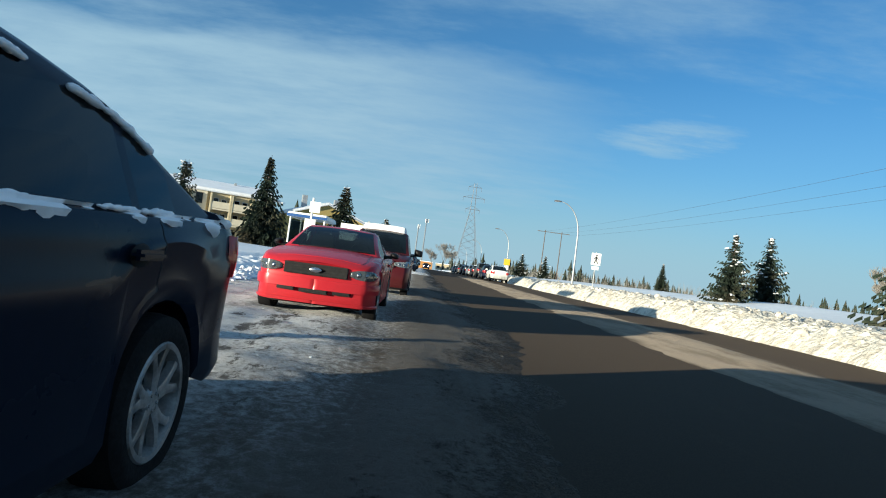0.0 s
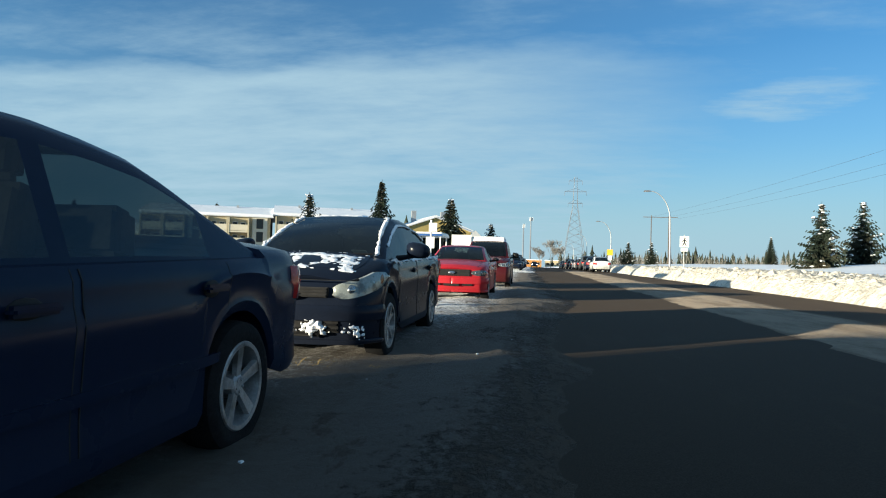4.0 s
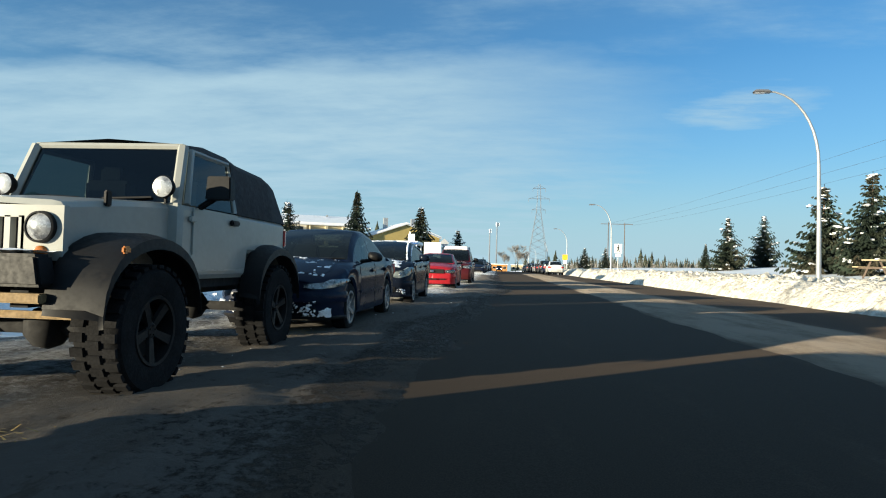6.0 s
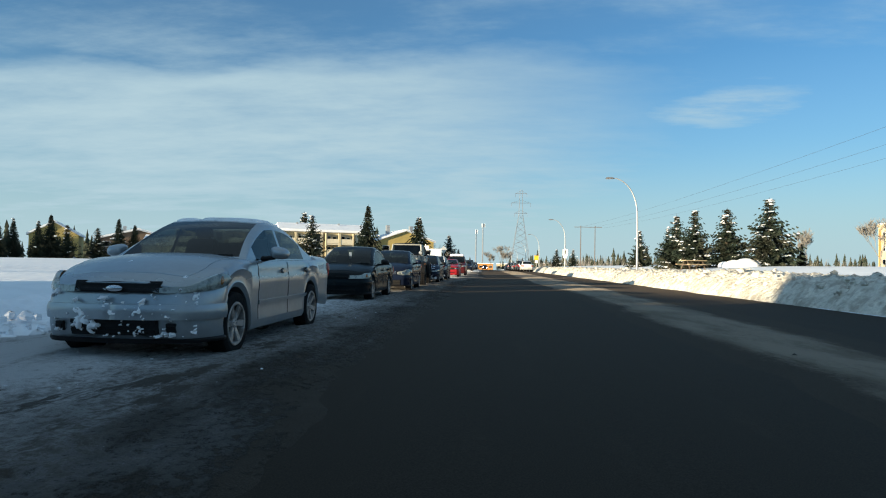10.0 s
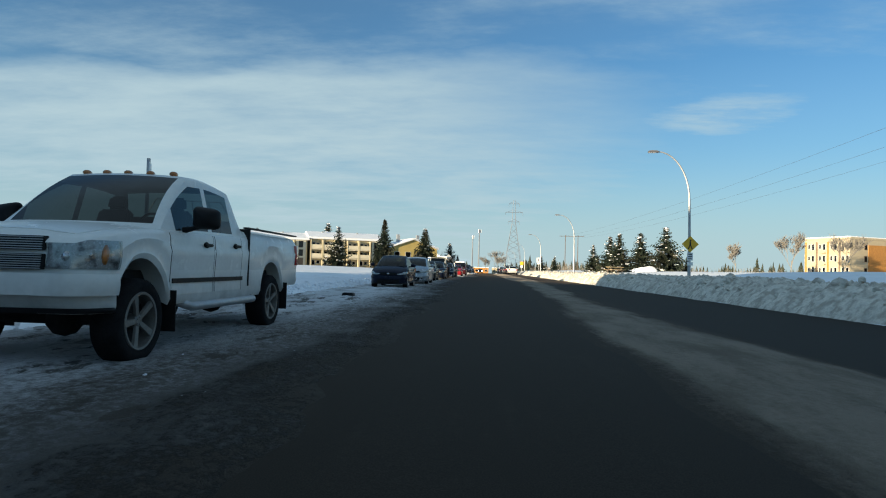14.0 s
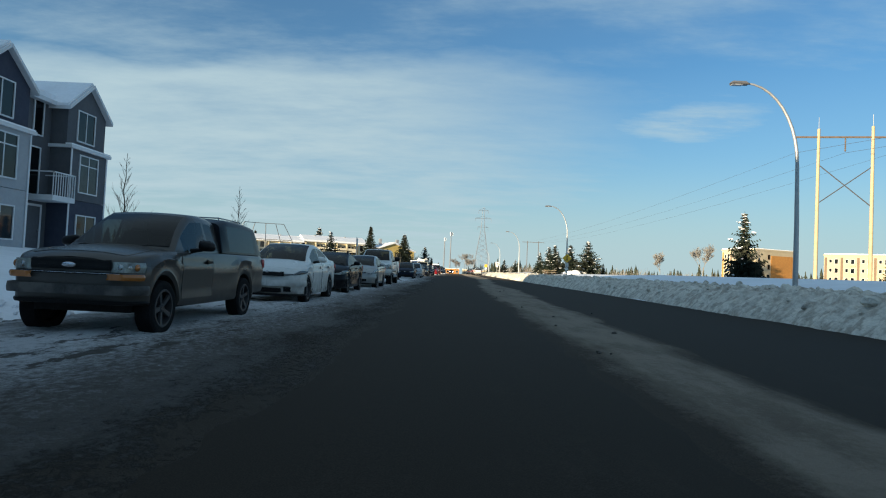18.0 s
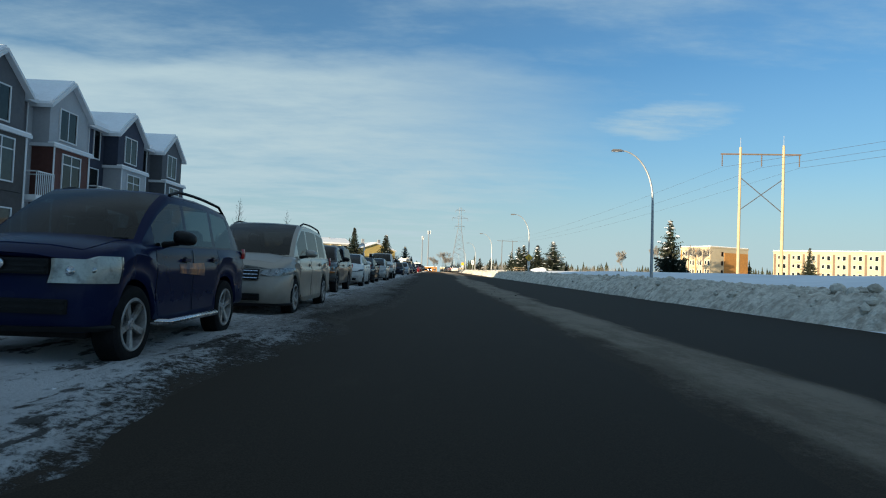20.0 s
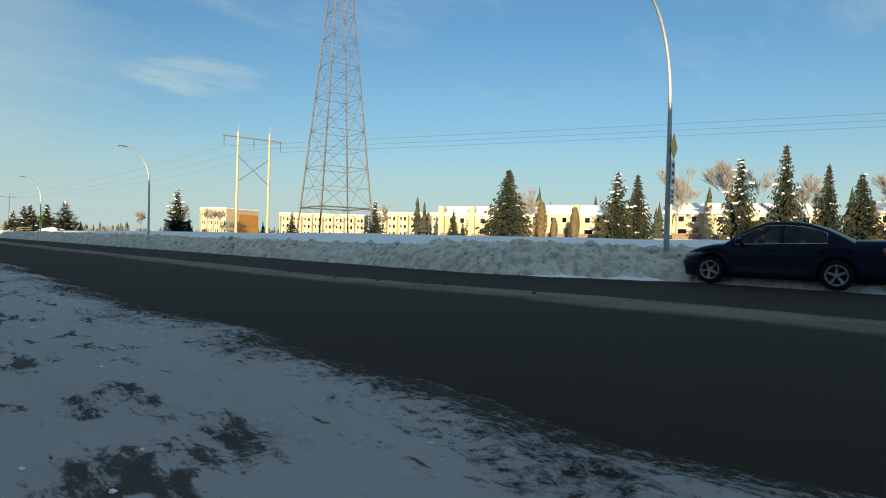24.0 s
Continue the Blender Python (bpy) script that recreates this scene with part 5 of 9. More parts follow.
S = sedan(wb=2.65, W=1.82, L=4.53, fo=0.88, r=0.335, hood=(0.84, 1.03), belt=(0.99, 1.06), deck=1.13, cab=(0.08, 1.14, 2.36, 3.22), roof=(1.485, 1.44), windows=((0.48, 1.40), (1.49, 2.40), (2.46, 2.78)), doors=((0.42, 1.44), (1.48, 2.50)),
          paint=GREY, rim="forked", rim_label="silver plastic wheel cover", lamp=(0.46, 0.40, 0.58, 0.85, 0.20), lens=HAZY_LENS, lip=0.03,
          grilles=((-0.40, 0.40, 0.64, 0.73, 3, BLACK), (-0.34, 0.34, 0.28, 0.54, 5, BLACK), (0.38, 0.52, 0.32, 0.52, 4, BLACK), (-0.52, -0.38, 0.32, 0.52, 4, BLACK)), fogs=((0.66, 0.38, 0.045),), badges=((0, 0.66, 0.20, 0.085),), seed=11, lip_mat=GREY,
          hood_snow=0.56, roof_snow=0.60, belt_snow=0.50, scuttle_snow=True, bumper_snow=(0.62, 0.24, 0.50), mirror=(0.27, 0.18), glass=PRIVACY_GLASS)
focus, FB, _, _ = car(S, "charcoal compact sedan crusted with snow on hood and bumper", at(-1.97, -3.04, S))
part("hood_deflector", FB.corner(1, -1, 0.0, 0.03, 0.80, 0.86, 0, 0.02), BLACK, focus, "dark hood deflector", smooth=60)
part("hood_deflector", FB.corner(-1, -1, 0.0, 0.03, 0.80, 0.86, 0, 0.02), BLACK, focus, "dark hood deflector", smooth=60)
part("paper_slip", Mesh().box((0.42, -1.02, 1.075), (0.16, 0.11, 0.004), Matrix.Rotation(radians(-20), 3, "X")), WHITE, focus, "white paper slip behind the windscreen")

S = sedan(wb=2.85, W=1.79, L=4.80, fo=0.95, r=0.335, hood=(0.74, 0.98), belt=(0.95, 1.01), deck=1.08, cab=(0.40, 1.30, 2.22, 3.15), roof=(1.45, 1.42), windows=((0.72, 1.62), (1.71, 2.62)), doors=((0.60, 1.64), (1.69, 2.68)),
          paint=NAVY_GREY, rim="five", lamp=(0.40, 0.55, 0.58, 0.72, 0.10), mirror_mat=BLACK, grilles=((-0.17, -0.02, 0.60, 0.72, 1, BLACK), (0.02, 0.17, 0.60, 0.72, 1, BLACK), (-0.55, 0.55, 0.25, 0.36, 1, BLACK)), seed=17,
          hood_snow=0.70, scuttle_snow=False, bumper_snow=(0.44, 0.25, 0.46), rub=NAVY_GREY)
car(S, "dark grey-blue sedan with snow on hood and lower bumper", at(-2.04, -8.42, S))

S = sedan(wb=2.58, W=1.78, L=4.55, fo=0.92, r=0.325, hood=(0.80, 1.00), belt=(0.97, 1.03), deck=1.08, cab=(0.30, 1.22, 2.12, 2.98), roof=(1.46, 1.43), windows=((0.60, 1.50), (1.57, 2.50)), doors=((0.50, 1.50), (1.54, 2.46)),
          paint=NAVY_GREY, rim="five_split", trim=CHROME, lamp=(0.40, 0.42, 0.58, 0.79, 0.05), lens=HAZY_LENS, badges=((0, 0.70, 0.13, 0.13),), grilles=((-0.36, 0.36, 0.62, 0.74, 3, CHROME), (-0.50, 0.50, 0.26, 0.42, 3, BLACK)), seed=23, handle=BLACK)
car(S, "dark blue-grey sedan with bright window trim", at(-2.30, -17.62, S))

S = sedan(wb=2.71, W=1.78, L=4.80, fo=0.98, r=0.315, hood=(0.74, 0.95), belt=(0.93, 0.96), deck=1.02, cab=(0.46, 1.30, 2.16, 3.02), roof=(1.42, 1.40), windows=((0.74, 1.56), (1.64, 2.50)), doors=((0.60, 1.58), (1.62, 2.56)),
          paint=GREEN_BLACK, rim="five", trim=CHROME, lamp=(0.36, 0.26, 0.60, 0.745, 0.01), oval=False, lens=PALE_LENS, grilles=((-0.36, 0.36, 0.62, 0.71, 2, BLACK), (-0.5, 0.5, 0.25, 0.34, 1, BLACK)), seed=29, rub=GREEN_BLACK, handle=BLACK, mirror_mat=BLACK)
c, cb, _, _ = car(S, "dark green-black older sedan parked by the snow field", at(-2.57, -23.20, S))
part("mirror_tag", Mesh().box((0.06, -0.70, 1.20), (0.07, 0.006, 0.17)), WHITE, c, "white tag hung from the mirror")

S = sedan(wb=2.81, W=1.85, L=5.09, fo=1.00, r=0.335, hood=(0.80, 1.04), belt=(1.00, 1.04), deck=1.10, cab=(0.42, 1.34, 2.22, 3.12), roof=(1.485, 1.46), windows=((0.74, 1.64), (1.72, 2.62)), doors=((0.62, 1.66), (1.70, 2.66)),
          paint=SILVER, rim="six", lamp=(0.36, 0.50, 0.66, 0.86, 0.08), lens=HAZY_LENS, grilles=((-0.42, 0.42, 0.68, 0.79, 2, BLACK), (-0.42, 0.42, 0.28, 0.45, 2, BLACK), (0.50, 0.64, 0.31, 0.40, 1, BLACK), (-0.64, -0.50, 0.31, 0.40, 1, BLACK)), badges=((0, 0.72, 0.16, 0.06),), fogs=((0.66, 0.36, 0.045),), seed=31, rub=SILVER,
          hood_snow=0.93, roof_snow=0.36, roof_depth=0.035, bumper_snow=(0.58, 0.27, 0.72))
car(S, "frosted silver sedan with ice hanging from its bumper", at(-2.33, -31.85, S))

S = sedan(wb=2.61, W=1.735, L=4.48, fo=0.87, r=0.31, hood=(0.74, 0.97), belt=(0.95, 0.99), deck=1.06, cab=(0.28, 1.18, 2.08, 2.96), roof=(1.46, 1.43), windows=((0.56, 1.48), (1.55, 2.44)), doors=((0.46, 1.50), (1.53, 2.46)),
          paint=NAVY, rim="five", lamp=(0.40, 0.44, 0.60, 0.745, 0.05), badges=((0, 0.66, 0.12, 0.06),), grilles=((-0.34, 0.34, 0.60, 0.70, 3, BLACK), (-0.5, 0.5, 0.25, 0.38, 2, BLACK)), fogs=((0.62, 0.31, 0.04),), seed=37)
car(S, "dark navy compact sedan at the end of the row", at(-2.68, -37.92, S))

S = sedan(wb=2.57, W=1.70, L=4.37, fo=0.83, r=0.315, hood=(0.76, 1.00), belt=(0.97, 1.06), deck=1.12, cab=(0.10, 1.10, 2.02, 2.94), roof=(1.45, 1.41), windows=((0.46, 1.42), (1.49, 2.44)), doors=((0.36, 1.42), (1.46, 2.44)),
          paint=LIGHT_SILVER, rim="steel", rim_mat=ALLOY_DARK, rim_label="black steel winter wheel", lamp=(0.44, 0.60, 0.60, 0.80, 0.14), badges=((0, 0.70, 0.14, 0.07),), grilles=((-0.36, 0.36, 0.67, 0.73, 2, CHROME), (-0.40, 0.40, 0.32, 0.44, 3, BLACK)), fogs=((0.64, 0.40, 0.04),), seed=41)
car(S, "pale silver subcompact sedan on black steel wheels", at(-2.66, -63.47, S))

S = sedan(wb=2.65, W=1.765, L=4.48, fo=0.90, r=0.33, hood=(0.78, 0.98), belt=(0.96, 1.05), deck=1.14, cab=(0.30, 1.22, 2.02, 2.96), roof=(1.41, 1.37), windows=((0.58, 1.72), (1.82, 2.36)), doors=((0.48, 1.80),),
          paint=BLACKISH, rim="five", rim_mat=ALLOY_DARK, lamp=(0.44, 0.48, 0.64, 0.79, 0.08), lens=HAZY_LENS, grilles=((-0.40, 0.40, 0.66, 0.74, 2, BLACK), (-0.5, 0.5, 0.26, 0.40, 2, BLACK)), fogs=((0.66, 0.34, 0.05),), badges=((0, 0.69, 0.10, 0.05),), seed=43, amber=False, kind="coupe")
c, cb, gt, ring_ = car(S, "black coupe with roof rack bars", at(-2.87, -69.11, S))
for s in (0.02, 0.72):
    bar = part("rack_bar", Mesh().tube([(-0.66, s, gt(s) + 0.085), (0.66, s, gt(s) + 0.085)], 0.020, 6), BLACK, c, "black roof rack bar")
    for sx in (1, -1):
        part("rack_foot", Mesh().box((sx * 0.52, s, gt(s) + 0.040), (0.07, 0.09, 0.09), taper=0.7), BLACK, bar, bevel=0.01)

S = sedan(wb=2.65, W=1.775, L=4.48, fo=0.90, r=0.325, hood=(0.78, 1.03), belt=(0.99, 1.06), deck=1.12, cab=(0.24, 1.20, 2.08, 2.98), roof=(1.46, 1.42), windows=((0.56, 1.48), (1.55, 2.46)), doors=((0.46, 1.48), (1.52, 2.48)),
          paint=WHITE, rim="steel", rim_mat=ALLOY_DARK, rim_label="black steel winter wheel", lamp=(0.40, 0.46, 0.665, 0.785, 0.10), lens=DARK_LENS, badges=((0, 0.755, 0.10, 0.05),), grilles=((-0.38, 0.38, 0.66, 0.765, 2, BLACK), (-0.34, 0.34, 0.28, 0.38, 2, BLACK), (0.40, 0.60, 0.30, 0.41, 1, BLACK), (-0.60, -0.40, 0.30, 0.41, 1, BLACK)), seed=47, amber=False)
car(S, "white compact sedan with grimy doors on steel wheels", at(-2.84, -74.61, S))

S = sedan(wb=3.03, W=1.98, L=5.08, fo=1.0, r=0.345, sill=0.22, hood=(0.92, 1.10), belt=(1.06, 1.10), deck=1.08, cab=(0.10, 1.22, 3.45, 4.02), roof=(1.74, 1.70), windows=((0.55, 1.45), (1.54, 2.62), (2.72, 3.50)), doors=((0.36, 1.45), (1.50, 2.62)),
          bow=0.22, rake=0.35, paint=BEIGE, rim="five", glass=PRIVACY_GLASS, lamp=(0.46, 0.66, 0.70, 0.86, 0.10), grilles=((-0.42, 0.42, 0.66, 0.84, 3, CHROME), (-0.46, 0.46, 0.30, 0.42, 2, BLACK)), fogs=((0.70, 0.40, 0.05),), seed=53, lean=0.84, tail=(0.72, 0.32, 0.92, 1.32, 0.0), rails=(1,), tail_w=0.9, kind="minivan", badges=((0, 0.78, 0.14, 0.09),))
car(S, "salt-streaked champagne minivan with dark rear glass", at(-2.42, -89.38, S), "minivan")

S = sedan(wb=2.49, W=1.785, L=4.20, fo=0.80, r=0.355, sill=0.30, chin=0.33, hood=(0.99, 1.13), belt=(1.08, 1.12), deck=1.10, cab=(0.22, 1.02, 2.82, 3.28), roof=(1.66, 1.62), windows=((0.52, 1.30), (1.38, 2.14), (2.24, 2.86)), doors=((0.42, 1.30), (1.35, 2.16)),
          bow=0.14, rake=0.14, lip_z=0.7, paint=BLUE, rim="five", glass=CAR_GLASS, lamp=(0.43, 0.26, 0.735, 0.965, 0.0), oval=False, lens=PALE_LENS, amber=False, grilles=((-0.40, 0.40, 0.80, 0.93, 3, BLACK), (-0.56, 0.56, 0.48, 0.60, 2, BLACK)), badges=((0, 0.88, 0.15, 0.10),), seed=59, lean=0.84, tail=(0.66, 0.22, 1.0, 1.42, 0.0), rails=(1,), nose_w=0.80, tail_w=0.9, kind="suv", mirror_mat=BLACK, tyre=0.22)
c, cb, gt, ring_ = car(S, "deep blue compact SUV with roof rails and side steps", at(-2.63, -94.56, S), "SUV")
part("hood_scoop", Mesh().box((0, -1.12, 1.045), (0.62, 0.44, 0.10), Matrix.Rotation(radians(-6), 3, "X"), 0.8), BLUE, c, "", bevel=0.03)
for sx in (1, -1):
    part("side_step", Mesh().tube([(sx * 0.72, -0.75, 0.34), (sx * 0.90, -0.68, 0.33), (sx * 0.90, 0.68, 0.33), (sx * 0.72, 0.75, 0.34)], 0.032, 8), CHROME, c, "bright side step tube", smooth=60)
    part("door_decal", cb.patch(sx, -0.30, 0.42, lambda s: 0.80 - 0.05 * s, lambda s: 0.92 + 0.03 * s, 0.007, 8, 2), material("orange_decal_%d" % sx, (0.42, 0.16, 0.06), 0.5, 0, 0.4, 7, second=(0.05, 0.02, 0.04), second_scale=6, second_amount=0.6), c, "faded orange decal")

S = sedan(wb=2.74, W=1.855, L=4.86, fo=0.95, r=0.345, hood=(0.80, 1.00), belt=(0.98, 1.06), deck=1.14, cab=(0.30, 1.24, 2.12, 3.06), roof=(1.55, 1.51), windows=((0.62, 1.56), (1.64, 2.52)), doors=((0.50, 1.56), (1.60, 2.54)),
          paint=NAVY, rim="five", trim=CHROME, lamp=(0.46, 0.60, 0.64, 0.77, 0.08), tail=(0.55, 0.30, 0.80, 0.98, 0.0), grilles=((-0.40, 0.40, 0.56, 0.72, 2, CHROME), (-0.5, 0.5, 0.28, 0.40, 2, BLACK)), seed=61)
car(S, "dark navy midsize sedan by the snow bank", pose(12.05, -112.2, 0.03, 0, 0, 185), group="cars on the far side")

# full-size pickup
S = sedan(wb=3.57, W=2.02, L=5.80, fo=0.93, r=0.40, arch_up=0.10, arch_gap=0.09, sill=0.52, chin=0.50, rear_chin=0.62, hood=(1.16, 1.30), belt=(1.28, 1.32), deck=1.44, cab=(0.42, 1.20, 2.30, 2.56), roof=(1.93, 1.90),
          windows=((0.72, 1.50), (1.60, 2.20)), doors=((0.50, 1.50), (1.55, 2.34)), paint=WHITE, rim="five", tyre=0.27, lamp=(0.53, 0.30, 0.88, 1.13, 0.0), oval=False, nose_w=0.74, tail_w=0.97, lip=0.06, lean=0.82,
          bow=0.12, rake=0.10, lip_z=0.9, grilles=((-0.50, -0.03, 0.87, 1.00, 7, STEEL), (0.03, 0.50, 0.87, 1.00, 7, STEEL), (-0.50, -0.03, 1.03, 1.15, 6, STEEL), (0.03, 0.50, 1.03, 1.15, 6, STEEL), (-0.60, 0.60, 0.68, 0.76, 1, BLACK)), fogs=((0.74, 0.62, 0.05),), mirror=(0.30, 0.24), mirror_mat=BLACK, handle=BLACK, seed=67, kind="pickup_truck",
          tail=(0.86, 0.16, 0.95, 1.28, 0.0), rim_mat=DULL_STEEL, rim_label="dull bronze-grey wheel", glass=CAR_GLASS)
c, cb, gt, ring_ = car(S, "lifted white crew-cab pickup truck with roof marker lamps", at(-2.61, -57.92, S), "pickup truck")
for k in range(5):
    x = -0.52 + 0.26 * k
    part("marker_lamp", Mesh().ball((x, cb.c1 + 0.10 - 0.05 * (1 - (x / 0.6) ** 2), gt(cb.c1 + 0.1) + 0.035), 0.05, 8, 5, (0.9, 1.3, 0.65)), AMBER, c, "amber roof marker lamp", smooth=60)
part("bed_gap", Mesh().span(-cb.hw - 0.002, cb.hw + 0.002, cb.c3 + 0.02, cb.c3 + 0.040, 0.66, 1.43), DARK, c)
for sx in (1, -1):
    part("bed_rail_cap", Mesh().span(sx * (cb.hw - 0.12), sx * (cb.hw - 0.03), cb.c3 + 0.06, cb.tail - 0.04, 1.437, 1.458), BLACK, c, bevel=0.008)
    part("side_step", Mesh().tube([(sx * 0.80, -0.95, 0.55), (sx * 0.96, -0.85, 0.48), (sx * 0.96, 0.95, 0.48), (sx * 0.80, 1.05, 0.55)], 0.05, 8), STEEL, c, "dull metal step bar", smooth=60)
    part("belt_moulding", cb.patch(sx, -1.25, 0.60, lambda s: 0.74, lambda s: 0.79, 0.014, 8, 2), BLACK, c, smooth=60)
    for yy in (-S["wb"] / 2 + 0.52, S["wb"] / 2 + 0.54):
        part("mud_flap", Mesh().box((sx * 0.86, yy, 0.46), (0.28, 0.015, 0.42)), BLACK, c)
part("front_bumper", cb.corner(1, -1, 0.0, 0.34, 0.66, 0.84, 0.0, 0.05), WHITE, c, smooth=60)
part("front_bumper", cb.corner(-1, -1, 0.0, 0.34, 0.66, 0.84, 0.0, 0.05), WHITE, c, smooth=60)
part("axle", Mesh().rod((-0.8, -S["wb"] / 2, 0.40), (0.8, -S["wb"] / 2, 0.40), 0.06).ball((0.2, -S["wb"] / 2, 0.40), 0.17), DARK, c, smooth=60)
part("rear_axle", Mesh().rod((-0.8, S["wb"] / 2, 0.40), (0.8, S["wb"] / 2, 0.40), 0.06).ball((0, S["wb"] / 2, 0.40), 0.2), DARK, c, smooth=60)
part("chassis", Mesh().span(-0.5, -0.38, -2.4, 2.7, 0.5, 0.62).span(0.38, 0.5, -2.4, 2.7, 0.5, 0.62), DARK, c)

# compact pickup with a canopy
BUMPER_GREY = material("grimy_bumper", (0.045, 0.043, 0.042), 0.6, 0.1, 0.3, 5, second=(0.11, 0.10, 0.09), second_scale=4, second_amount=0.5)
S = sedan(wb=2.95, W=1.72, L=4.80, fo=0.82, r=0.345, arch_gap=0.07, sill=0.34, chin=0.40, hood=(0.96, 1.08), belt=(1.06, 1.08), bow=0.10, rake=0.12, lip_z=0.75, deck=1.10, cab=(0.40, 1.08, 1.97, 2.06), roof=(1.58, 1.56),
          windows=((0.66, 1.44), (1.52, 1.78)), doors=((0.48, 1.50),), paint=TAUPE, rim="five", rim_mat=ALLOY_DARK, lamp=(0.48, 0.16, 0.78, 0.90, 0.0), oval=False, lens=HAZY_LENS, nose_w=0.74, tail_w=0.97, lip=0.05,
          grilles=((-0.46, 0.46, 0.80, 0.92, 2, BLACK), (-0.60, 0.60, 0.745, 0.775, 1, CHROME)), mirror_mat=BLACK, handle=BLACK, seed=71, kind="pickup_truck", tail=(0.72, 0.06, 0.86, 1.02, 0.0), badges=((0, 0.85, 0.16, 0.06),), tyre=0.215, glass=CAR_GLASS)
c, cb, gt, ring_ = car(S, "dusty taupe compact pickup truck with a black canopy", at(-2.92, -81.29, S), "pickup truck")
cabin(c, cb, cb.c3 - 0.12, cb.c3 - 0.06, cb.tail - 0.30, cb.tail - 0.06, (1.60, 1.58), lambda s: 1.095, ((cb.c3 + 0.22, cb.tail - 0.45),), BLACKISH, PRIVACY_GLASS, bow=0.0, lean=0.86, front_glass=False, inset=0.05, names=("canopy", "canopy_front"))
part("front_bumper", cb.corner(1, -1, 0.0, 0.26, 0.52, 0.63, 0.0, 0.040), BUMPER_GREY, c, "dull dark grey bumper", smooth=60)
part("front_bumper", cb.corner(-1, -1, 0.0, 0.26, 0.52, 0.63, 0.0, 0.040), BUMPER_GREY, c, "dull dark grey bumper", smooth=60)
for sx in (1, -1):
    part("corner_signal", cb.corner(sx, -1, 0.46, 0.20, 0.69, 0.76, 0.0, 0.014), AMBER, c, "amber corner signal", smooth=60)
rack = part("roof_rack", Mesh().tube([(-0.5, 0.9, 1.66), (0.5, 0.9, 1.66)], 0.012, 5).tube([(-0.5, 1.9, 1.66), (0.5, 1.9, 1.66)], 0.012, 5).tube([(-0.5, 0.9, 1.66), (-0.5, 1.9, 1.66)], 0.012, 5).tube([(0.5, 0.9, 1.66), (0.5, 1.9, 1.66)], 0.012, 5), STEEL, c)
for x in (-0.5, 0.5):
    for y in (0.9, 1.9):
        part("rack_foot", Mesh().rod((x, y, 1.58), (x, y, 1.66), 0.012), STEEL, rack)


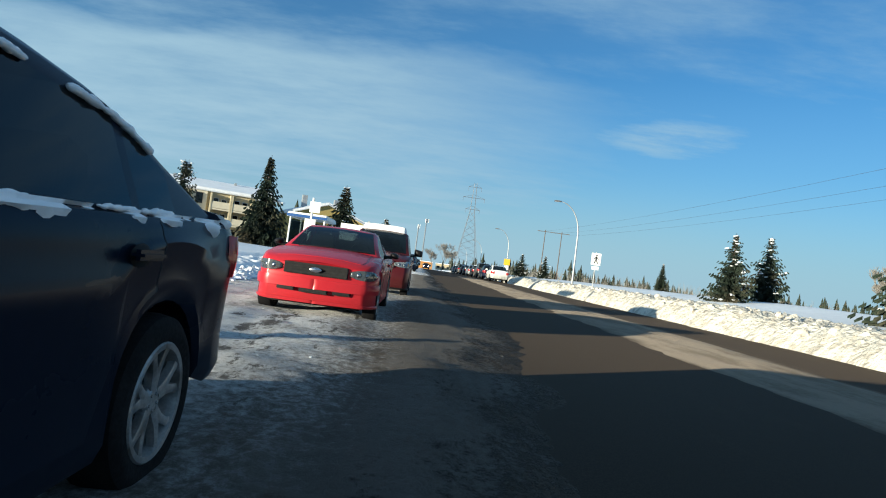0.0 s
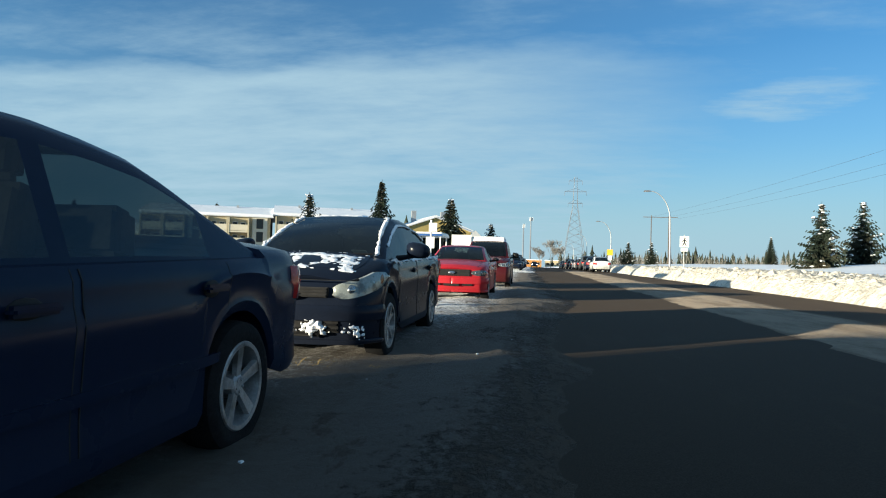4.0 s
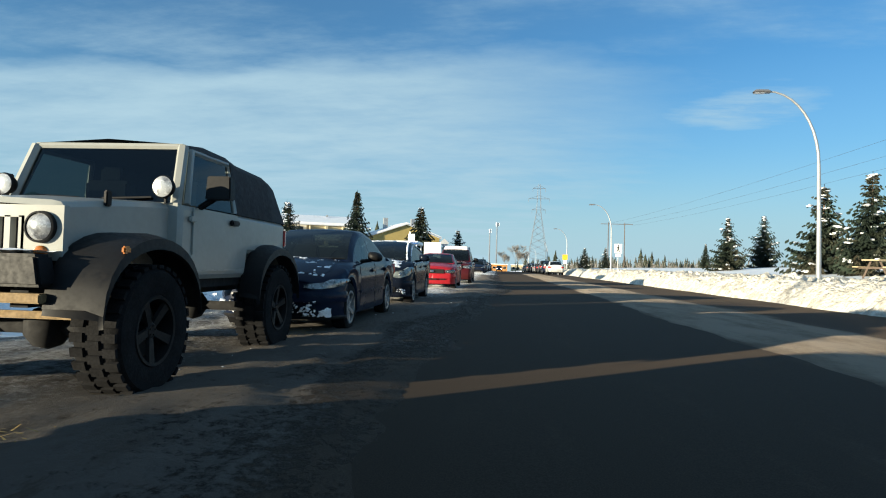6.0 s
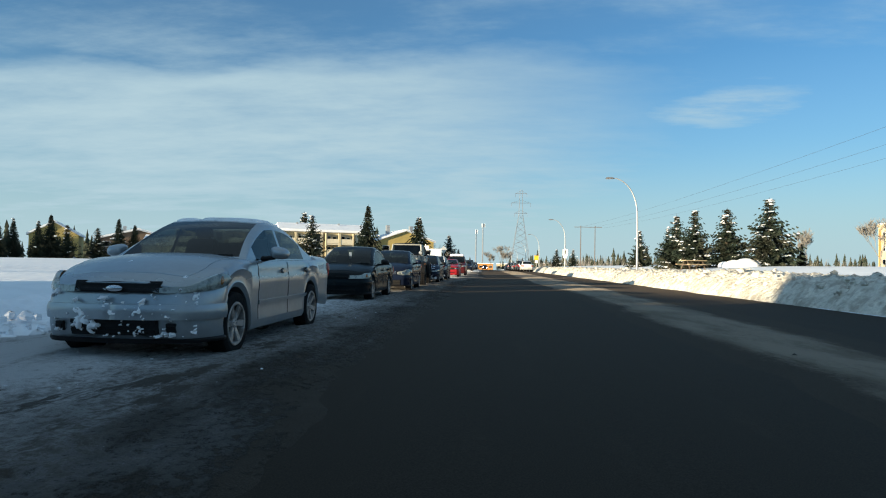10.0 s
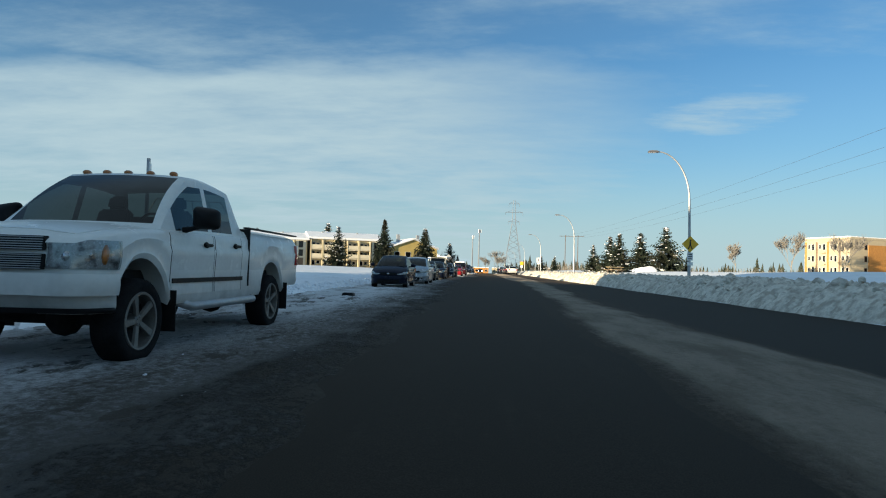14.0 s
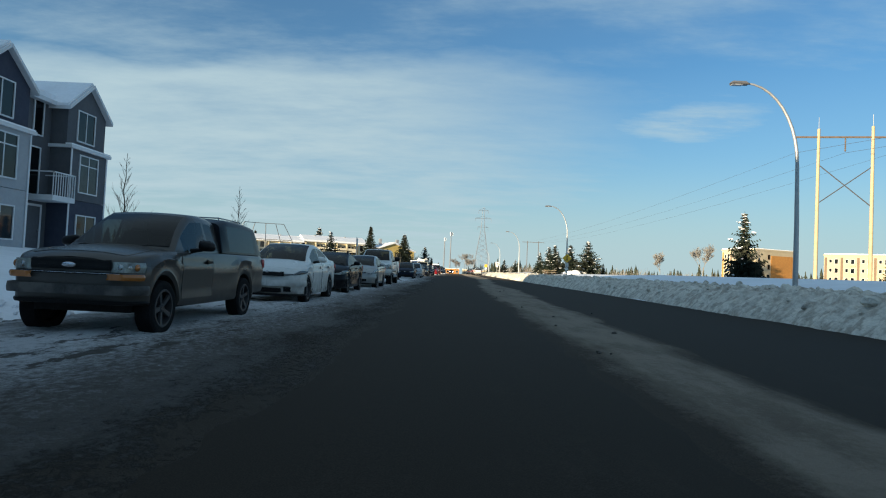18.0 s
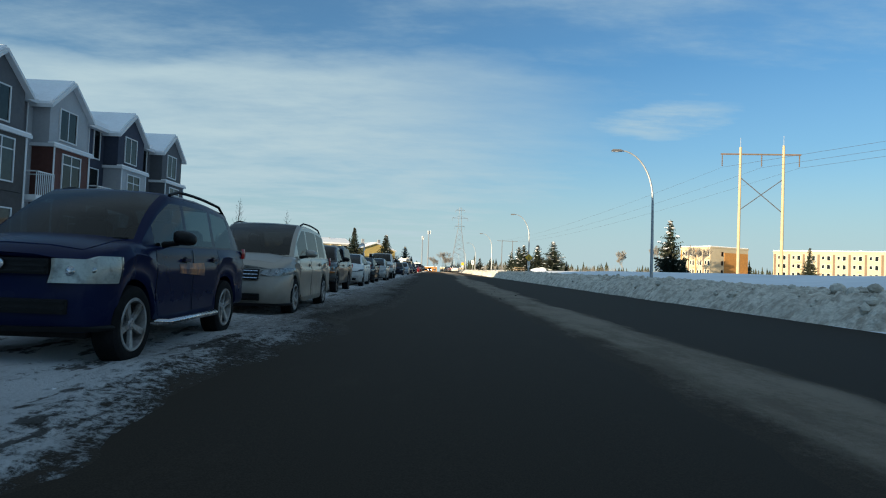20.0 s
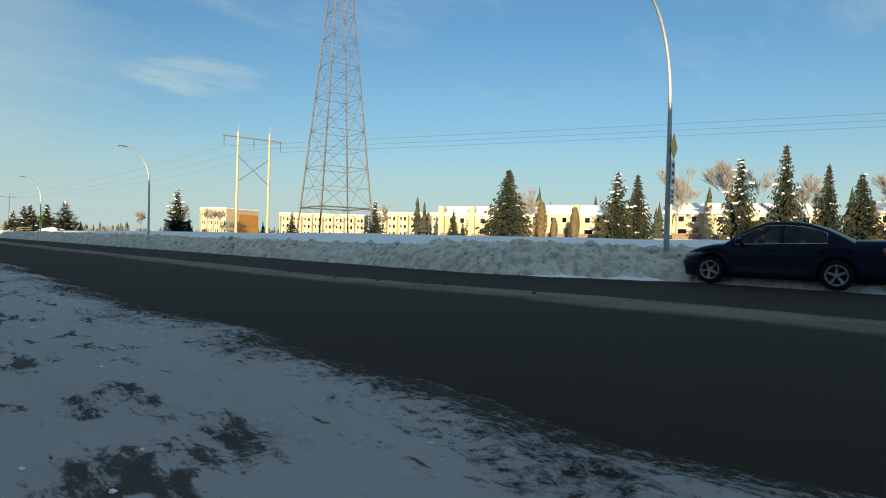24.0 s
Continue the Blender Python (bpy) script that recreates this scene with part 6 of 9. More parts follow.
# ---- off-roader with a soft top ----
RUST_BAR = material("rusty_bar", (0.20, 0.14, 0.07), 0.8, 0.2, 0.3, 6)
def off_roader(place):
    wb, r, hw = 2.42, 0.445, 0.80
    yf, yr = -wb / 2, wb / 2
    root = thing("off_roader", "lifted white off-roader with black soft top and mud tyres", "off-roader", place, "cars parked along the kerb")
    S = dict(W=1.98, r=r, tyre=0.32, wb=wb, rim="mud", rim_mat=BLACK, rim_label="black steel rim")
    add_wheels(root, S)
    z0, zh, zb = 0.78, 1.34, 1.40
    tub = Mesh()

    def ring(y, w, lo, hi, crown=0.02):
        return [(-w + 0.03, y, lo), (-w, y, lo + 0.04), (-w, y, hi - 0.05), (-w + 0.03, y, hi - 0.012), (-w + 0.09, y, hi), (0, y, hi + crown), (w - 0.09, y, hi), (w - 0.03, y, hi - 0.012), (w, y, hi - 0.05), (w, y, lo + 0.04), (w - 0.03, y, lo)]
    hood = [ring(yf - 0.44, 0.56, 0.88, 1.27), ring(yf - 0.42, 0.58, 0.88, 1.31), ring(yf + 0.1, 0.62, 0.90, 1.37), ring(yf + 0.62, 0.70, 0.90, 1.405)]
    tub.grid(hood)
    part("hood", tub, OFF_WHITE, root, smooth=35)
    body = Mesh().grid([ring(yf + 0.60, 0.77, z0, zb), ring(yf + 0.64, hw, z0, zb), ring(yr - 0.55, hw, z0, zb), ring(yr - 0.50, hw, 1.02, zb), ring(yr + 0.42, hw, 1.02, zb), ring(yr + 0.50, hw, 0.86, zb), ring(yr + 0.60, hw - 0.02, 0.86, zb)])
    for y, lo in ((yf + 0.60, z0), (yr + 0.60, 0.86)):
        body.face((-hw + 0.03, y, lo), (hw - 0.03, y, lo), (hw - 0.03, y, zb), (-hw + 0.03, y, zb))
    part("tub", body, OFF_WHITE, root, smooth=35)
    part("frame", Mesh().span(-0.42, -0.30, yf - 0.5, yr + 0.6, 0.62, 0.76).span(0.30, 0.42, yf - 0.5, yr + 0.6, 0.62, 0.76).span(-0.72, 0.72, yf + 0.3, yr - 0.5, 0.70, 0.80), DARK, root)
    part("skid_floor", Mesh().span(-0.5, 0.5, yf - 0.36, yr + 0.5, 0.76, 0.95), DARK, root)
    # grille with seven slots
    y = yf - 0.45
    face = Mesh()
    face.span(-0.62, -0.335, y - 0.03, y + 0.02, 0.92, 1.27).span(0.335, 0.62, y - 0.03, y + 0.02, 0.92, 1.27)
    face.span(-0.335, 0.335, y - 0.03, y + 0.02, 1.19, 1.27).span(-0.335, 0.335, y - 0.03, y + 0.02, 0.92, 0.97)
    for k in range(8):
        x = -0.335 + 0.67 * k / 7
        face.span(x - 0.020, x + 0.020, y - 0.03, y + 0.02, 0.96, 1.20)
    g = part("grille", face, OFF_WHITE, root, "white seven-slot grille")
    part("slot_backing", Mesh().span(-0.335, 0.335, y + 0.022, y + 0.03, 0.96, 1.20), DARK, g)
    for sx in (1, -1):
        h = part("headlight", Mesh().lathe([(0.0, 0.105), (-0.05, 0.10), (-0.055, 0.088), (-0.045, 0.085)], "y", (sx * 0.475, y - 0.01, 1.13), 24), BLACK, root, smooth=50)
        part("lens", Mesh().lathe([(-0.07, 0.001), (-0.065, 0.05), (-0.045, 0.086)], "y", (sx * 0.475, y - 0.01, 1.13), 24), LENS, h, smooth=60)
        part("turn_signal", Mesh().lathe([(-0.05, 0.001), (-0.045, 0.03), (-0.03, 0.048), (0, 0.048)], "y", (sx * 0.475, y - 0.01, 0.965), 18), AMBER, root, "amber turn signal", smooth=60)
        # flares
        for ya, w0 in ((yf, 0.60), (yr, 0.78)):
            m = Mesh()
            rows = []
            for q in range(15):
                a = math.pi * (0.02 + 0.96 * q / 14)
                yy, zz = ya - 0.60 * math.cos(a) * 1.02, r + 0.10 + 0.56 * math.sin(a) ** 0.8
                rows.append([(sx * w0, yy, zz + 0.02), (sx * 0.88, yy, zz + 0.02), (sx * 0.995, yy, zz - 0.015), (sx * 1.0, yy, zz - 0.09), (sx * 0.97, yy, zz - 0.095), (sx * 0.96, yy, zz - 0.04), (sx * w0, yy, zz - 0.02)])
            part("fender_flare", m.grid(rows), BLACK, root, "wide black fender flare", smooth=50)
        part("marker_lamp", Mesh().box((sx * 0.99, yf - 0.40, 1.00), (0.03, 0.07, 0.05)), AMBER, root, "amber side marker", bevel=0.01)
        # door
        d = Mesh().span(sx * (hw + 0.0), sx * (hw + 0.014), yf + 0.78, yf + 1.66, 0.84, zb - 0.02)
        door = part("door", d, OFF_WHITE, root, bevel=0.006)
        part("door_handle", Mesh().box((sx * (hw + 0.035), yf + 1.54, zb - 0.10), (0.04, 0.16, 0.05)), BLACK, door, bevel=0.01)
        for zz in (1.28, 0.96):
            part("hinge", Mesh().box((sx * (hw + 0.02), yf + 0.76, zz), (0.03, 0.10, 0.05)), OFF_WHITE, door, bevel=0.008)
        part("wing_mirror", Mesh().box((sx * (hw + 0.20), yf + 0.86, zb + 0.15), (0.22, 0.10, 0.20), taper=0.92).rod((sx * (hw + 0.02), yf + 0.86, zb - 0.02), (sx * (hw + 0.16), yf + 0.86, zb + 0.07), 0.03), BLACK, root, bevel=0.01)
        # windscreen frame pillar and door frame
        part("pillar", Mesh().tube([(sx * 0.72, yf + 0.66, zb - 0.02), (sx * 0.66, yf + 0.86, zb + 0.50)], 0.045, 6), OFF_WHITE, root, smooth=40)
        part("door_frame", Mesh().tube([(sx * 0.76, yf + 0.76, zb), (sx * 0.69, yf + 0.94, zb + 0.47), (sx * 0.69, yf + 1.62, zb + 0.47), (sx * 0.77, yf + 1.66, zb)], 0.03, 6), OFF_WHITE, root, smooth=40)
        gl = part("side_window", Mesh().face((sx * 0.765, yf + 0.80, zb), (sx * 0.70, yf + 0.96, zb + 0.45), (sx * 0.70, yf + 1.60, zb + 0.45), (sx * 0.77, yf + 1.63, zb)), CAR_GLASS, root)
        lamp = part("work_lamp", Mesh().lathe([(-0.045, 0.085), (-0.02, 0.095), (0.04, 0.07), (0.07, 0.02)], "y", (sx * 0.68, yf + 0.56, zb + 0.12), 20), BLACK, root, "round work lamp on the cowl", smooth=60)
        part("lamp_face", Mesh().lathe([(-0.05, 0.001), (-0.05, 0.05), (-0.04, 0.083)], "y", (sx * 0.68, yf + 0.56, zb + 0.12), 20), LENS, lamp, smooth=60)
        part("lamp_stem", Mesh().rod((sx * 0.68, yf + 0.58, zb - 0.01), (sx * 0.68, yf + 0.58, zb + 0.04), 0.015), BLACK, lamp)
        part("hood_latch", Mesh().box((sx * 0.615, yf - 0.05, 1.36), (0.03, 0.06, 0.11)), BLACK, root, bevel=0.008)
        part("tail_light", Mesh().box((sx * 0.74, yr + 0.62, 1.22), (0.12, 0.05, 0.20)), RED_LENS, root, "red tail light", bevel=0.01)
    part("windscreen_frame", Mesh().tube([(-0.66, yf + 0.86, zb + 0.50), (0.66, yf + 0.86, zb + 0.50)], 0.028, 6), OFF_WHITE, root, smooth=40)
    ws = part("windscreen", Mesh().face((-0.69, yf + 0.675, zb), (0.69, yf + 0.675, zb), (0.63, yf + 0.85, zb + 0.47), (-0.63, yf + 0.85, zb + 0.47)), SCREEN_GLASS, root)
    top = Mesh()

    def hoop(y, w, lo, hi):
        return [(-0.79, y, lo), (-w, y, hi - 0.08), (-w + 0.06, y, hi - 0.01), (0, y, hi + 0.03), (w - 0.06, y, hi - 0.01), (w, y, hi - 0.08), (0.79, y, lo)]
    part("soft_roof", Mesh().grid([hoop(yf + 0.84, 0.68, zb + 0.46, zb + 0.53)[1:6], hoop(yf + 1.2, 0.71, zb + 0.4, zb + 0.57)[1:6], hoop(yf + 1.68, 0.71, zb + 0.4, zb + 0.56)[1:6]]), SOFT_TOP, root, "black canvas roof", smooth=50)
    top.grid([hoop(yf + 1.66, 0.71, zb - 0.01, zb + 0.56), hoop(yf + 1.9, 0.71, zb - 0.01, zb + 0.52), hoop(yr + 0.2, 0.70, zb - 0.01, zb + 0.50), hoop(yr + 0.48, 0.68, zb - 0.01, zb + 0.46), hoop(yr + 0.60, 0.66, zb - 0.02, zb + 0.02)])
    part("soft_top", top, SOFT_TOP, root, "slack black canvas top", smooth=50)
    for sx in (1, -1):
        m = Mesh().box((sx * 0.35, yf + 1.42, zb + 0.02), (0.44, 0.15, 0.5)).box((sx * 0.35, yf + 1.46, zb + 0.33), (0.24, 0.1, 0.16))
        part("seat", m, CABIN, root, bevel=0.03)
    # bumper, winch and axle
    bp = part("front_bumper", Mesh().box((0, yf - 0.62, 0.86), (1.30, 0.16, 0.20), taper=0.94), BLACK, root, bevel=0.02)
    for sx in (1, -1):
        part("bumper_lamp", Mesh().lathe([(-0.02, 0.001), (-0.015, 0.06), (0.02, 0.075)], "y", (sx * 0.30, yf - 0.70, 0.86), 18), BLACK, bp, smooth=60)
    part("bumper_snow", Mesh().grid([[(-0.6 + 0.05 * k, yf - 0.69 + 0.05 * j, 0.965 + 0.03 * max(0, noise.noise(Vector((k * 0.35, j * 0.5, 3))) + 0.5)) for k in range(25)] for j in range(5)]), SNOW, bp, smooth=60)
    part("tow_bar", Mesh().span(-0.62, 0.62, yf - 0.66, yf - 0.58, 0.66, 0.72).span(-0.8, 0.8, yf - 0.30, yf - 0.25, 0.53, 0.58), RUST_BAR, root, "rust-yellow steering bar", bevel=0.008)
    part("axle", Mesh().rod((-0.8, yf, r), (0.8, yf, r), 0.055).ball((0.18, yf, r), 0.16), DARK, root, smooth=60)
    part("rear_axle", Mesh().rod((-0.8, yr, r), (0.8, yr, r), 0.055).ball((0, yr, r), 0.16), DARK, root, smooth=60)
    for sx in (1, -1):
        part("shock", Mesh().rod((sx * 0.5, yf - 0.05, r), (sx * 0.45, yf, 0.95), 0.035), DARK, root)
        part("wiper", Mesh().tube([(sx * 0.1, yf + 0.64, zb + 0.03), (sx * 0.5, yf + 0.68, zb + 0.05)], 0.01, 5), BLACK, root)
    part("spare_wheel", Mesh().lathe([(0.0, 0.001), (0, 0.24), (0.0, 0.30), (0.06, r - 0.01), (0.2, r), (0.28, r - 0.04), (0.28, 0.2)], "y", (0, yr + 0.62, 1.15), 32), RUBBER, root, smooth=50)
    return root


OFF_WHITE = car_paint("off_white_paint", (0.31, 0.315, 0.295), 0.7, 0.0)
SOFT_TOP = material("black_canvas", (0.016, 0.017, 0.020), 0.9, 0, 0.2, 5, 0.01, 9)
off_roader(pose(-2.33 - 0.90, -11.24, 0.03) @ Matrix.Scale(CAR_SIZE, 4))

# vehicles further off, along both kerbs
FAR = sedan(paint=MAROON, wb=2.9, W=1.98, L=4.9, fo=0.95, r=0.37, sill=0.3, hood=(1.0, 1.16), belt=(1.12, 1.16), deck=1.14, cab=(0.3, 1.1, 3.1, 3.85), roof=(1.78, 1.74), windows=((0.6, 1.45), (1.54, 2.4), (2.5, 3.2)), doors=((0.5, 1.45), (1.5, 2.4)), glass=PRIVACY_GLASS,
            lamp=(0.5, 0.2, 0.8, 0.98, 0.0), grilles=((-0.45, 0.45, 0.78, 0.96, 2, CHROME),), seed=73, roof_snow=0.02, roof_depth=0.16, kind="suv", lean=0.84, nose_w=0.82, mirror=(0.24, 0.2), mirror_mat=BLACK)
car(FAR, "dark maroon SUV with deep snow on its roof", at(-1.35, 12.6, FAR), "SUV")
protos = {}
for key, paint_, extra in (("dark", NAVY_GREY, {}), ("silver", SILVER, {}), ("white", WHITE, {}), ("black", BLACKISH, {"roof_snow": 0.4}), ("tall", TAUPE, dict(H=1, hood=(0.95, 1.1), belt=(1.06, 1.1), deck=1.08, cab=(0.2, 1.1, 2.9, 3.4), roof=(1.70, 1.66), sill=0.28, windows=((0.55, 1.35), (1.45, 2.3), (2.4, 2.95)), doors=((0.45, 1.35), (1.4, 2.3)), lean=0.84, kind="suv"))):
    protos[key] = sedan(paint=paint_, seed=len(protos) + 80, **extra)
names_ = {"dark": "dark grey sedan parked far along the kerb", "silver": "silver sedan parked far along the kerb", "white": "white sedan parked far along the kerb", "black": "black sedan with a snowy roof", "tall": "taupe SUV parked far along the kerb"}
made = {}


def far_car(key, x, y, turn):
    m = pose(x, y, 0.05 + dip(y), 0, 0, turn)
    if key not in made:
        made[key] = car(protos[key], names_[key], m, "SUV" if key == "tall" else "car", "cars parked far along the road")[0]
    else:
        copy_thing(made[key], Matrix.Scale(UNIT, 4) @ m)


for k, y in zip(("dark", "black", "tall", "silver", "dark", "white", "black", "tall"), (52, 59, 66, 74, 82, 95, 110, 122)):
    far_car(key=k, x=-2.3, y=y, turn=0)
for k, y in zip(("white", "dark", "tall", "black", "silver", "dark", "black", "tall", "dark", "silver"), (60, 68, 75, 82, 89, 97, 105, 113, 122, 132)):
    far_car(key=k, x=6.9, y=y, turn=180)
c = copy_thing(made["dark"], Matrix.Scale(UNIT, 4) @ pose(0.6, 168, 0.05 + dip(168)))
HEAD = bpy.data.materials.new("lit_headlight")
HEAD.use_nodes = True
HEAD.node_tree.nodes["Principled BSDF"].inputs["Emission Color"].default_value = (1.0, 0.95, 0.85, 1)
HEAD.node_tree.nodes["Principled BSDF"].inputs["Emission Strength"].default_value = 12
for sx in (1, -1):
    part("lit_headlight", Mesh().lathe([(-0.01, 0.001), (0.0, 0.10)], "y", (sx * 0.6, -2.27, 0.72), 14), HEAD, c, "lit headlight")
tagged(c, "dark oncoming car with its headlights on", "car", "cars on the road")

# ---- trees ----
def spruce_meshes(seed, full=1.0, snowy=0.25, ragged=0.3, blunt=1.0):
    """Trunk, crown and snow of a unit-high spruce: whorls of drooping boughs hung with needle clumps."""
    rr = random.Random(seed)
    trunk, crown, snow = Mesh(), Mesh(), Mesh()
    trunk.tube([(0, 0, -0.03), (0.003, 0, 0.3), (-0.003, 0.002, 0.65), (0, 0, 0.99)], [0.020, 0.016, 0.009, 0.002], 7)
    levels = 28
    for lv in range(levels):
        z = 0.06 + 0.92 * (lv / levels) ** 0.92
        reach = 0.205 * full * (1 - z) ** blunt + 0.006
        reach *= 1 + (0.9 * ragged - 0.15) * (0.55, -0.35, -0.10)[lv % 3]
        small = 0.35 + 0.65 * (1 - z)
        if lv < 2:
            reach *= 0.85
        for b in range(13 if z < 0.6 else 9):
            a = 2 * math.pi * (b / (13 if z < 0.6 else 9)) + rr.uniform(-0.35, 0.35) + lv * 0.7
            L = reach * rr.uniform(1 - ragged * 1.4, 1 + ragged * 0.7)
            if rr.random() < 0.06 * ragged * 3:
                continue
            zz = z + rr.uniform(-0.012, 0.012)
            n = max(3, int(L / 0.028))
            d = Vector((math.cos(a), math.sin(a), 0))
            s = Vector((-math.sin(a), math.cos(a), 0))
            for k in range(n):
                u = (k + 0.6) / n
                p = d * (L * u) + Vector((0, 0, zz - 0.42 * L * u + 0.46 * L * u ** 3))
                w = 0.029 * small * (1.2 - u * 0.8) * rr.uniform(0.7, 1.3)
                for q in (-1, 0, 1):
                    side = s * (q * w * rr.uniform(0.7, 1.2))
                    tip = p + side * 1.3 + d * (0.032 * small * rr.uniform(0.5, 1.2)) + Vector((0, 0, -0.022 * small * rr.uniform(0.3, 1.5)))
                    base = p + side * 0.2
                    ax = (tip - base).cross(Vector((0, 0, 1))).normalized() * (w * 0.72)
                    up = Vector((0, 0, 0.013 * small))
                    crown.face(base - ax * 0.5, base + ax * 0.5, tip + ax * 0.35, tip - ax * 0.35)
                    crown.face(base + up, base - up * 1.4, tip - up * 1.6, tip)
                if rr.random() < snowy * 0.095 and 0.30 < u < 0.95:
                    for _ in range(4):
                        snow.ball(p + Vector((rr.uniform(-0.018, 0.018), rr.uniform(-0.018, 0.018), rr.uniform(-0.004, 0.010))), rr.uniform(0.007, 0.018), 6, 4, (1.2, 1.2, 0.62), 0.4, rr)
    return trunk, crown, snow


SPRUCES = []
for k, (full, snowy, ragged, blunt) in enumerate(((1.08, 0.08, 0.28, 1.0), (1.15, 0.36, 0.50, 0.85), (1.25, 0.4, 0.56, 0.78), (1.0, 0.05, 0.24, 1.0), (1.12, 0.3, 0.50, 0.82), (0.9, 0.06, 0.62, 0.9))):
    tr, cr, sn = spruce_meshes(100 + k, full, snowy, ragged, blunt)
    me = [tr.mesh("trunk", 50), bpy.data.meshes.new("crown"), sn.mesh("snow_load", 50)]
    me[1].from_pydata(cr.v, [], cr.f)
    me[0].materials.append(BARK), me[1].materials.append(NEEDLES), me[2].materials.append(SNOW)
    SPRUCES.append(me)


def spruce(x, y, h, kind=0, turn=0.0, label="dark green spruce standing in snow", group="spruces", wide=1.0, base=None):
    z = land(x, y) if base is None else base
    root = thing("spruce_tree", label, "spruce tree", pose(x, y, z, 0, 0, turn) @ Matrix.Diagonal((h * wide * 1.35, h * wide * 1.35, h, 1)), group)
    names = ("trunk", "crown", "snow_load")
    for n, me in zip(names, SPRUCES[kind]):
        if n == "snow_load" and len(me.polygons) < 30:
            continue
        ob = part(n, me, None, root)
        if n == "snow_load":
            tagged(ob, kind="stuff")
    return root


def bare_tree(x, y, h, seed, mat=BARK, spread=0.5, levels=5, label="bare young tree in the snow", thick=0.012, cat="tree", base=None, least=0.0):
    rr = random.Random(seed)
    limbs, twigs = Mesh(), Mesh()

    def grow(p, d, L, r, lv):
        q = p + d * L
        r = max(r, least)
        (limbs if lv < 2 else twigs).rod(p, q, r, r * 0.7, 5 if lv < 2 else 3, lv < 1)
        if lv >= levels:
            return
        for k in range(3 if lv < 3 else 4):
            ax = Vector((rr.uniform(-1, 1), rr.uniform(-1, 1), rr.uniform(-0.2, 0.5))).normalized()
            nd = (d + ax * spread * rr.uniform(0.5, 1.2)).normalized()
            nd = (nd + Vector((0, 0, 0.18))).normalized()
            grow(p + d * L * rr.uniform(0.45, 1.0), nd, L * rr.uniform(0.60, 0.88), r * 0.58, lv + 1)
    grow(Vector((0, 0, -0.1)), Vector((rr.uniform(-0.05, 0.05), 0, 1)), h * 0.26, h * thick, 0)
    root = thing("bare_tree", label, cat, pose(x, y, land(x, y) if base is None else base), "bare trees")
    part("trunk", limbs, mat, root, smooth=60)
    me = bpy.data.meshes.new("branching")
    me.from_pydata(twigs.v, [], twigs.f)
    part("branching", me, mat, root)
    return root


SNOWY = "dark spruce with clumps of snow on its boughs"
for x, y, top, kind, wide in ((18.1, 34.3, 5.45, 1, 0.95), (22.2, 37.5, 5.9, 2, 0.9), (17.4, 18.6, 5.9, 1, 1.15), (17.8, 15.0, 6.05, 2, 1.05), (20.4, 14.9, 6.2, 4, 1.25), (22.9, 12.9, 6.85, 2, 1.3), (25.6, -35.1, 7.25, 1, 0.85),
                              (28.5, 71.0, 4.9, 3, 0.9), (17.6, 110.0, 5.2, 2, 1.0), (20.5, 103.0, 5.1, 1, 0.9), (25.5, 13.0, 3.2, 4, 0.9), (28.0, -33.0, 3.4, 3, 0.9)):
    b = land(x, y) - 0.05
    spruce(x, y, top - b, kind, x * 37 % 360, SNOWY, "spruces on the field", wide, b)
for x, y, top, kind, wide in ((-21.5, 74.8, 12.0, 0, 0.95), (-13.4, 88.0, 10.9, 3, 1.35), (-8.2, 107.7, 8.2, 1, 1.1), (-6.1, 113.0, 4.9, 3, 1.0), (-32.2, 75.1, 10.0, 2, 0.9), (-83.1, 74.5, 9.3, 0, 1.0), (-84.5, 73.0, 8.0, 3, 0.9),
                              (-80.5, 75.5, 7.4, 4, 1.0), (-71.4, 77.5, 8.9, 0, 0.9), (-69.0, 79.0, 7.8, 0, 1.0), (-76.0, 78.0, 7.0, 4, 1.1), (-96.0, 81.0, 9.0, 3, 0.8), (-40.0, 96.0, 12.4, 1, 1.0), (-62.0, 104.0, 11.0, 0, 0.9), (-90.0, 70.0, 7.5, 0, 0.9)):
    b = land(x, y) - 0.05
    spruce(x, y, top - b, kind, x * 53 % 360, "tall dark spruce beside the housing", "spruces by the housing", wide, b)
for x, y, top, kind, wide in ((-12.5, -59.3, 2.6, 5, 1.1), (-9.5, -83.2, 2.15, 5, 1.9), (-9.4, -77.2, 2.75, 5, 1.35), (-10.5, -68.0, 2.3, 5, 1.35)):
    b = land(x, y)
    spruce(x, y, top - b, kind, 40 * x % 360, "small planted spruce in front of the townhouses", "young spruces", wide, b)
for x, y, top, kind, wide in ((62.0, -61.0, 11.9, 0, 1.35), (77.4, -69.3, 12.6, 1, 0.95), (78.7, -71.8, 12.2, 0, 0.9), (81.0, -85.5, 13.9, 1, 0.75), (82.6, -90.6, 15.4, 4, 0.6), (84.5, -95.0, 12.6, 0, 0.7), (86.5, -98.2, 11.4, 3, 1.1), (87.0, -101.8, 11.0, 0, 0.7),
                              (62.0, -30.0, 8.4, 1, 0.9), (78.0, -38.0, 8.0, 0, 0.7), (66.0, -46.0, 6.6, 3, 0.8), (58.0, -8.0, 6.4, 4, 0.8), (96.0, -116.0, 11.0, 0, 0.8)):
    b = land(x, y) - 0.1
    spruce(x, y, top - b, kind, x * 29 % 360, "tall spruce lit by low sun", "spruces by the row houses", wide, b)


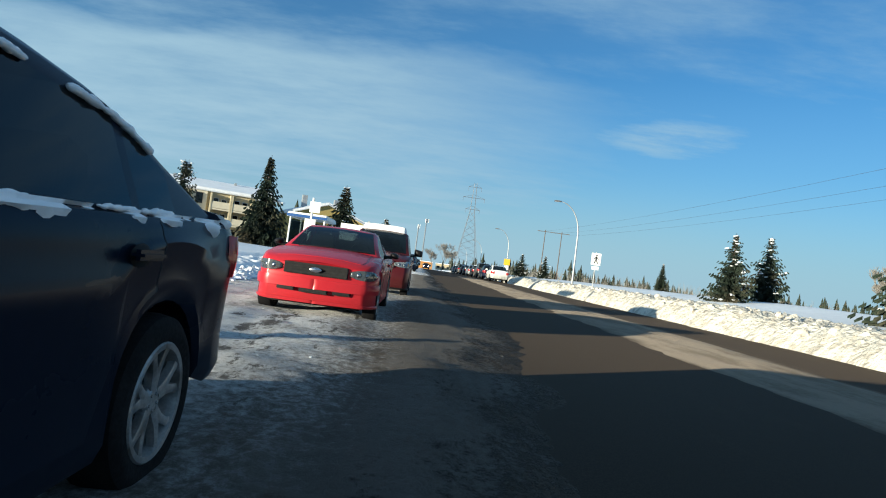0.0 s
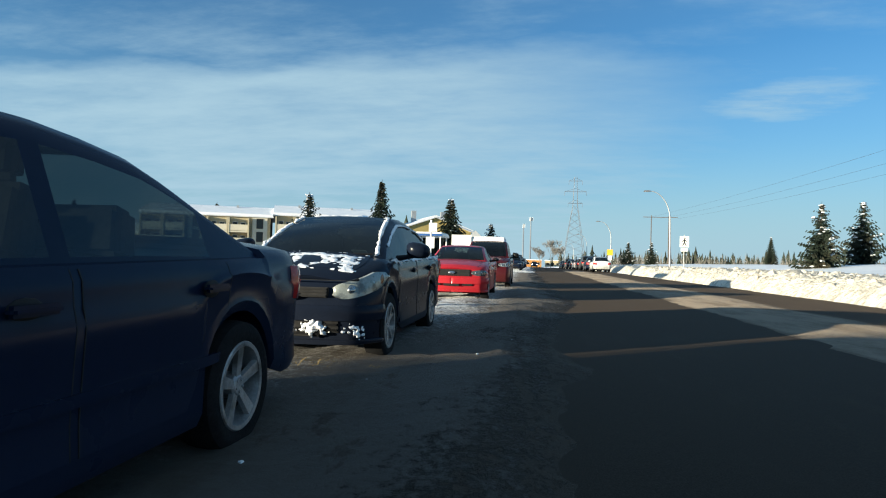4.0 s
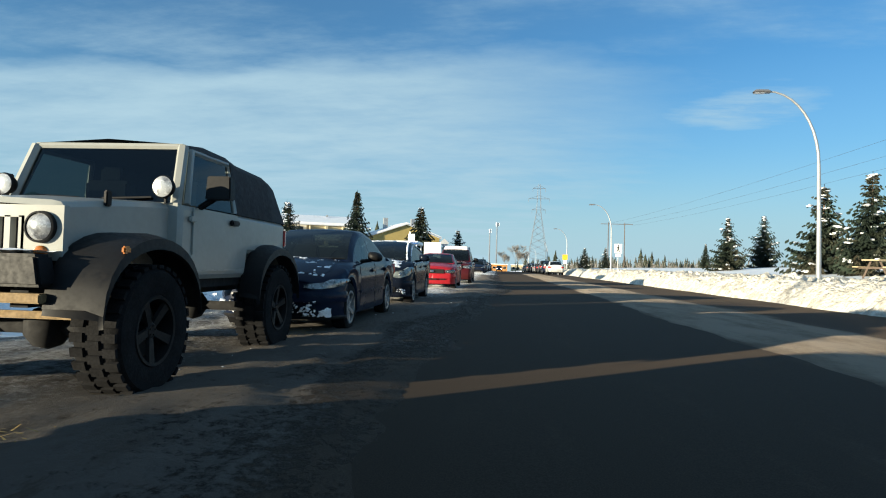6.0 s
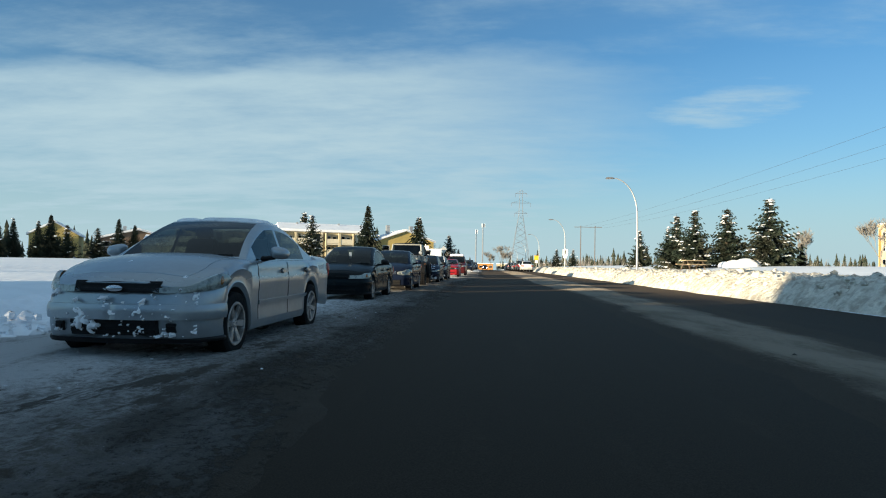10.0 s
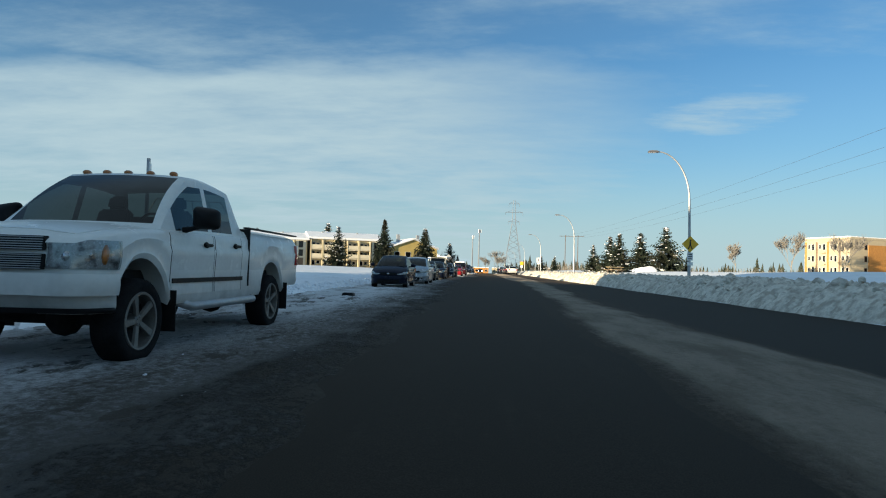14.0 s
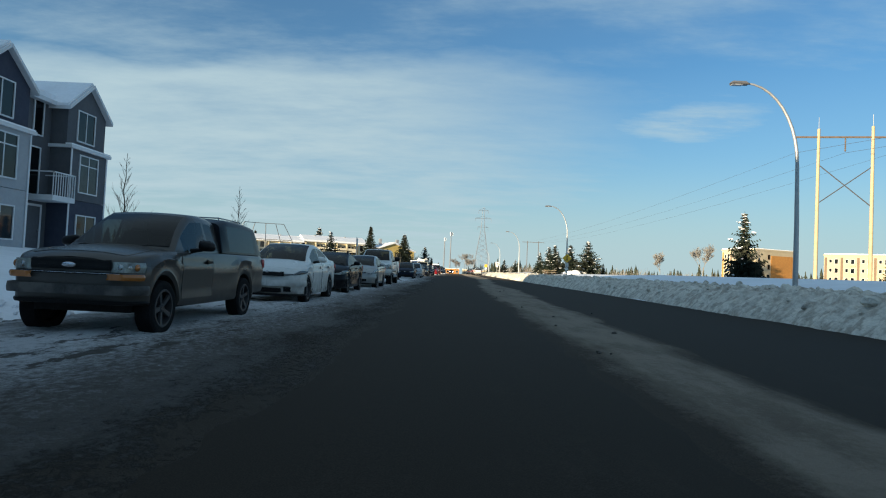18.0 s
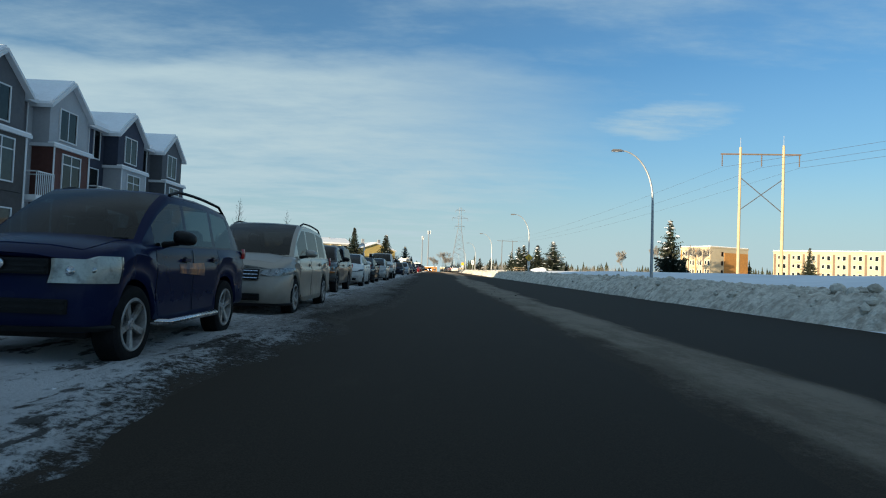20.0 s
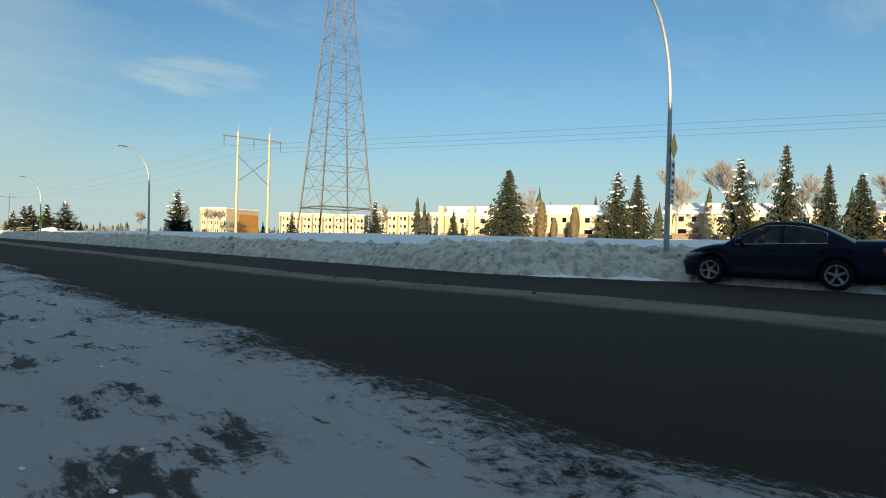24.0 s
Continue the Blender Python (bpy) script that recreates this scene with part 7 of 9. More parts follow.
def cedar(x, y, h):
    rr = random.Random(int(x * 10))
    m = Mesh()
    for _ in range(900):
        z = rr.random() ** 0.8
        r = 0.15 * h * math.sin(math.pi * min(z * 0.85 + 0.14, 1)) ** 0.7 * math.sqrt(rr.uniform(0.4, 1))
        a = rr.uniform(0, 6.28)
        p = Vector((r * math.cos(a), r * math.sin(a), 0.05 * h + z * h * 0.93))
        d = Vector((rr.uniform(-0.3, 0.3) + math.cos(a) * 0.4, rr.uniform(-0.3, 0.3) + math.sin(a) * 0.4, 1)).normalized() * 0.42
        s = Vector((-math.sin(a), math.cos(a), rr.uniform(-0.2, 0.2))) * 0.11
        m.face(p - s, p + s, p + s * 0.4 + d, p - s * 0.4 + d)
    root = thing("cedar_tree", "narrow brownish columnar cedar", "cedar", pose(x, y, land(x, y) - 0.05), "cedars")
    part("trunk", Mesh().rod((0, 0, 0), (0, 0, h * 0.7), 0.10, 0.03), BARK, root)
    me = bpy.data.meshes.new("crown")
    me.from_pydata(m.v, [], m.f)
    part("crown", me, NEEDLES_WARM, root)


cedar(70.5, -60.5, 5.7), cedar(73.6, -64.4, 4.9), cedar(71.8, -61.9, 3.2)


def sapling(x, y, h, seed):
    """A slim young tree: one straight leader with rising side branches and a few twigs."""
    rr = random.Random(seed)
    leader, twigs = Mesh(), Mesh()
    line = [Vector((0.03 * h * noise.noise(Vector((seed, k * 0.5, 0))), 0.03 * h * noise.noise(Vector((seed, k * 0.5, 4))), h * k / 10)) for k in range(11)]
    leader.tube(line, [0.011 * h * (1 - 0.085 * k) for k in range(11)], 7)
    for k in range(30):
        u = 0.30 + 0.66 * k / 30
        p = line[int(u * 10)].lerp(line[min(int(u * 10) + 1, 10)], u * 10 % 1)
        a, L = k * 2.4 + rr.uniform(-0.5, 0.5), h * 0.40 * (1.04 - u) * rr.uniform(0.6, 1.15)
        d = Vector((math.cos(a), math.sin(a), rr.uniform(0.9, 1.6))).normalized()
        q = p + d * L * 0.55
        e = q + (d + Vector((0, 0, 0.35))).normalized() * L * 0.45
        twigs.tube([p, q, e], [0.0042 * h * (1.1 - u), 0.0028 * h * (1.1 - u), 0.002], 4)
        for _ in range(6):
            f = p.lerp(e, rr.uniform(0.3, 0.95))
            twigs.rod(f, f + (d + Vector((rr.uniform(-0.7, 0.7), rr.uniform(-0.7, 0.7), rr.uniform(0, 0.5)))).normalized() * L * rr.uniform(0.15, 0.35), 0.0045, 0.0015, 3)
    root = thing("bare_tree", "slim bare sapling on the snowy boulevard", "tree", pose(x, y, land(x, y) - 0.05), "bare trees")
    part("trunk", leader, BARK, root, smooth=60)
    part("branching", twigs, BARK, root)


sapling(-9.1, -61.6, 3.9, 1)
sapling(-9.2, -70.7, 3.5, 2)
bare_tree(-14.0, 84.5, 5.6, 3, BARE_TWIG, 0.75, 6, "round bare shrub with brown twigs", 0.008, "shrub")
bare_tree(-15.6, 86.0, 5.0, 33, BARE_TWIG, 0.75, 6, "round bare shrub with brown twigs", 0.008, "shrub")
bare_tree(-11.0, 104.0, 7.2, 4, BARE_TWIG, 0.6, 6, "bare leafless tree behind the housing", 0.009)
bare_tree(-7.0, 96.0, 5.6, 5, BARE_TWIG, 0.65, 6, "bare leafless tree behind the housing", 0.009)
for x, y, h, s in ((62, 62, 9, 6), (53, 66, 7, 7), (70, 58, 8, 8), (80, -50, 9, 9), (92, -82, 12, 10), (97, -90, 11, 11), (91, -72, 12, 12), (100, -100, 11, 13), (70, -22, 7, 14), (94, -108, 11, 15), (8.5, 266, 13, 16), (12, 262, 10, 17), (4, 275, 10, 18)):
    bare_tree(x, y, h * 1.25, s, BARE_TWIG, 0.70, 6, "bare leafless tree with fine pale twigs", 0.009, base=land(x, y) - 0.1, least=0.020)

# far woods closing the view
woods_c, woods_t = Mesh(), Mesh()
rnd = random.Random(77)


def far_spruce(x, y, h):
    b = land(x, y) - 0.2
    for k in range(7):
        z0 = b + h * (0.08 + 0.125 * k)
        w = h * 0.20 * (1 - (k / 7.4) ** 1.3) * rnd.uniform(0.75, 1.2)
        n = 7
        ring_ = [(x + w * math.cos(6.28 * q / n + k) * rnd.uniform(0.6, 1.25), y + w * math.sin(6.28 * q / n + k) * rnd.uniform(0.6, 1.25), z0 + rnd.uniform(-0.04, 0.03) * h) for q in range(n)]
        for q in range(n):
            woods_c.face(ring_[q], ring_[(q + 1) % n], (x + rnd.uniform(-0.01, 0.01) * h, y, z0 + h * 0.22))


for k in range(620):
    x = rnd.uniform(22, 290)
    y = rnd.uniform(215, 330) if x < 120 else rnd.uniform(140, 300)
    far_spruce(x, y, rnd.uniform(3.2, 6.6) if k % 9 else rnd.uniform(6.5, 9.0))
for _ in range(60):
    far_spruce(rnd.uniform(120, 220), rnd.uniform(-160, 40), rnd.uniform(9, 15))
for _ in range(110):
    far_spruce(rnd.uniform(-260, -30), rnd.uniform(135, 260), rnd.uniform(7, 12))
for _ in range(40):
    far_spruce(rnd.uniform(-190, -110), rnd.uniform(-20, 120), rnd.uniform(6, 11))
for _ in range(60):
    far_spruce(rnd.choice((-1, 1)) * rnd.uniform(13, 60) + 3, rnd.uniform(300, 620), rnd.uniform(6, 11))
me = bpy.data.meshes.new("far_woods")
me.from_pydata(woods_c.v, [], woods_c.f)
solo("far_woods", me, NEEDLES, "far belt of dark spruces along the horizon", "woods", "stuff")
brush = Mesh()
for _ in range(900):
    x, y = rnd.uniform(25, 240), rnd.uniform(160, 330)
    h = rnd.uniform(2, 5)
    for k in range(4):
        brush.rod((x, y, land(x, y)), (x + rnd.uniform(-1, 1) * h * 0.35, y, land(x, y) + h * rnd.uniform(0.6, 1)), 0.07, 0.02, 3, False)
me = bpy.data.meshes.new("far_brush")
me.from_pydata(brush.v, [], brush.f)
solo("far_brush", me, BARE_TWIG, "far bare brush along the field", "brush", "stuff")


# ---- street furniture ----
LAMP_HEAD = material("lamp_housing", (0.16, 0.16, 0.17), 0.5, 0.4, 0.1, 4)
YELLOW = material("sign_yellow", (0.75, 0.42, 0.02), 0.45, 0, 0.06, 3)
SIGN_WHITE = material("sign_white", (0.78, 0.78, 0.76), 0.45, 0, 0.05, 3)
SIGN_BLACK = material("sign_black", (0.015, 0.015, 0.016), 0.5, 0, 0.05, 3)
HYD_YELLOW = material("hydrant_yellow", (0.62, 0.42, 0.02), 0.45, 0, 0.12, 9)
HYD_BLUE = material("hydrant_blue", (0.015, 0.07, 0.24), 0.45, 0, 0.12, 9)


def street_lamp(x, y, top=7.35, reach=2.0):
    z = land(x, y) - 0.15
    root = thing("street_lamp", "tall galvanised street lamp with a curved arm", "street lamp", pose(x, y, z), "street lamps")
    h = top - z
    pole = [(0, 0, 0), (-0.01, 0, h * 0.35), (-0.04, 0, h * 0.62)]
    arm = []
    for k in range(11):
        a = math.pi / 2 * k / 10
        arm.append((-0.04 - reach * 0.86 * (1 - math.cos(a)), 0, h * 0.62 + h * 0.365 * math.sin(a)))
    part("pole", Mesh().tube(pole, [0.088, 0.072, 0.058], 10), STEEL, root, smooth=60)
    part("arm", Mesh().tube(arm, [0.056 - 0.0025 * k for k in range(11)], 8), STEEL, root, smooth=60)
    part("base_plate", Mesh().lathe([(0.0, 0.17), (0.05, 0.17), (0.06, 0.12), (0.25, 0.11), (0.26, 0.09)], "z", (0, 0, 0.0), 14), STEEL, root, smooth=40)
    hd = part("lamp_head", Mesh().box((-reach * 0.98, 0, h * 0.985), (0.62, 0.24, 0.11), taper=0.75), LAMP_HEAD, root, "", bevel=0.03)
    part("lens", Mesh().box((-reach * 1.02, 0, h * 0.985 - 0.065), (0.36, 0.18, 0.03)), LENS, hd, bevel=0.01)
    return root, z


for y in (45.1, 83.0, 121.0, 160.0, 200.0):
    street_lamp(11.0, y, 7.35 + dip(y))
street_lamp(10.8, 5.9)
lampC, lz = street_lamp(11.3, -30.1, 7.55)
street_lamp(11.25, -68.7, 7.45)
lampE, lez = street_lamp(12.0, -109.3, 7.8)


def walker(root, s, y):
    """The crossing mark, as plain bars."""
    m = Mesh().box((0.02 * s, y, 0.24 * s), (0.09 * s, 0.006, 0.09 * s), Matrix.Rotation(0.785, 3, "Y"))
    for (x0, z0), (x1, z1), w in (((0.0, 0.17), (0.0, -0.04), 0.09), ((0.0, -0.04), (0.12, -0.27), 0.055), ((0.0, -0.04), (-0.12, -0.27), 0.055), ((0.02, 0.14), (0.15, 0.0), 0.04), ((-0.02, 0.14), (-0.13, 0.0), 0.04)):
        d = math.atan2(x1 - x0, z1 - z0)
        m.box(((x0 + x1) / 2 * s, y, (z0 + z1) / 2 * s), (w * s, 0.006, math.hypot(x1 - x0, z1 - z0) * s), Matrix.Rotation(d, 3, "Y"))
    part("mark", m, SIGN_BLACK, root, "plain black crossing mark")


def plate(name, w, h, mat, root, z, y=-0.06, x=0.0, turn=0.0, label=""):
    p = part(name, Mesh().box((0, 0, 0), (w, 0.012, h)), mat, root, label, bevel=0.003)
    p.matrix_local = pose(x, y, z, 0, turn, 0)
    return p


r = thing("crossing_sign", "white pedestrian crossing sign on a steel post", "road sign", pose(9.6, 34.5, land(9.6, 34.5)), "road signs")
part("post", Mesh().rod((0, 0, -0.1), (0, 0, 2.75), 0.03, n=8), STEEL, r)
p = plate("panel", 0.60, 0.75, SIGN_WHITE, r, 2.30)
walker(p, 1.0, -0.012)
plate("lower_panel", 0.45, 0.22, SIGN_WHITE, r, 1.75)
# the sign faces towards -y, the side from which it is read
dia = part("warning_sign", Mesh().box((0, 0, 0), (0.62, 0.012, 0.62)), YELLOW, lampC, "yellow diamond warning sign", bevel=0.004)
dia.matrix_local = pose(0, -0.11, 2.55 - lz, 0, 45, 0)
wk = part("mark", Mesh().box((0.02, -0.012, 0.20), (0.08, 0.006, 0.08), Matrix.Rotation(0.785, 3, "Y")).box((0, -0.012, 0.04), (0.08, 0.006, 0.22)).box((0.06, -0.012, -0.16), (0.05, 0.006, 0.24), Matrix.Rotation(-0.45, 3, "Y")).box((-0.06, -0.012, -0.16), (0.05, 0.006, 0.24), Matrix.Rotation(0.45, 3, "Y")), SIGN_BLACK, dia)
wk.matrix_local = pose(0, 0, 0, 0, -45, 0)
pl = plate("lower_panel", 0.30, 0.42, SIGN_WHITE, lampC, 1.90 - lz, -0.10)
for k in range(3):
    part("bar", Mesh().box((0, -0.01, 0.12 - 0.12 * k), (0.20, 0.004, 0.05)), SIGN_BLACK, pl)
plate("lower_panel", 0.30, 0.18, SIGN_WHITE, lampC, 1.52 - lz, -0.10)
d2 = part("warning_sign", Mesh().box((0, 0, 0), (0.55, 0.012, 0.55)), YELLOW, lampE, "yellow diamond warning sign seen edge-on", bevel=0.004)
d2.matrix_local = pose(0.02, -0.12, 3.75 - lez, 0, 45, 12)
for z, hh in ((3.0, 0.75), (2.35, 0.45)):
    q = part("lower_panel", Mesh().box((0, 0, 0), (0.42, 0.012, hh)), SIGN_WHITE, lampE, "narrow white plate with bars", bevel=0.003)
    q.matrix_local = pose(0.02, -0.11, z - lez, 0, 0, 12)
    for k in range(3):
        part("bar", Mesh().box((0, -0.01, hh * 0.3 - hh * 0.3 * k), (0.26, 0.004, hh * 0.16)), SIGN_BLACK, q)

r = thing("warning_sign_post", "yellow warning sign on a thin post", "road sign", pose(9.6, 73.1, land(9.6, 73.1)), "road signs")
part("post", Mesh().rod((0, 0, -0.1), (0, 0, 2.3), 0.03, n=8), STEEL, r)
plate("panel", 0.75, 0.75, YELLOW, r, 2.2), plate("lower_panel", 0.5, 0.5, SIGN_WHITE, r, 1.5)

r = thing("parking_sign", "parking sign on a grey steel post seen from the side", "road sign", pose(-5.1, -53.5, land(-5.1, -53.5)), "road signs")
part("post", Mesh().rod((0, 0, -0.1), (0, 0, 2.45), 0.028, n=8), STEEL, r)
q = part("panel", Mesh().box((0, 0, 0), (0.30, 0.012, 0.45)), SIGN_WHITE, r, "", bevel=0.003)
q.matrix_local = pose(0.03, 0, 2.15, 0, 0, 114)

r = thing("bus_stop_sign", "bus stop signs on a white post", "road sign", pose(-5.5, 20.8, land(-5.5, 20.8)), "road signs")
part("post", Mesh().rod((0, 0, -0.1), (0, 0, 2.75), 0.045, n=8), SIGN_WHITE, r)
plate("panel", 0.42, 0.55, SIGN_WHITE, r, 1.65, -0.06, -0.02), plate("panel", 0.40, 0.42, SIGN_WHITE, r, 2.4, -0.06, 0.10)

r = thing("bus_shelter", "small glazed bus shelter with a white roof", "bus shelter", pose(-6.3, 25.5, land(-6.3, 25.5), 0, 0, 0))
for x in (-0.75, 0.75):
    for y in (-1.2, 1.2):
        part("post", Mesh().rod((x, y, -0.1), (x, y, 2.1), 0.04, n=6), SIGN_WHITE, r)
part("roof", Mesh().box((0, 0, 2.2), (1.8, 2.9, 0.22), taper=0.94), SIGN_WHITE, r, bevel=0.03)
part("roof_band", Mesh().span(-0.88, 0.88, -1.47, -1.45, 2.10, 2.22), HYD_BLUE, r)
for a in ((-0.75, -1.2, 0.75, -1.2), (-0.75, 1.2, 0.75, 1.2), (-0.75, -1.2, -0.75, 1.2)):
    p = part("pane", Mesh().face((a[0], a[1], 0.25), (a[2], a[3], 0.25), (a[2], a[3], 2.0), (a[0], a[1], 2.0)), CAR_GLASS, r)
    p.visible_shadow = False
part("bench", Mesh().box((-0.4, 0, 0.5), (0.4, 1.6, 0.06)).span(-0.4, -0.34, -0.7, -0.64, -0.1, 0.47).span(-0.4, -0.34, 0.64, 0.7, -0.1, 0.47), POLE_WOOD, r)

r = thing("notice_board", "plain white board on two posts", "sign board", pose(-5.9, 37.7, land(-5.9, 37.7)))
plate("panel", 1.5, 1.5, SIGN_WHITE, r, 2.0, 0)
for x in (-0.6, 0.6):
    part("post", Mesh().rod((x, 0.05, -0.1), (x, 0.05, 2.7), 0.05, n=6), STEEL, r)
r = thing("diamond_sign", "diamond road sign seen from behind", "road sign", pose(-4.9, 38.4, land(-4.9, 38.4)), "road signs")
part("post", Mesh().rod((0, 0, -0.1), (0, 0, 2.9), 0.03, n=6), STEEL, r)
plate("panel", 0.6, 0.6, STEEL, r, 2.75, -0.05, 0, 45)

# hydrant
r = thing("fire_hydrant", "yellow fire hydrant with blue cap half buried in snow", "fire hydrant", pose(-6.3, -0.15, 0.18))
part("barrel", Mesh().lathe([(-0.05, 0.13), (0.0, 0.13), (0.02, 0.10), (0.45, 0.10), (0.47, 0.13), (0.52, 0.13), (0.52, 0.1)], "z", n=20), HYD_YELLOW, r, smooth=40)
part("bonnet", Mesh().lathe([(0.52, 0.125), (0.56, 0.125), (0.62, 0.11), (0.69, 0.07), (0.71, 0.03), (0.77, 0.03), (0.77, 0.001)], "z", n=20), HYD_BLUE, r, "blue bonnet", smooth=40)
for d, c in (((1, 0), 0.06), ((-1, 0), 0.06), ((0, -1), 0.08)):
    part("nozzle_cap", Mesh().rod((d[0] * 0.08, d[1] * 0.08, 0.38), (d[0] * 0.19, d[1] * 0.19, 0.38), c, c * 0.9, 14), HYD_BLUE, r, "blue outlet cap", smooth=40)

# ball-field backstop
r = thing("backstop", "steel mesh baseball backstop in the snow", "backstop", pose(-20.9, -19.2, land(-22, -19)))
pts = [(-2.9, -1.9), (-1.55, -0.55), (0.0, 0.2), (1.5, 0.75), (2.75, 1.2)]
mid, top = 3.0, 4.75
inn = [(x * 0.68 + 0.25, y * 0.6 - 1.0) for x, y in pts]
for (x, y), (u, v) in zip(pts, inn):
    part("post", Mesh().rod((x, y, -0.1), (x, y, mid), 0.045, n=7), PYLON_STEEL, r)
    part("hood_strut", Mesh().rod((x, y, mid), (u, v, top), 0.04, n=7), PYLON_STEEL, r)
for a, b, p_, q_ in zip(pts, pts[1:], inn, inn[1:]):
    part("rail", Mesh().rod((*a, mid), (*b, mid), 0.04, n=7), PYLON_STEEL, r)
    part("rail", Mesh().rod((*p_, top), (*q_, top), 0.035, n=7), PYLON_STEEL, r)
    part("rail", Mesh().rod((*a, 0.12), (*b, 0.12), 0.035, n=7), PYLON_STEEL, r)
    net = Mesh()
    for k in range(1, 14):
        for (e, f_, z0, z1) in ((a, b, 0.1, mid),):
            u = k / 14
            net.rod((e[0] + (f_[0] - e[0]) * u, e[1] + (f_[1] - e[1]) * u, z0), (e[0] + (f_[0] - e[0]) * u, e[1] + (f_[1] - e[1]) * u, z1), 0.003, n=3, caps=False)
    for k in range(1, 24):
        z = mid * k / 24
        net.rod((*a, z), (*b, z), 0.003, n=3, caps=False)
    part("mesh_panel", net, PYLON_STEEL, r, "thin wire mesh")

# picnic table and a snowed-in shrub on the field
r = thing("picnic_table", "wooden picnic table under snow", "picnic table", pose(16.6, 11.8, land(16.6, 11.8), 0, 0, 20))
part("tabletop", Mesh().box((0, 0, 0.74), (2.0, 0.8, 0.06)), POLE_WOOD, r, bevel=0.01)
for y in (-0.7, 0.7):
    part("bench", Mesh().box((0, y, 0.44), (2.0, 0.28, 0.05)), POLE_WOOD, r, bevel=0.01)
for x in (-0.7, 0.7):
    part("trestle", Mesh().rod((x, -0.6, -0.1), (x, -0.2, 0.72), 0.05, n=4).rod((x, 0.6, -0.1), (x, 0.2, 0.72), 0.05, n=4).box((x, 0, 0.4), (0.08, 1.5, 0.08)), BARK, r)
mound = Mesh()
mr_ = random.Random(3)
for x, y, r in ((0, 0, 0.75), (0.8, 0.2, 0.55), (-0.8, 0.1, 0.6), (-1.5, 0.3, 0.42), (1.5, 0.1, 0.4), (0.3, -0.3, 0.5)):
    mound.ball((x, y, 0.05), r, 14, 8, (1.3, 1, 0.8), 0.07, mr_)
r = thing("snow_mound", "lumpy heap of clean snow below the spruces", "snow heap", pose(20.9, 12.4, land(20.9, 12.4)))
part("heap", mound, SNOW, r, smooth=60)

# stakes of a young planting
STAKE = material("stake_paint", (0.10, 0.13, 0.20), 0.7, 0.0, 0.15, 5)
r = thing("tree_stakes", "two blue-grey stakes with a tie rail round a sapling", "tree stakes", pose(-9.4, -90.3, land(-9.4, -90.3)))
for x, y in ((-0.42, 0), (0.42, -0.1)):
    part("stake", Mesh().rod((x, y, -0.1), (x, y, 1.25), 0.028, n=6), STAKE, r)
part("tie", Mesh().rod((-0.42, 0, 0.62), (0.42, -0.1, 0.62), 0.012, n=5), STAKE, r)
part("sapling", Mesh().rod((0, 0, -0.1), (0.03, 0, 1.5), 0.018, 0.008, n=5), BARK, r)
r = thing("buried_box", "dark plastic box sunk in the packed snow", "box", pose(-3.3, -46.4, 0.05))
part("lid", Mesh().box((0, 0, 0.06), (0.34, 0.26, 0.12), taper=0.9), BLACK, r, bevel=0.02)


# ---- power lines ----
r = thing("transmission_tower", "red-brown steel lattice transmission tower", "transmission tower", pose(27.0, -70.0, land(27, -70) - 0.2))


def tower_corner(k, z):
    a = radians(36 + 90 * k)
    half = 3.7 - 2.85 * min(max(z, 0) / 24.5, 1) - 0.3 * max(z - 24.5, 0) / 11
    return Vector((half * math.cos(a), half * math.sin(a), z))


for k in range(4):
    part("leg", Mesh().tube([tower_corner(k, z) for z in (0, 8, 16.5, 24.5, 36)], [0.085, 0.072, 0.06, 0.052, 0.04], 6), RUST_STEEL, r, smooth=60)
zs = [2.6, 6.2, 9.6, 12.7, 15.5, 18.0, 20.3, 22.4, 24.3, 26.0, 27.6, 29.4, 31.2, 33.0, 34.8]
for a, b in zip([0.3] + zs, zs):
    for k in range(4):
        j = (k + 1) % 4
        p0, p1, q0, q1 = tower_corner(k, a), tower_corner(j, a), tower_corner(k, b), tower_corner(j, b)
        part("brace", Mesh().rod(p0, q1, 0.021, n=4), RUST_STEEL, r)
        part("brace", Mesh().rod(p1, q0, 0.021, n=4), RUST_STEEL, r)
        part("strut", Mesh().rod(q0, q1, 0.024 if b > 3 else 0.06, n=4), RUST_STEEL, r)
        if b - a > 2.4:
            m = (p0 + p1 + q0 + q1) / 4
            part("strut", Mesh().rod((p0 + q0) / 2, m, 0.015, n=4), RUST_STEEL, r)
            part("strut", Mesh().rod((p1 + q1) / 2, m, 0.015, n=4), RUST_STEEL, r)
arm_d = Vector((0.9, -0.44, 0))
for z, L in ((26.2, 3.7), (31.5, 3.0)):
    for sg in (1, -1):
        tip = arm_d * (L * sg) + Vector((0, 0, z))
        for k in range(4):
            part("cross_arm", Mesh().rod(tower_corner(k, z + (1.0 if k % 2 else -0.4)), tip, 0.05, n=4), RUST_STEEL, r)
        ins = part("insulator", Mesh().lathe([(0.0 - 0.12 * q, 0.05 if q % 2 else 0.11) for q in range(16)], "z", tip, 10), DARK, r, "dark insulator string")


def wire(a, b, sag, radius=0.018, n=14):
    pts = []
    for k in range(n + 1):
        u = k / n
        p = Vector(a).lerp(Vector(b), u)
        p.z -= sag * 4 * u * (1 - u)
        pts.append(p)
    return Mesh().tube(pts, radius, 4, False)


lines = thing("power_lines", "thin dark power lines across the field", "power lines")

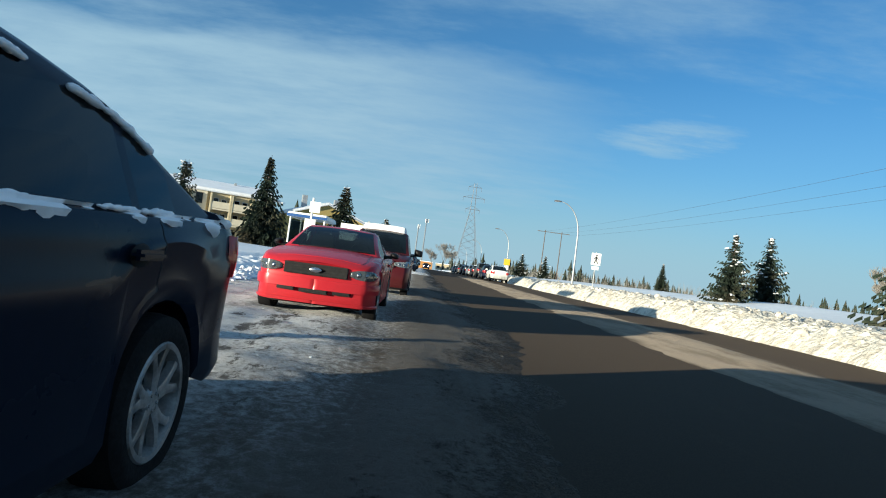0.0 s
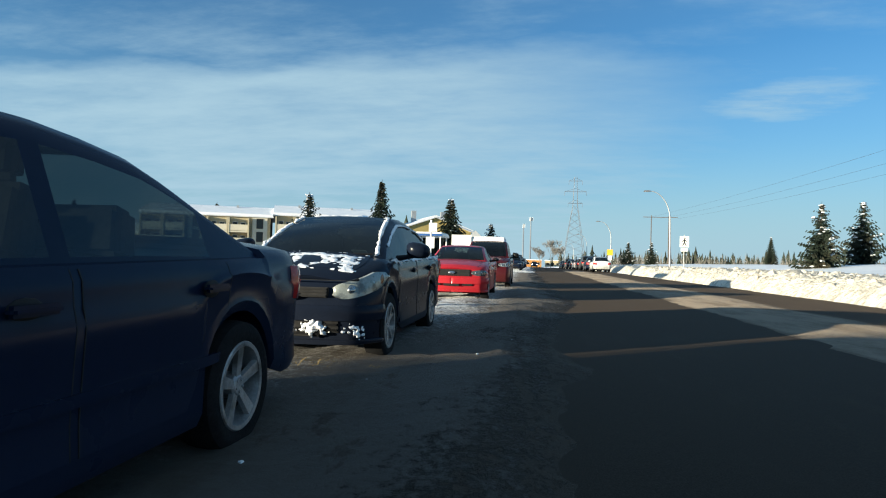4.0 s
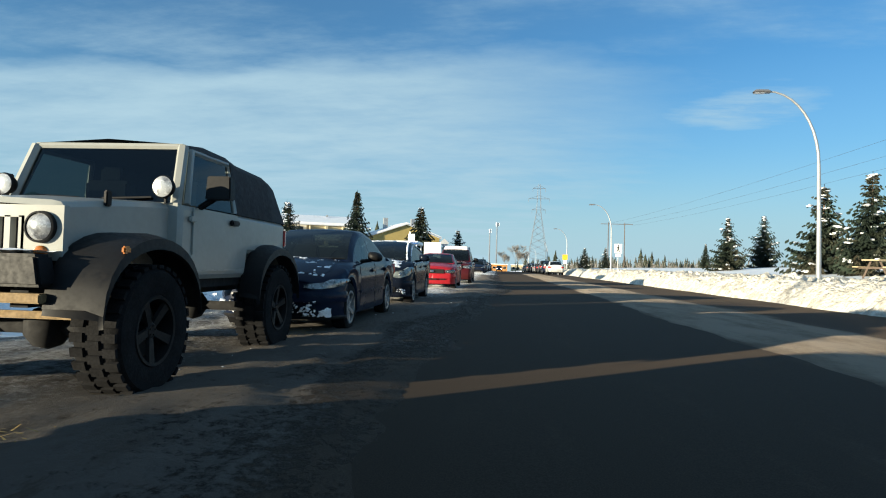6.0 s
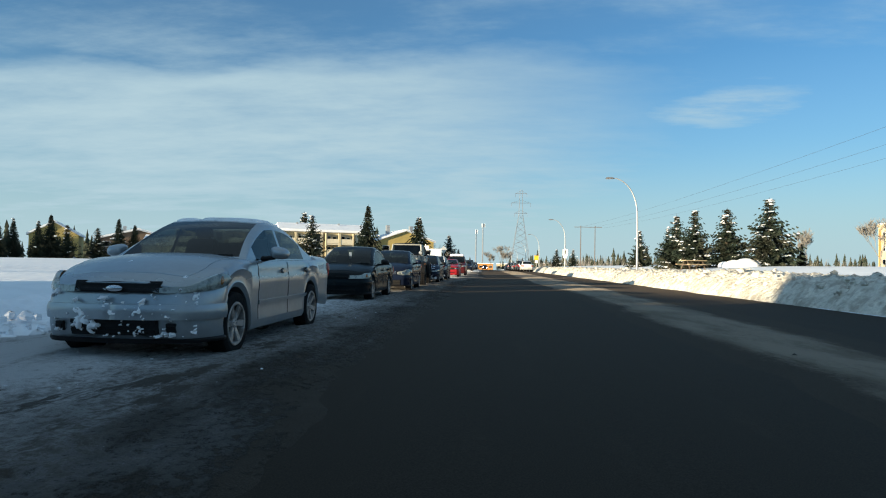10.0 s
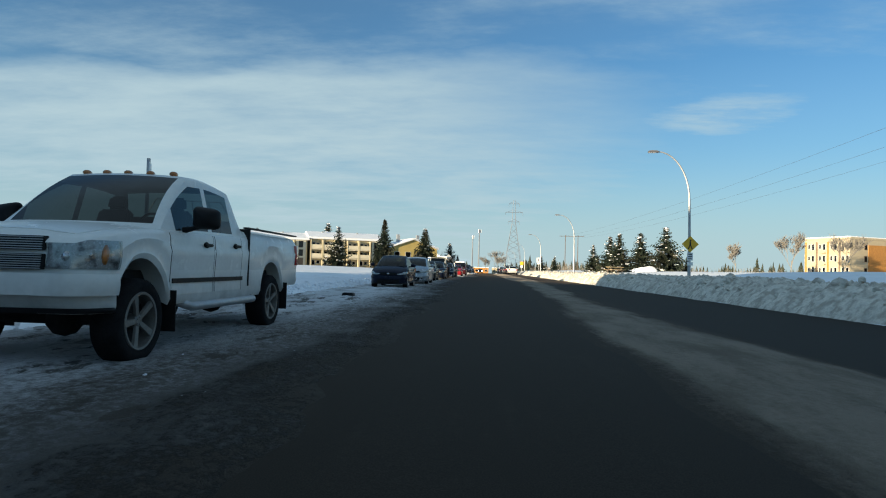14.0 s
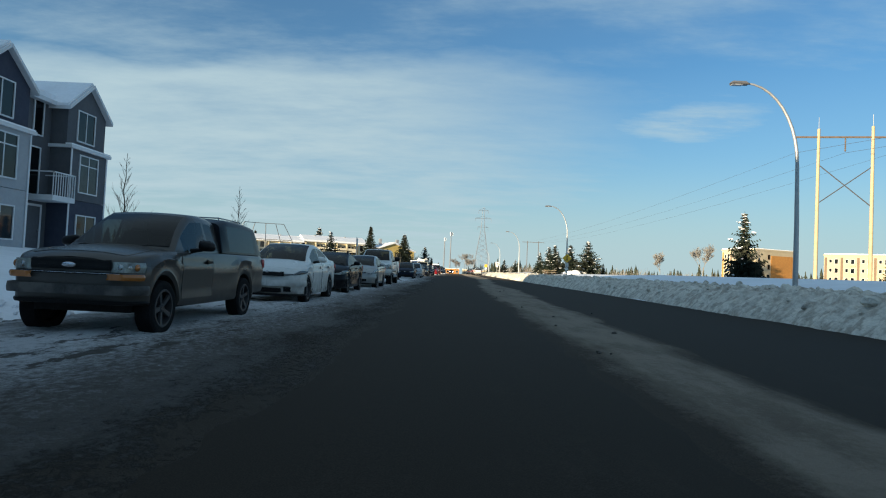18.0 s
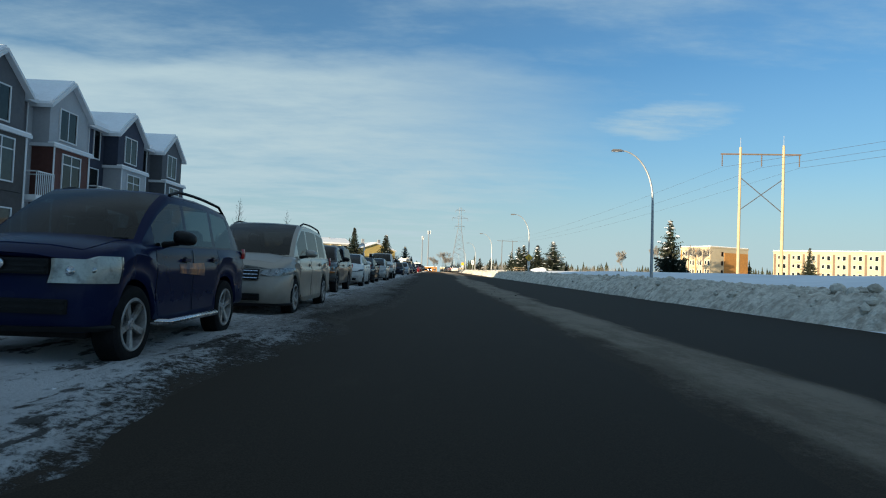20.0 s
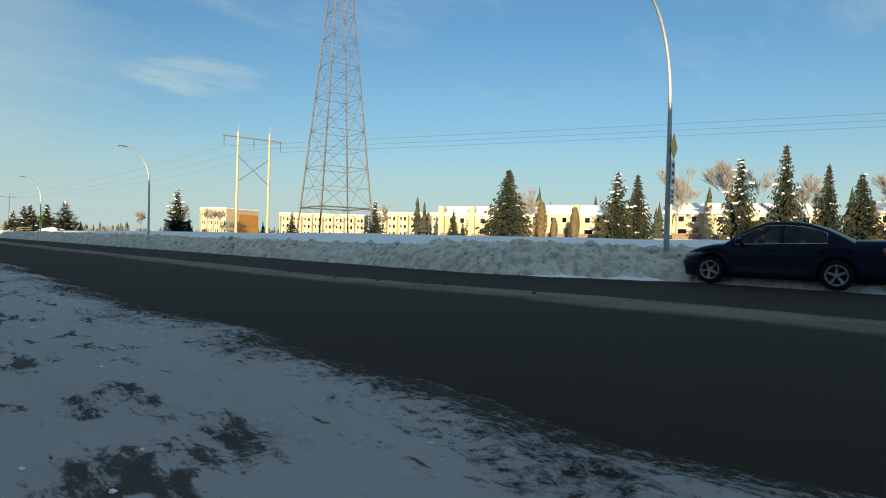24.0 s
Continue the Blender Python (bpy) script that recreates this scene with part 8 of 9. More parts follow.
frame_a, frame_b = Vector((40.8, -19.9, 0)), Vector((45.4, -22.0, 0))
r = thing("h_frame_pole", "wooden H-frame power pole lit by the sun", "power pole", pose(0, 0, 0), "power poles")
for p in (frame_a, frame_b):
    part("pole", Mesh().tube([(p.x, p.y, land(p.x, p.y) - 0.2), (p.x, p.y, 18.6)], [0.21, 0.15], 10), POLE_WOOD, r, smooth=60)
    part("pole_pin", Mesh().rod((p.x, p.y, 18.6), (p.x, p.y, 19.9), 0.03), STEEL, r)
ax = (frame_b - frame_a).normalized()
part("cross_arm", Mesh().tube([frame_a - ax * 2.4 + Vector((0, 0, 17.8)), frame_b + ax * 2.0 + Vector((0, 0, 17.3))], 0.11, 6), BARK, r)
part("cross_brace", Mesh().rod(frame_a + Vector((0, 0, 14.6)), frame_b + Vector((0, 0, 9.8)), 0.06), WIRE, r)
part("cross_brace", Mesh().rod(frame_b + Vector((0, 0, 14.2)), frame_a + Vector((0, 0, 10.2)), 0.06), WIRE, r)
heads = [frame_a - ax * 2.2 + Vector((0, 0, 17.7)), (frame_a + frame_b) / 2 + Vector((0, 0, 17.5)), frame_b + ax * 1.8 + Vector((0, 0, 17.3))]
for p in heads:
    part("insulator", Mesh().lathe([(-0.12 * q, 0.04 if q % 2 else 0.10) for q in range(14)], "z", p, 8), BARK, r)
    part("wire", wire(p - Vector((0, 0, 1.7)), p + Vector((75, -160, 0.3)), 0.3, 0.016), WIRE, lines)
r = thing("h_frame_pole", "distant wooden H-frame power pole", "power pole", pose(0, 0, 0), "power poles")
for x in (31.1, 35.6):
    part("pole", Mesh().tube([(x, 160, land(x, 160) - 0.2), (x, 160, 14.2)], [0.14, 0.10], 8), BARK, r)
part("cross_arm", Mesh().span(29.0, 37.8, 159.93, 160.07, 13.65, 13.8), BARK, r)

for p, x in zip(heads, (29.2, 33.4, 37.6)):
    part("wire", wire(p - Vector((0, 0, 1.7)), (x, 160, 13.4), 1.6, 0.012, 24), WIRE, lines)

# distant pylon over the road
FAR_STEEL = material("pale_pylon_steel", (0.15, 0.16, 0.18), 0.6, 0.2, 0.1, 1)
r = thing("lattice_pylon", "distant steel lattice pylon with cross arms", "pylon", pose(16.7, 240, land(16.7, 240)))
PH = 35.5 - land(16.7, 240)
for sx in (1, -1):
    for sy in (1, -1):
        part("leg", Mesh().tube([(sx * 4.6, sy * 4.6, 0), (sx * 0.9, sy * 0.9, PH * 0.68), (sx * 0.45, sy * 0.45, PH)], [0.10, 0.075, 0.055], 5), FAR_STEEL, r)
for k in range(9):
    z0, z1 = PH * 0.68 * k / 9, PH * 0.68 * (k + 1) / 9
    w0, w1 = 4.6 - 3.7 * k / 9, 4.6 - 3.7 * (k + 1) / 9
    for sg in (1, -1):
        part("brace", Mesh().rod((-w0 * sg, -w0, z0), (w1 * sg, -w1, z1), 0.038, n=4), FAR_STEEL, r)
        part("brace", Mesh().rod((-w0 * sg, w0, z0), (w1 * sg, w1, z1), 0.038, n=4), FAR_STEEL, r)
for z, L in ((0.70, 5.6), (0.83, 8.6), (0.95, 5.2)):
    part("cross_arm", Mesh().rod((-L * 0.5, 0, PH * z), (L * 0.5, 0, PH * z), 0.09, n=4).rod((-L * 0.5, 0, PH * z), (0, 0, PH * z + 1.3), 0.05, n=4).rod((L * 0.5, 0, PH * z), (0, 0, PH * z + 1.3), 0.05, n=4), FAR_STEEL, r)
    for sg in (1, -1):
        part("insulator", Mesh().rod((sg * L * 0.5, 0, PH * z), (sg * L * 0.5, 0, PH * z - 1.6), 0.06, n=5), FAR_STEEL, r)

# masts and buildings at the far end of the road
for x, h, wide in ((-0.6, 41.0, 1.5), (-6.5, 35.5, 0.9)):
    r = thing("light_mast", "very tall pale mast far down the road", "mast", pose(x, 497, dip(497)), "masts")
    part("mast", Mesh().tube([(0, 0, 0), (0, 0, h)], [0.6, 0.36], 8), FAR_STEEL, r)
    for k in range(3):
        part("antenna_panel", Mesh().box((math.cos(k * 2.1) * wide, math.sin(k * 2.1) * wide, h - 1.5), (0.6, 0.6, 3.2)), SIGN_WHITE, r)
    part("head", Mesh().rod((0, 0, h - 2.8), (0, 0, h - 0.2), wide * 0.8, n=8), STEEL, r)

# ---- buildings ----
STUCCO = material("beige_stucco", (0.40, 0.335, 0.215), 0.9, 0, 0.08, 0.5, 0.01, 20)
CONDO_WALL = material("cream_condo_stucco", (0.50, 0.43, 0.28), 0.9, 0, 0.08, 0.5, 0.01, 20)
CONDO_PALE = material("pale_condo_stucco", (0.60, 0.54, 0.41), 0.9, 0, 0.07, 0.4, 0.01, 20)
STUCCO_PALE = material("cream_stucco", (0.42, 0.35, 0.235), 0.9, 0, 0.07, 0.4, 0.01, 20)
YELLOW_SIDING = material("yellow_siding", (0.42, 0.32, 0.11), 0.85, 0, 0.08, 0.7)
BROWN_SIDING = material("brown_siding", (0.16, 0.11, 0.075), 0.85, 0, 0.1, 0.7)
ORANGE_BRICK = material("orange_brick", (0.40, 0.185, 0.042), 0.85, 0, 0.12, 1.5, second=(0.34, 0.15, 0.035), second_scale=4.0, second_amount=0.5)
GREY_SIDING = material("grey_siding", (0.085, 0.090, 0.102), 0.8, 0, 0.08, 1.0)
NAVY_SIDING = material("navy_siding", (0.030, 0.038, 0.064), 0.8, 0, 0.08, 1.0)
WHITE_SIDING = material("white_siding", (0.34, 0.355, 0.38), 0.8, 0, 0.06, 1.0)
TAUPE_SIDING = material("taupe_siding", (0.058, 0.054, 0.054), 0.8, 0, 0.08, 1.0)
RED_SIDING = material("red_brown_siding", (0.095, 0.035, 0.028), 0.8, 0, 0.1, 1.0)
TRIM = material("white_trim", (0.62, 0.63, 0.65), 0.6, 0, 0.04, 3)
WINDOW = glass("house_glass", (0.24, 0.29, 0.33), 0.02, 0.5)
# flat sheet close behind a pane; the gloom indoors is put into its colour
ROOM_SHADE = material("room_shade_sheet", (0.05, 0.045, 0.04), 0.9, 0, 0.3, 0.8)
CURTAIN = material("pale_curtain", (0.42, 0.40, 0.36), 0.9, 0, 0.12, 4)
ROOF_SNOW = SNOW


def house(name, label, category, m, group=""):
    return thing(name, label, category, m, group)


def window(parent, x, z, w, h, y=0.0, frame=TRIM, bars=1, curtain=False):
    """A window on a wall whose face lies at y, looking to -y: frame, pane, sill and a flat sheet, dark for the unlit
    inside or curtain-coloured.
    """
    t = 0.055
    fr = Mesh().span(x - w / 2 - t, x - w / 2, y - 0.05, y + 0.03, z - t, z + h + t).span(x + w / 2, x + w / 2 + t, y - 0.05, y + 0.03, z - t, z + h + t)
    fr.span(x - w / 2, x + w / 2, y - 0.05, y + 0.03, z + h, z + h + t).span(x - w / 2, x + w / 2, y - 0.07, y + 0.03, z - t, z)
    for k in range(1, bars):
        fr.span(x - w / 2 + w * k / bars - 0.025, x - w / 2 + w * k / bars + 0.025, y - 0.03, y + 0.02, z, z + h)
    win = part("window", fr, frame, parent)
    p = part("pane", Mesh().face((x - w / 2, y - 0.012, z), (x + w / 2, y - 0.012, z), (x + w / 2, y - 0.012, z + h), (x - w / 2, y - 0.012, z + h)), WINDOW, win)
    part("room", Mesh().face((x - w / 2, y - 0.006, z), (x + w / 2, y - 0.006, z), (x + w / 2, y - 0.006, z + h), (x - w / 2, y - 0.006, z + h)), CURTAIN if curtain else ROOM_SHADE, win)
    return win


def railing(parent, x0, x1, y, z, h=1.0, depth=1.3, mat=TRIM, solid=False, pickets=10):
    fl = part("balcony", Mesh().span(x0, x1, y - depth, y, z - 0.22, z), mat, parent)
    if solid:
        part("balcony_panel", Mesh().span(x0, x1, y - depth, y - depth + 0.06, z + 0.06, z + h), mat, fl)
        return fl
    part("rail", Mesh().span(x0, x1, y - depth, y - depth + 0.05, z + h - 0.05, z + h).span(x0, x0 + 0.05, y - depth, y, z + h - 0.05, z + h).span(x1 - 0.05, x1, y - depth, y, z + h - 0.05, z + h), mat, fl)
    for k in range(pickets + 1):
        x = x0 + 0.02 + (x1 - x0 - 0.04) * k / pickets
        part("picket", Mesh().span(x - 0.015, x + 0.015, y - depth + 0.01, y - depth + 0.04, z, z + h - 0.05), mat, fl)
    return fl


def gable_roof(parent, x0, x1, y0, y1, z, rise, along="x", over=0.4, snow=0.22, mat=TRIM):
    """Pitched roof with fascia and a blanket of snow; the ridge runs along x or y."""
    if along == "x":
        ym = (y0 + y1) / 2
        prof = [(y0 - over, z - over * rise / ((y1 - y0) / 2)), (ym, z + rise), (y1 + over, z - over * rise / ((y1 - y0) / 2))]
        a, b = x0 - over, x1 + over
        deck, sn = Mesh(), Mesh()
        for (p, pz), (q, qz) in zip(prof, prof[1:]):
            for mm, lo, hi, e in ((deck, 0.0, 0.16, 0.0), (sn, 0.164, 0.164 + snow, -0.12)):
                mm.grid([[(a - e, p, pz + lo), (b + e, p, pz + lo)], [(a - e, q, qz + lo), (b + e, q, qz + lo)]])
                mm.grid([[(a - e, p, pz + hi), (b + e, p, pz + hi)], [(a - e, q, qz + hi), (b + e, q, qz + hi)]])
                mm.face((a - e, p, pz + lo), (b + e, p, pz + lo), (b + e, p, pz + hi), (a - e, p, pz + hi))
                mm.face((a - e, q, qz + lo), (b + e, q, qz + lo), (b + e, q, qz + hi), (a - e, q, qz + hi))
                for xx in (a - e, b + e):
                    mm.face((xx, p, pz + lo), (xx, q, qz + lo), (xx, q, qz + hi), (xx, p, pz + hi))
    else:
        xm = (x0 + x1) / 2
        k = rise / ((x1 - x0) / 2)
        prof = [(x0 - over, z - over * k), (xm, z + rise), (x1 + over, z - over * k)]
        a, b = y0 - over, y1
        deck, sn = Mesh(), Mesh()
        for (p, pz), (q, qz) in zip(prof, prof[1:]):
            for mm, lo, hi, e in ((deck, 0.0, 0.16, 0.0), (sn, 0.164, 0.164 + snow, -0.12)):
                mm.grid([[(p, a - e, pz + lo), (p, b + e, pz + lo)], [(q, a - e, qz + lo), (q, b + e, qz + lo)]])
                mm.grid([[(p, a - e, pz + hi), (p, b + e, pz + hi)], [(q, a - e, qz + hi), (q, b + e, qz + hi)]])
                for yy in (a - e, b + e):
                    mm.face((p, yy, pz + lo), (q, yy, qz + lo), (q, yy, qz + hi), (p, yy, pz + hi))
                for u, uz in ((p, pz), (q, qz)):
                    mm.face((u, a - e, uz + lo), (u, b + e, uz + lo), (u, b + e, uz + hi), (u, a - e, uz + hi))
    rf = part("roof", deck, mat, parent)
    part("roof_snow", sn, ROOF_SNOW, rf, "thick snow on the roof")
    return rf


def wall_block(parent, x0, x1, y0, y1, z0, z1, mat, name="wall", peak=None, along="x"):
    """Four walls as one closed block, with a gable where a peak is given."""
    m = Mesh().span(x0, x1, y0, y1, z0, z1)
    if peak:
        if along == "y":
            xm = (x0 + x1) / 2
            for y in (y0, y1):
                m.face((x0, y, z1), (x1, y, z1), (xm, y, peak))
        else:
            ym = (y0 + y1) / 2
            for x in (x0, x1):
                m.face((x, y0, z1), (x, y1, z1), (x, ym, peak))
    return part(name, m, mat, parent)


# townhouses beside the road; their fronts look to +x, so the row is turned a quarter
def townhouse(y0, y1, gy, main, bay, low, flip, deep=11.0, label="", seed=0):
    """One unit of the row: three storeys, a gabled bay, a balcony and a door. Built facing -y, then turned."""
    base = 0.80
    w = y1 - y0
    root = thing("townhouse", label, "townhouse", pose(-17.75, y0, base, 0, 0, 90), "townhouses in a row")
    g = gy - y0                                         # the bay's middle, along the front
    F1, F2, E = 2.5, 4.9, 6.70
    wall_block(root, 0.0, w, 0.0, deep, -0.6, E, main)
    gable_roof(root, 0.0, w, 0.0, deep, E, 2.0, "x", 0.02, 0.25)
    part("eave_board", Mesh().span(0, w, -0.36, -0.03, E - 0.12, E + 0.06), TRIM, root)
    b0, b1 = g - 1.45, g + 1.45
    # gabled bay in front
    wall_block(root, b0, b1, -0.75, 0.05, F2 + 0.02, E - 0.05, main, "bay_upper", E + 1.15, "y")
    wall_block(root, b0 + 0.05, b1 - 0.05, -0.95, 0.04, F1, F2 - 0.12, bay, "bay_middle")
    wall_block(root, b0 + 0.05, b1 - 0.05, -0.95, 0.03, -0.5, F1 - 0.02, low, "bay_lower")
    part("bay_ledge", Mesh().span(b0 - 0.12, b1 + 0.12, -1.08, 0.0, F2 - 0.12, F2 + 0.02), TRIM, root, "white ledge with snow")
    part("ledge_snow", Mesh().span(b0 - 0.08, b1 + 0.08, -1.05, -0.76, F2 + 0.022, F2 + 0.09), SNOW, root)
    gable_roof(root, b0, b1, -0.75, 3.6, E - 0.05, 1.2, "y", 0.24, 0.11)
    for x in (b0 + 0.08, b1 - 0.08):
        part("corner_board", Mesh().span(x - 0.045, x + 0.045, -0.985, -0.955, -0.4, F2 - 0.13), TRIM, root)
    window(root, g - 0.1, F2 + 0.35, 1.25, 1.35, -0.75, bars=2)
    window(root, g - 0.05, F1 + 0.40, 1.35, 1.65, -0.95, bars=2, curtain=seed % 3 == 1)
    part("transom", Mesh().span(g - 0.72, g + 0.62, -0.985, -0.963, F1 + 1.62, F1 + 1.67), TRIM, root)
    window(root, g - 0.05, 0.55, 1.4, 1.25, -0.95, bars=2, curtain=seed % 2 == 0)
    # the other half: narrow window, balcony door, entry
    o0, o1 = (b1 + 0.05, w) if not flip else (0.0, b0 - 0.05)
    oc, ow = (o0 + o1) / 2, o1 - o0
    window(root, oc, F2 + 0.25, 0.55, 1.45, 0.0)
    window(root, oc - ow * 0.12, F1 + 0.06, 0.8, 2.0, 0.0)
    railing(root, o0 + 0.05, o1 - 0.05, 0.0, F1, 1.0, 1.35, TRIM, False, 9)
    dr = part("door", Mesh().span(oc - 0.45, oc + 0.45, -0.03, 0.03, -0.05, 2.05), main, root)
    part("door_frame", Mesh().span(oc - 0.55, oc - 0.45, -0.05, 0.03, -0.05, 2.15).span(oc + 0.45, oc + 0.55, -0.05, 0.03, -0.05, 2.15).span(oc - 0.45, oc + 0.45, -0.05, 0.03, 2.05, 2.15), TRIM, dr)
    part("door_handle", Mesh().box((oc + 0.35, -0.06, 1.0), (0.03, 0.05, 0.14)), CHROME, dr)
    part("entry_step", Mesh().span(oc - 0.7, oc + 0.7, -1.2, 0.0, -0.55, -0.08), STEEL, root)
    part("party_board", Mesh().span(w - 0.06, w + 0.0, -0.03, 0.0, -0.4, E - 0.1), TRIM, root)
    return root


townhouse(-63.1, -58.2, -60.0, GREY_SIDING, GREY_SIDING, NAVY_SIDING, True, label="grey three-storey townhouse with a gabled bay", seed=1)
townhouse(-68.3, -63.1, -65.4, NAVY_SIDING, WHITE_SIDING, WHITE_SIDING, True, label="navy and white three-storey townhouse with balcony", seed=2)
townhouse(-73.1, -68.3, -71.3, WHITE_SIDING, RED_SIDING, RED_SIDING, False, label="white townhouse with a red-brown lower bay", seed=3)
townhouse(-78.0, -73.1, -75.9, GREY_SIDING, TAUPE_SIDING, TAUPE_SIDING, False, label="grey and taupe townhouse at the row's end", seed=4)
townhouse(-85.6, -80.9, -82.4, GREY_SIDING, TAUPE_SIDING, TAUPE_SIDING, True, label="grey and taupe townhouse with a gabled bay", seed=6)
townhouse(-90.6, -85.6, -87.6, WHITE_SIDING, NAVY_SIDING, NAVY_SIDING, True, label="white townhouse with a navy lower bay", seed=7)
townhouse(-95.6, -90.6, -93.6, NAVY_SIDING, GREY_SIDING, WHITE_SIDING, False, label="navy three-storey townhouse with balcony", seed=8)
townhouse(-100.6, -95.6, -98.6, GREY_SIDING, TAUPE_SIDING, TAUPE_SIDING, False, label="grey townhouse at the end of the row", seed=9)
for k, y in enumerate((-109.0, -114.0, -119.0, -126.0, -131.0, -136.0, -141.0, -146.0, -151.0, -156.0)):
    townhouse(y - 5.0, y, y - 2.6, (TAUPE_SIDING, GREY_SIDING)[k % 2], NAVY_SIDING, TAUPE_SIDING, k % 2 == 0, label="dark three-storey townhouse further along", seed=k)

# unseen blocks added behind the townhouses, set by the sun to shade road and bank
CROSS = Vector((SUN_DIR.y, -SUN_DIR.x, 0))
TURN = math.degrees(math.atan2(CROSS.y, CROSS.x))
for a, long_, high, label in ((13.6, 6.5, 4.7, "low unseen block added to shade the road"), (20.2, 11.2, 6.0, "long unseen block added to shade the bank")):
    o = CROSS * a - SUN_DIR * 74
    root = thing("townhouse", label, "townhouse", pose(o.x, o.y, 1.1, 0, 0, TURN), "townhouses in the back row")
    wall_block(root, 0, long_, -9.0, 0, -0.6, high, TAUPE_SIDING)
    gable_roof(root, 0, long_, -9.0, 0, high, 2.0, "x", 0.0, 0.2)
    for x in (long_ * 0.25, long_ * 0.7):
        window(root, x, 0.6, 1.0, 1.4, -9.0), window(root, x, 3.0, 1.0, 1.2, -9.0)


def apartment(name, label, A, Bp, deep, base, storeys, sh, wall, accent, roof="flat", balcony=True, bays=6, group="", end=None, rise=2.0, full=True):
    """A block along the line from A to Bp (its front), with bays of windows and balconies and snow on the roof."""
    A, Bp = Vector((*A, 0)), Vector((*Bp, 0))
    L = (Bp - A).length
    ang = math.degrees(math.atan2((Bp - A).y, (Bp - A).x))
    root = thing(name, label, "apartment building", pose(A.x, A.y, base, 0, 0, ang), group)
    H = storeys * sh
    wall_block(root, 0, L, 0, deep, -1.0, H + 0.3, wall)
    if end:
        part("end_wall", Mesh().span(L, L + 0.12, deep * 0.36, deep - 0.1, -1.0, H - 0.9), end, root, "orange brick end wall")
        for k in range(storeys):
            ew = part("end_window", Mesh().span(L + 0.004, L + 0.05, deep * 0.28, deep * 0.335, k * sh + 0.7, k * sh + 2.1), BROWN_SIDING, root)
            part("pane", Mesh().span(L + 0.052, L + 0.056, deep * 0.285, deep * 0.33, k * sh + 0.8, k * sh + 2.0), WINDOW, ew)
    if roof == "flat":
        part("parapet", Mesh().span(-0.15, L + 0.15, -0.15, deep + 0.15, H + 0.3, H + 0.75), STUCCO_PALE, root)
        part("roof_snow", Mesh().span(0, L, 0, deep, H + 0.755, H + 0.95), SNOW, root)
    else:
        gable_roof(root, 0, L, 0, deep, H + 0.3, rise, "x", 0.5, 0.35)
    for x in (0.2, 0.7):
        part("vent", Mesh().span(L * x, L * x + 0.4, deep * 0.4, deep * 0.4 + 0.4, H + 0.5, H + (0.75 if roof == "flat" else rise + 0.3) + 0.6), STEEL, root)
    bw = L / bays
    for k in range(bays):
        x = bw * (k + 0.5)
        stair = k % 3 == 2
        if not full:                                    # plain front: slim brown panels and small windows
            part("panel_strip", Mesh().span(x - bw * 0.46, x - bw * 0.30, -0.03, 0.02, -0.8, H - 0.2), BROWN_SIDING if k % 2 else accent, root)
            for s in range(storeys):
                z = s * sh
                window(root, x - bw * 0.08, z + 0.95, bw * 0.16, sh - 1.75, 0.0, TRIM)
                window(root, x + bw * 0.28, z + 0.65, bw * 0.20, sh - 1.35, 0.0, TRIM)
                if s and k % 2:
                    part("ledge", Mesh().span(x + bw * 0.08, x + bw * 0.46, -0.6, 0.0, z - 0.1, z + 0.06), wall, root)
            continue
        if stair:
            part("stair_tower", Mesh().span(x - bw * 0.36, x + bw * 0.36, -0.7, 0.04, -1.0, H + 0.1), accent, root)
            for s in range(1, storeys):
                window(root, x, s * sh + 0.5, bw * 0.3, 1.5, -0.7, BROWN_SIDING)
            part("door", Mesh().span(x - 0.6, x + 0.6, -0.74, -0.7, 0, 2.1), BROWN_SIDING, root)
            continue
        for s in range(storeys):
            z = s * sh
            window(root, x - bw * 0.2, z + 0.45, bw * 0.22, sh - 1.1, 0.0, TRIM)
            window(root, x + bw * 0.18, z + 0.75, bw * 0.22, sh - 1.5, 0.0, TRIM)
            if balcony and s > 0:
                railing(root, x - bw * 0.44, x + bw * 0.44, 0.0, z, 1.0, 1.5, accent, True)
        if balcony:
            for q in (-0.46, 0.46):
                part("balcony_fin", Mesh().span(x + bw * q - 0.1, x + bw * q + 0.1, -1.55, 0.0, -0.5, H), wall, root)
    return root


# condominiums across the ball field
apartment("condominium", "three-storey beige condominium with balconies and snowy roof", (-59.5, 77.0), (-42.0, 84.2), 14, 0.3, 3, 2.08, CONDO_WALL, CONDO_PALE, "gable", True, 6, "condominiums", rise=1.5)
apartment("condominium", "three-storey beige condominium with balconies and snowy roof", (-41.6, 85.2), (-25.0, 92.0), 14, 0.4, 3, 2.2, CONDO_WALL, CONDO_PALE, "gable", True, 6, "condominiums", rise=1.6)
root = thing("condominium_wing", "low beige wing with a sloping snowy roof", "apartment building", pose(-66.0, 76.5, 0.2, 0, 0, 22), "condominiums")
wall_block(root, 0, 6.4, 0, 12, -1, 3.4, CONDO_WALL)
gable_roof(root, 0, 6.4, 0, 12, 3.4, 1.8, "x", 0.3, 0.3)
railing(root, 0.4, 6.0, 0, 2.2, 1.0, 1.4, CONDO_PALE, True), window(root, 2, 0.4, 1.6, 1.3), window(root, 4.6, 2.4, 1.4, 1.0)
root = thing("condominium", "yellow-gabled housing block behind the spruces", "apartment building", pose(-23.0, 93.5, 0.4, 0, 0, 24), "condominiums")
wall_block(root, 0, 13, 0, 12, -1, 5.4, YELLOW_SIDING, peak=7.7, along="y")
gable_roof(root, 0, 13, 0, 12, 5.4, 2.3, "y", 0.4, 0.3)
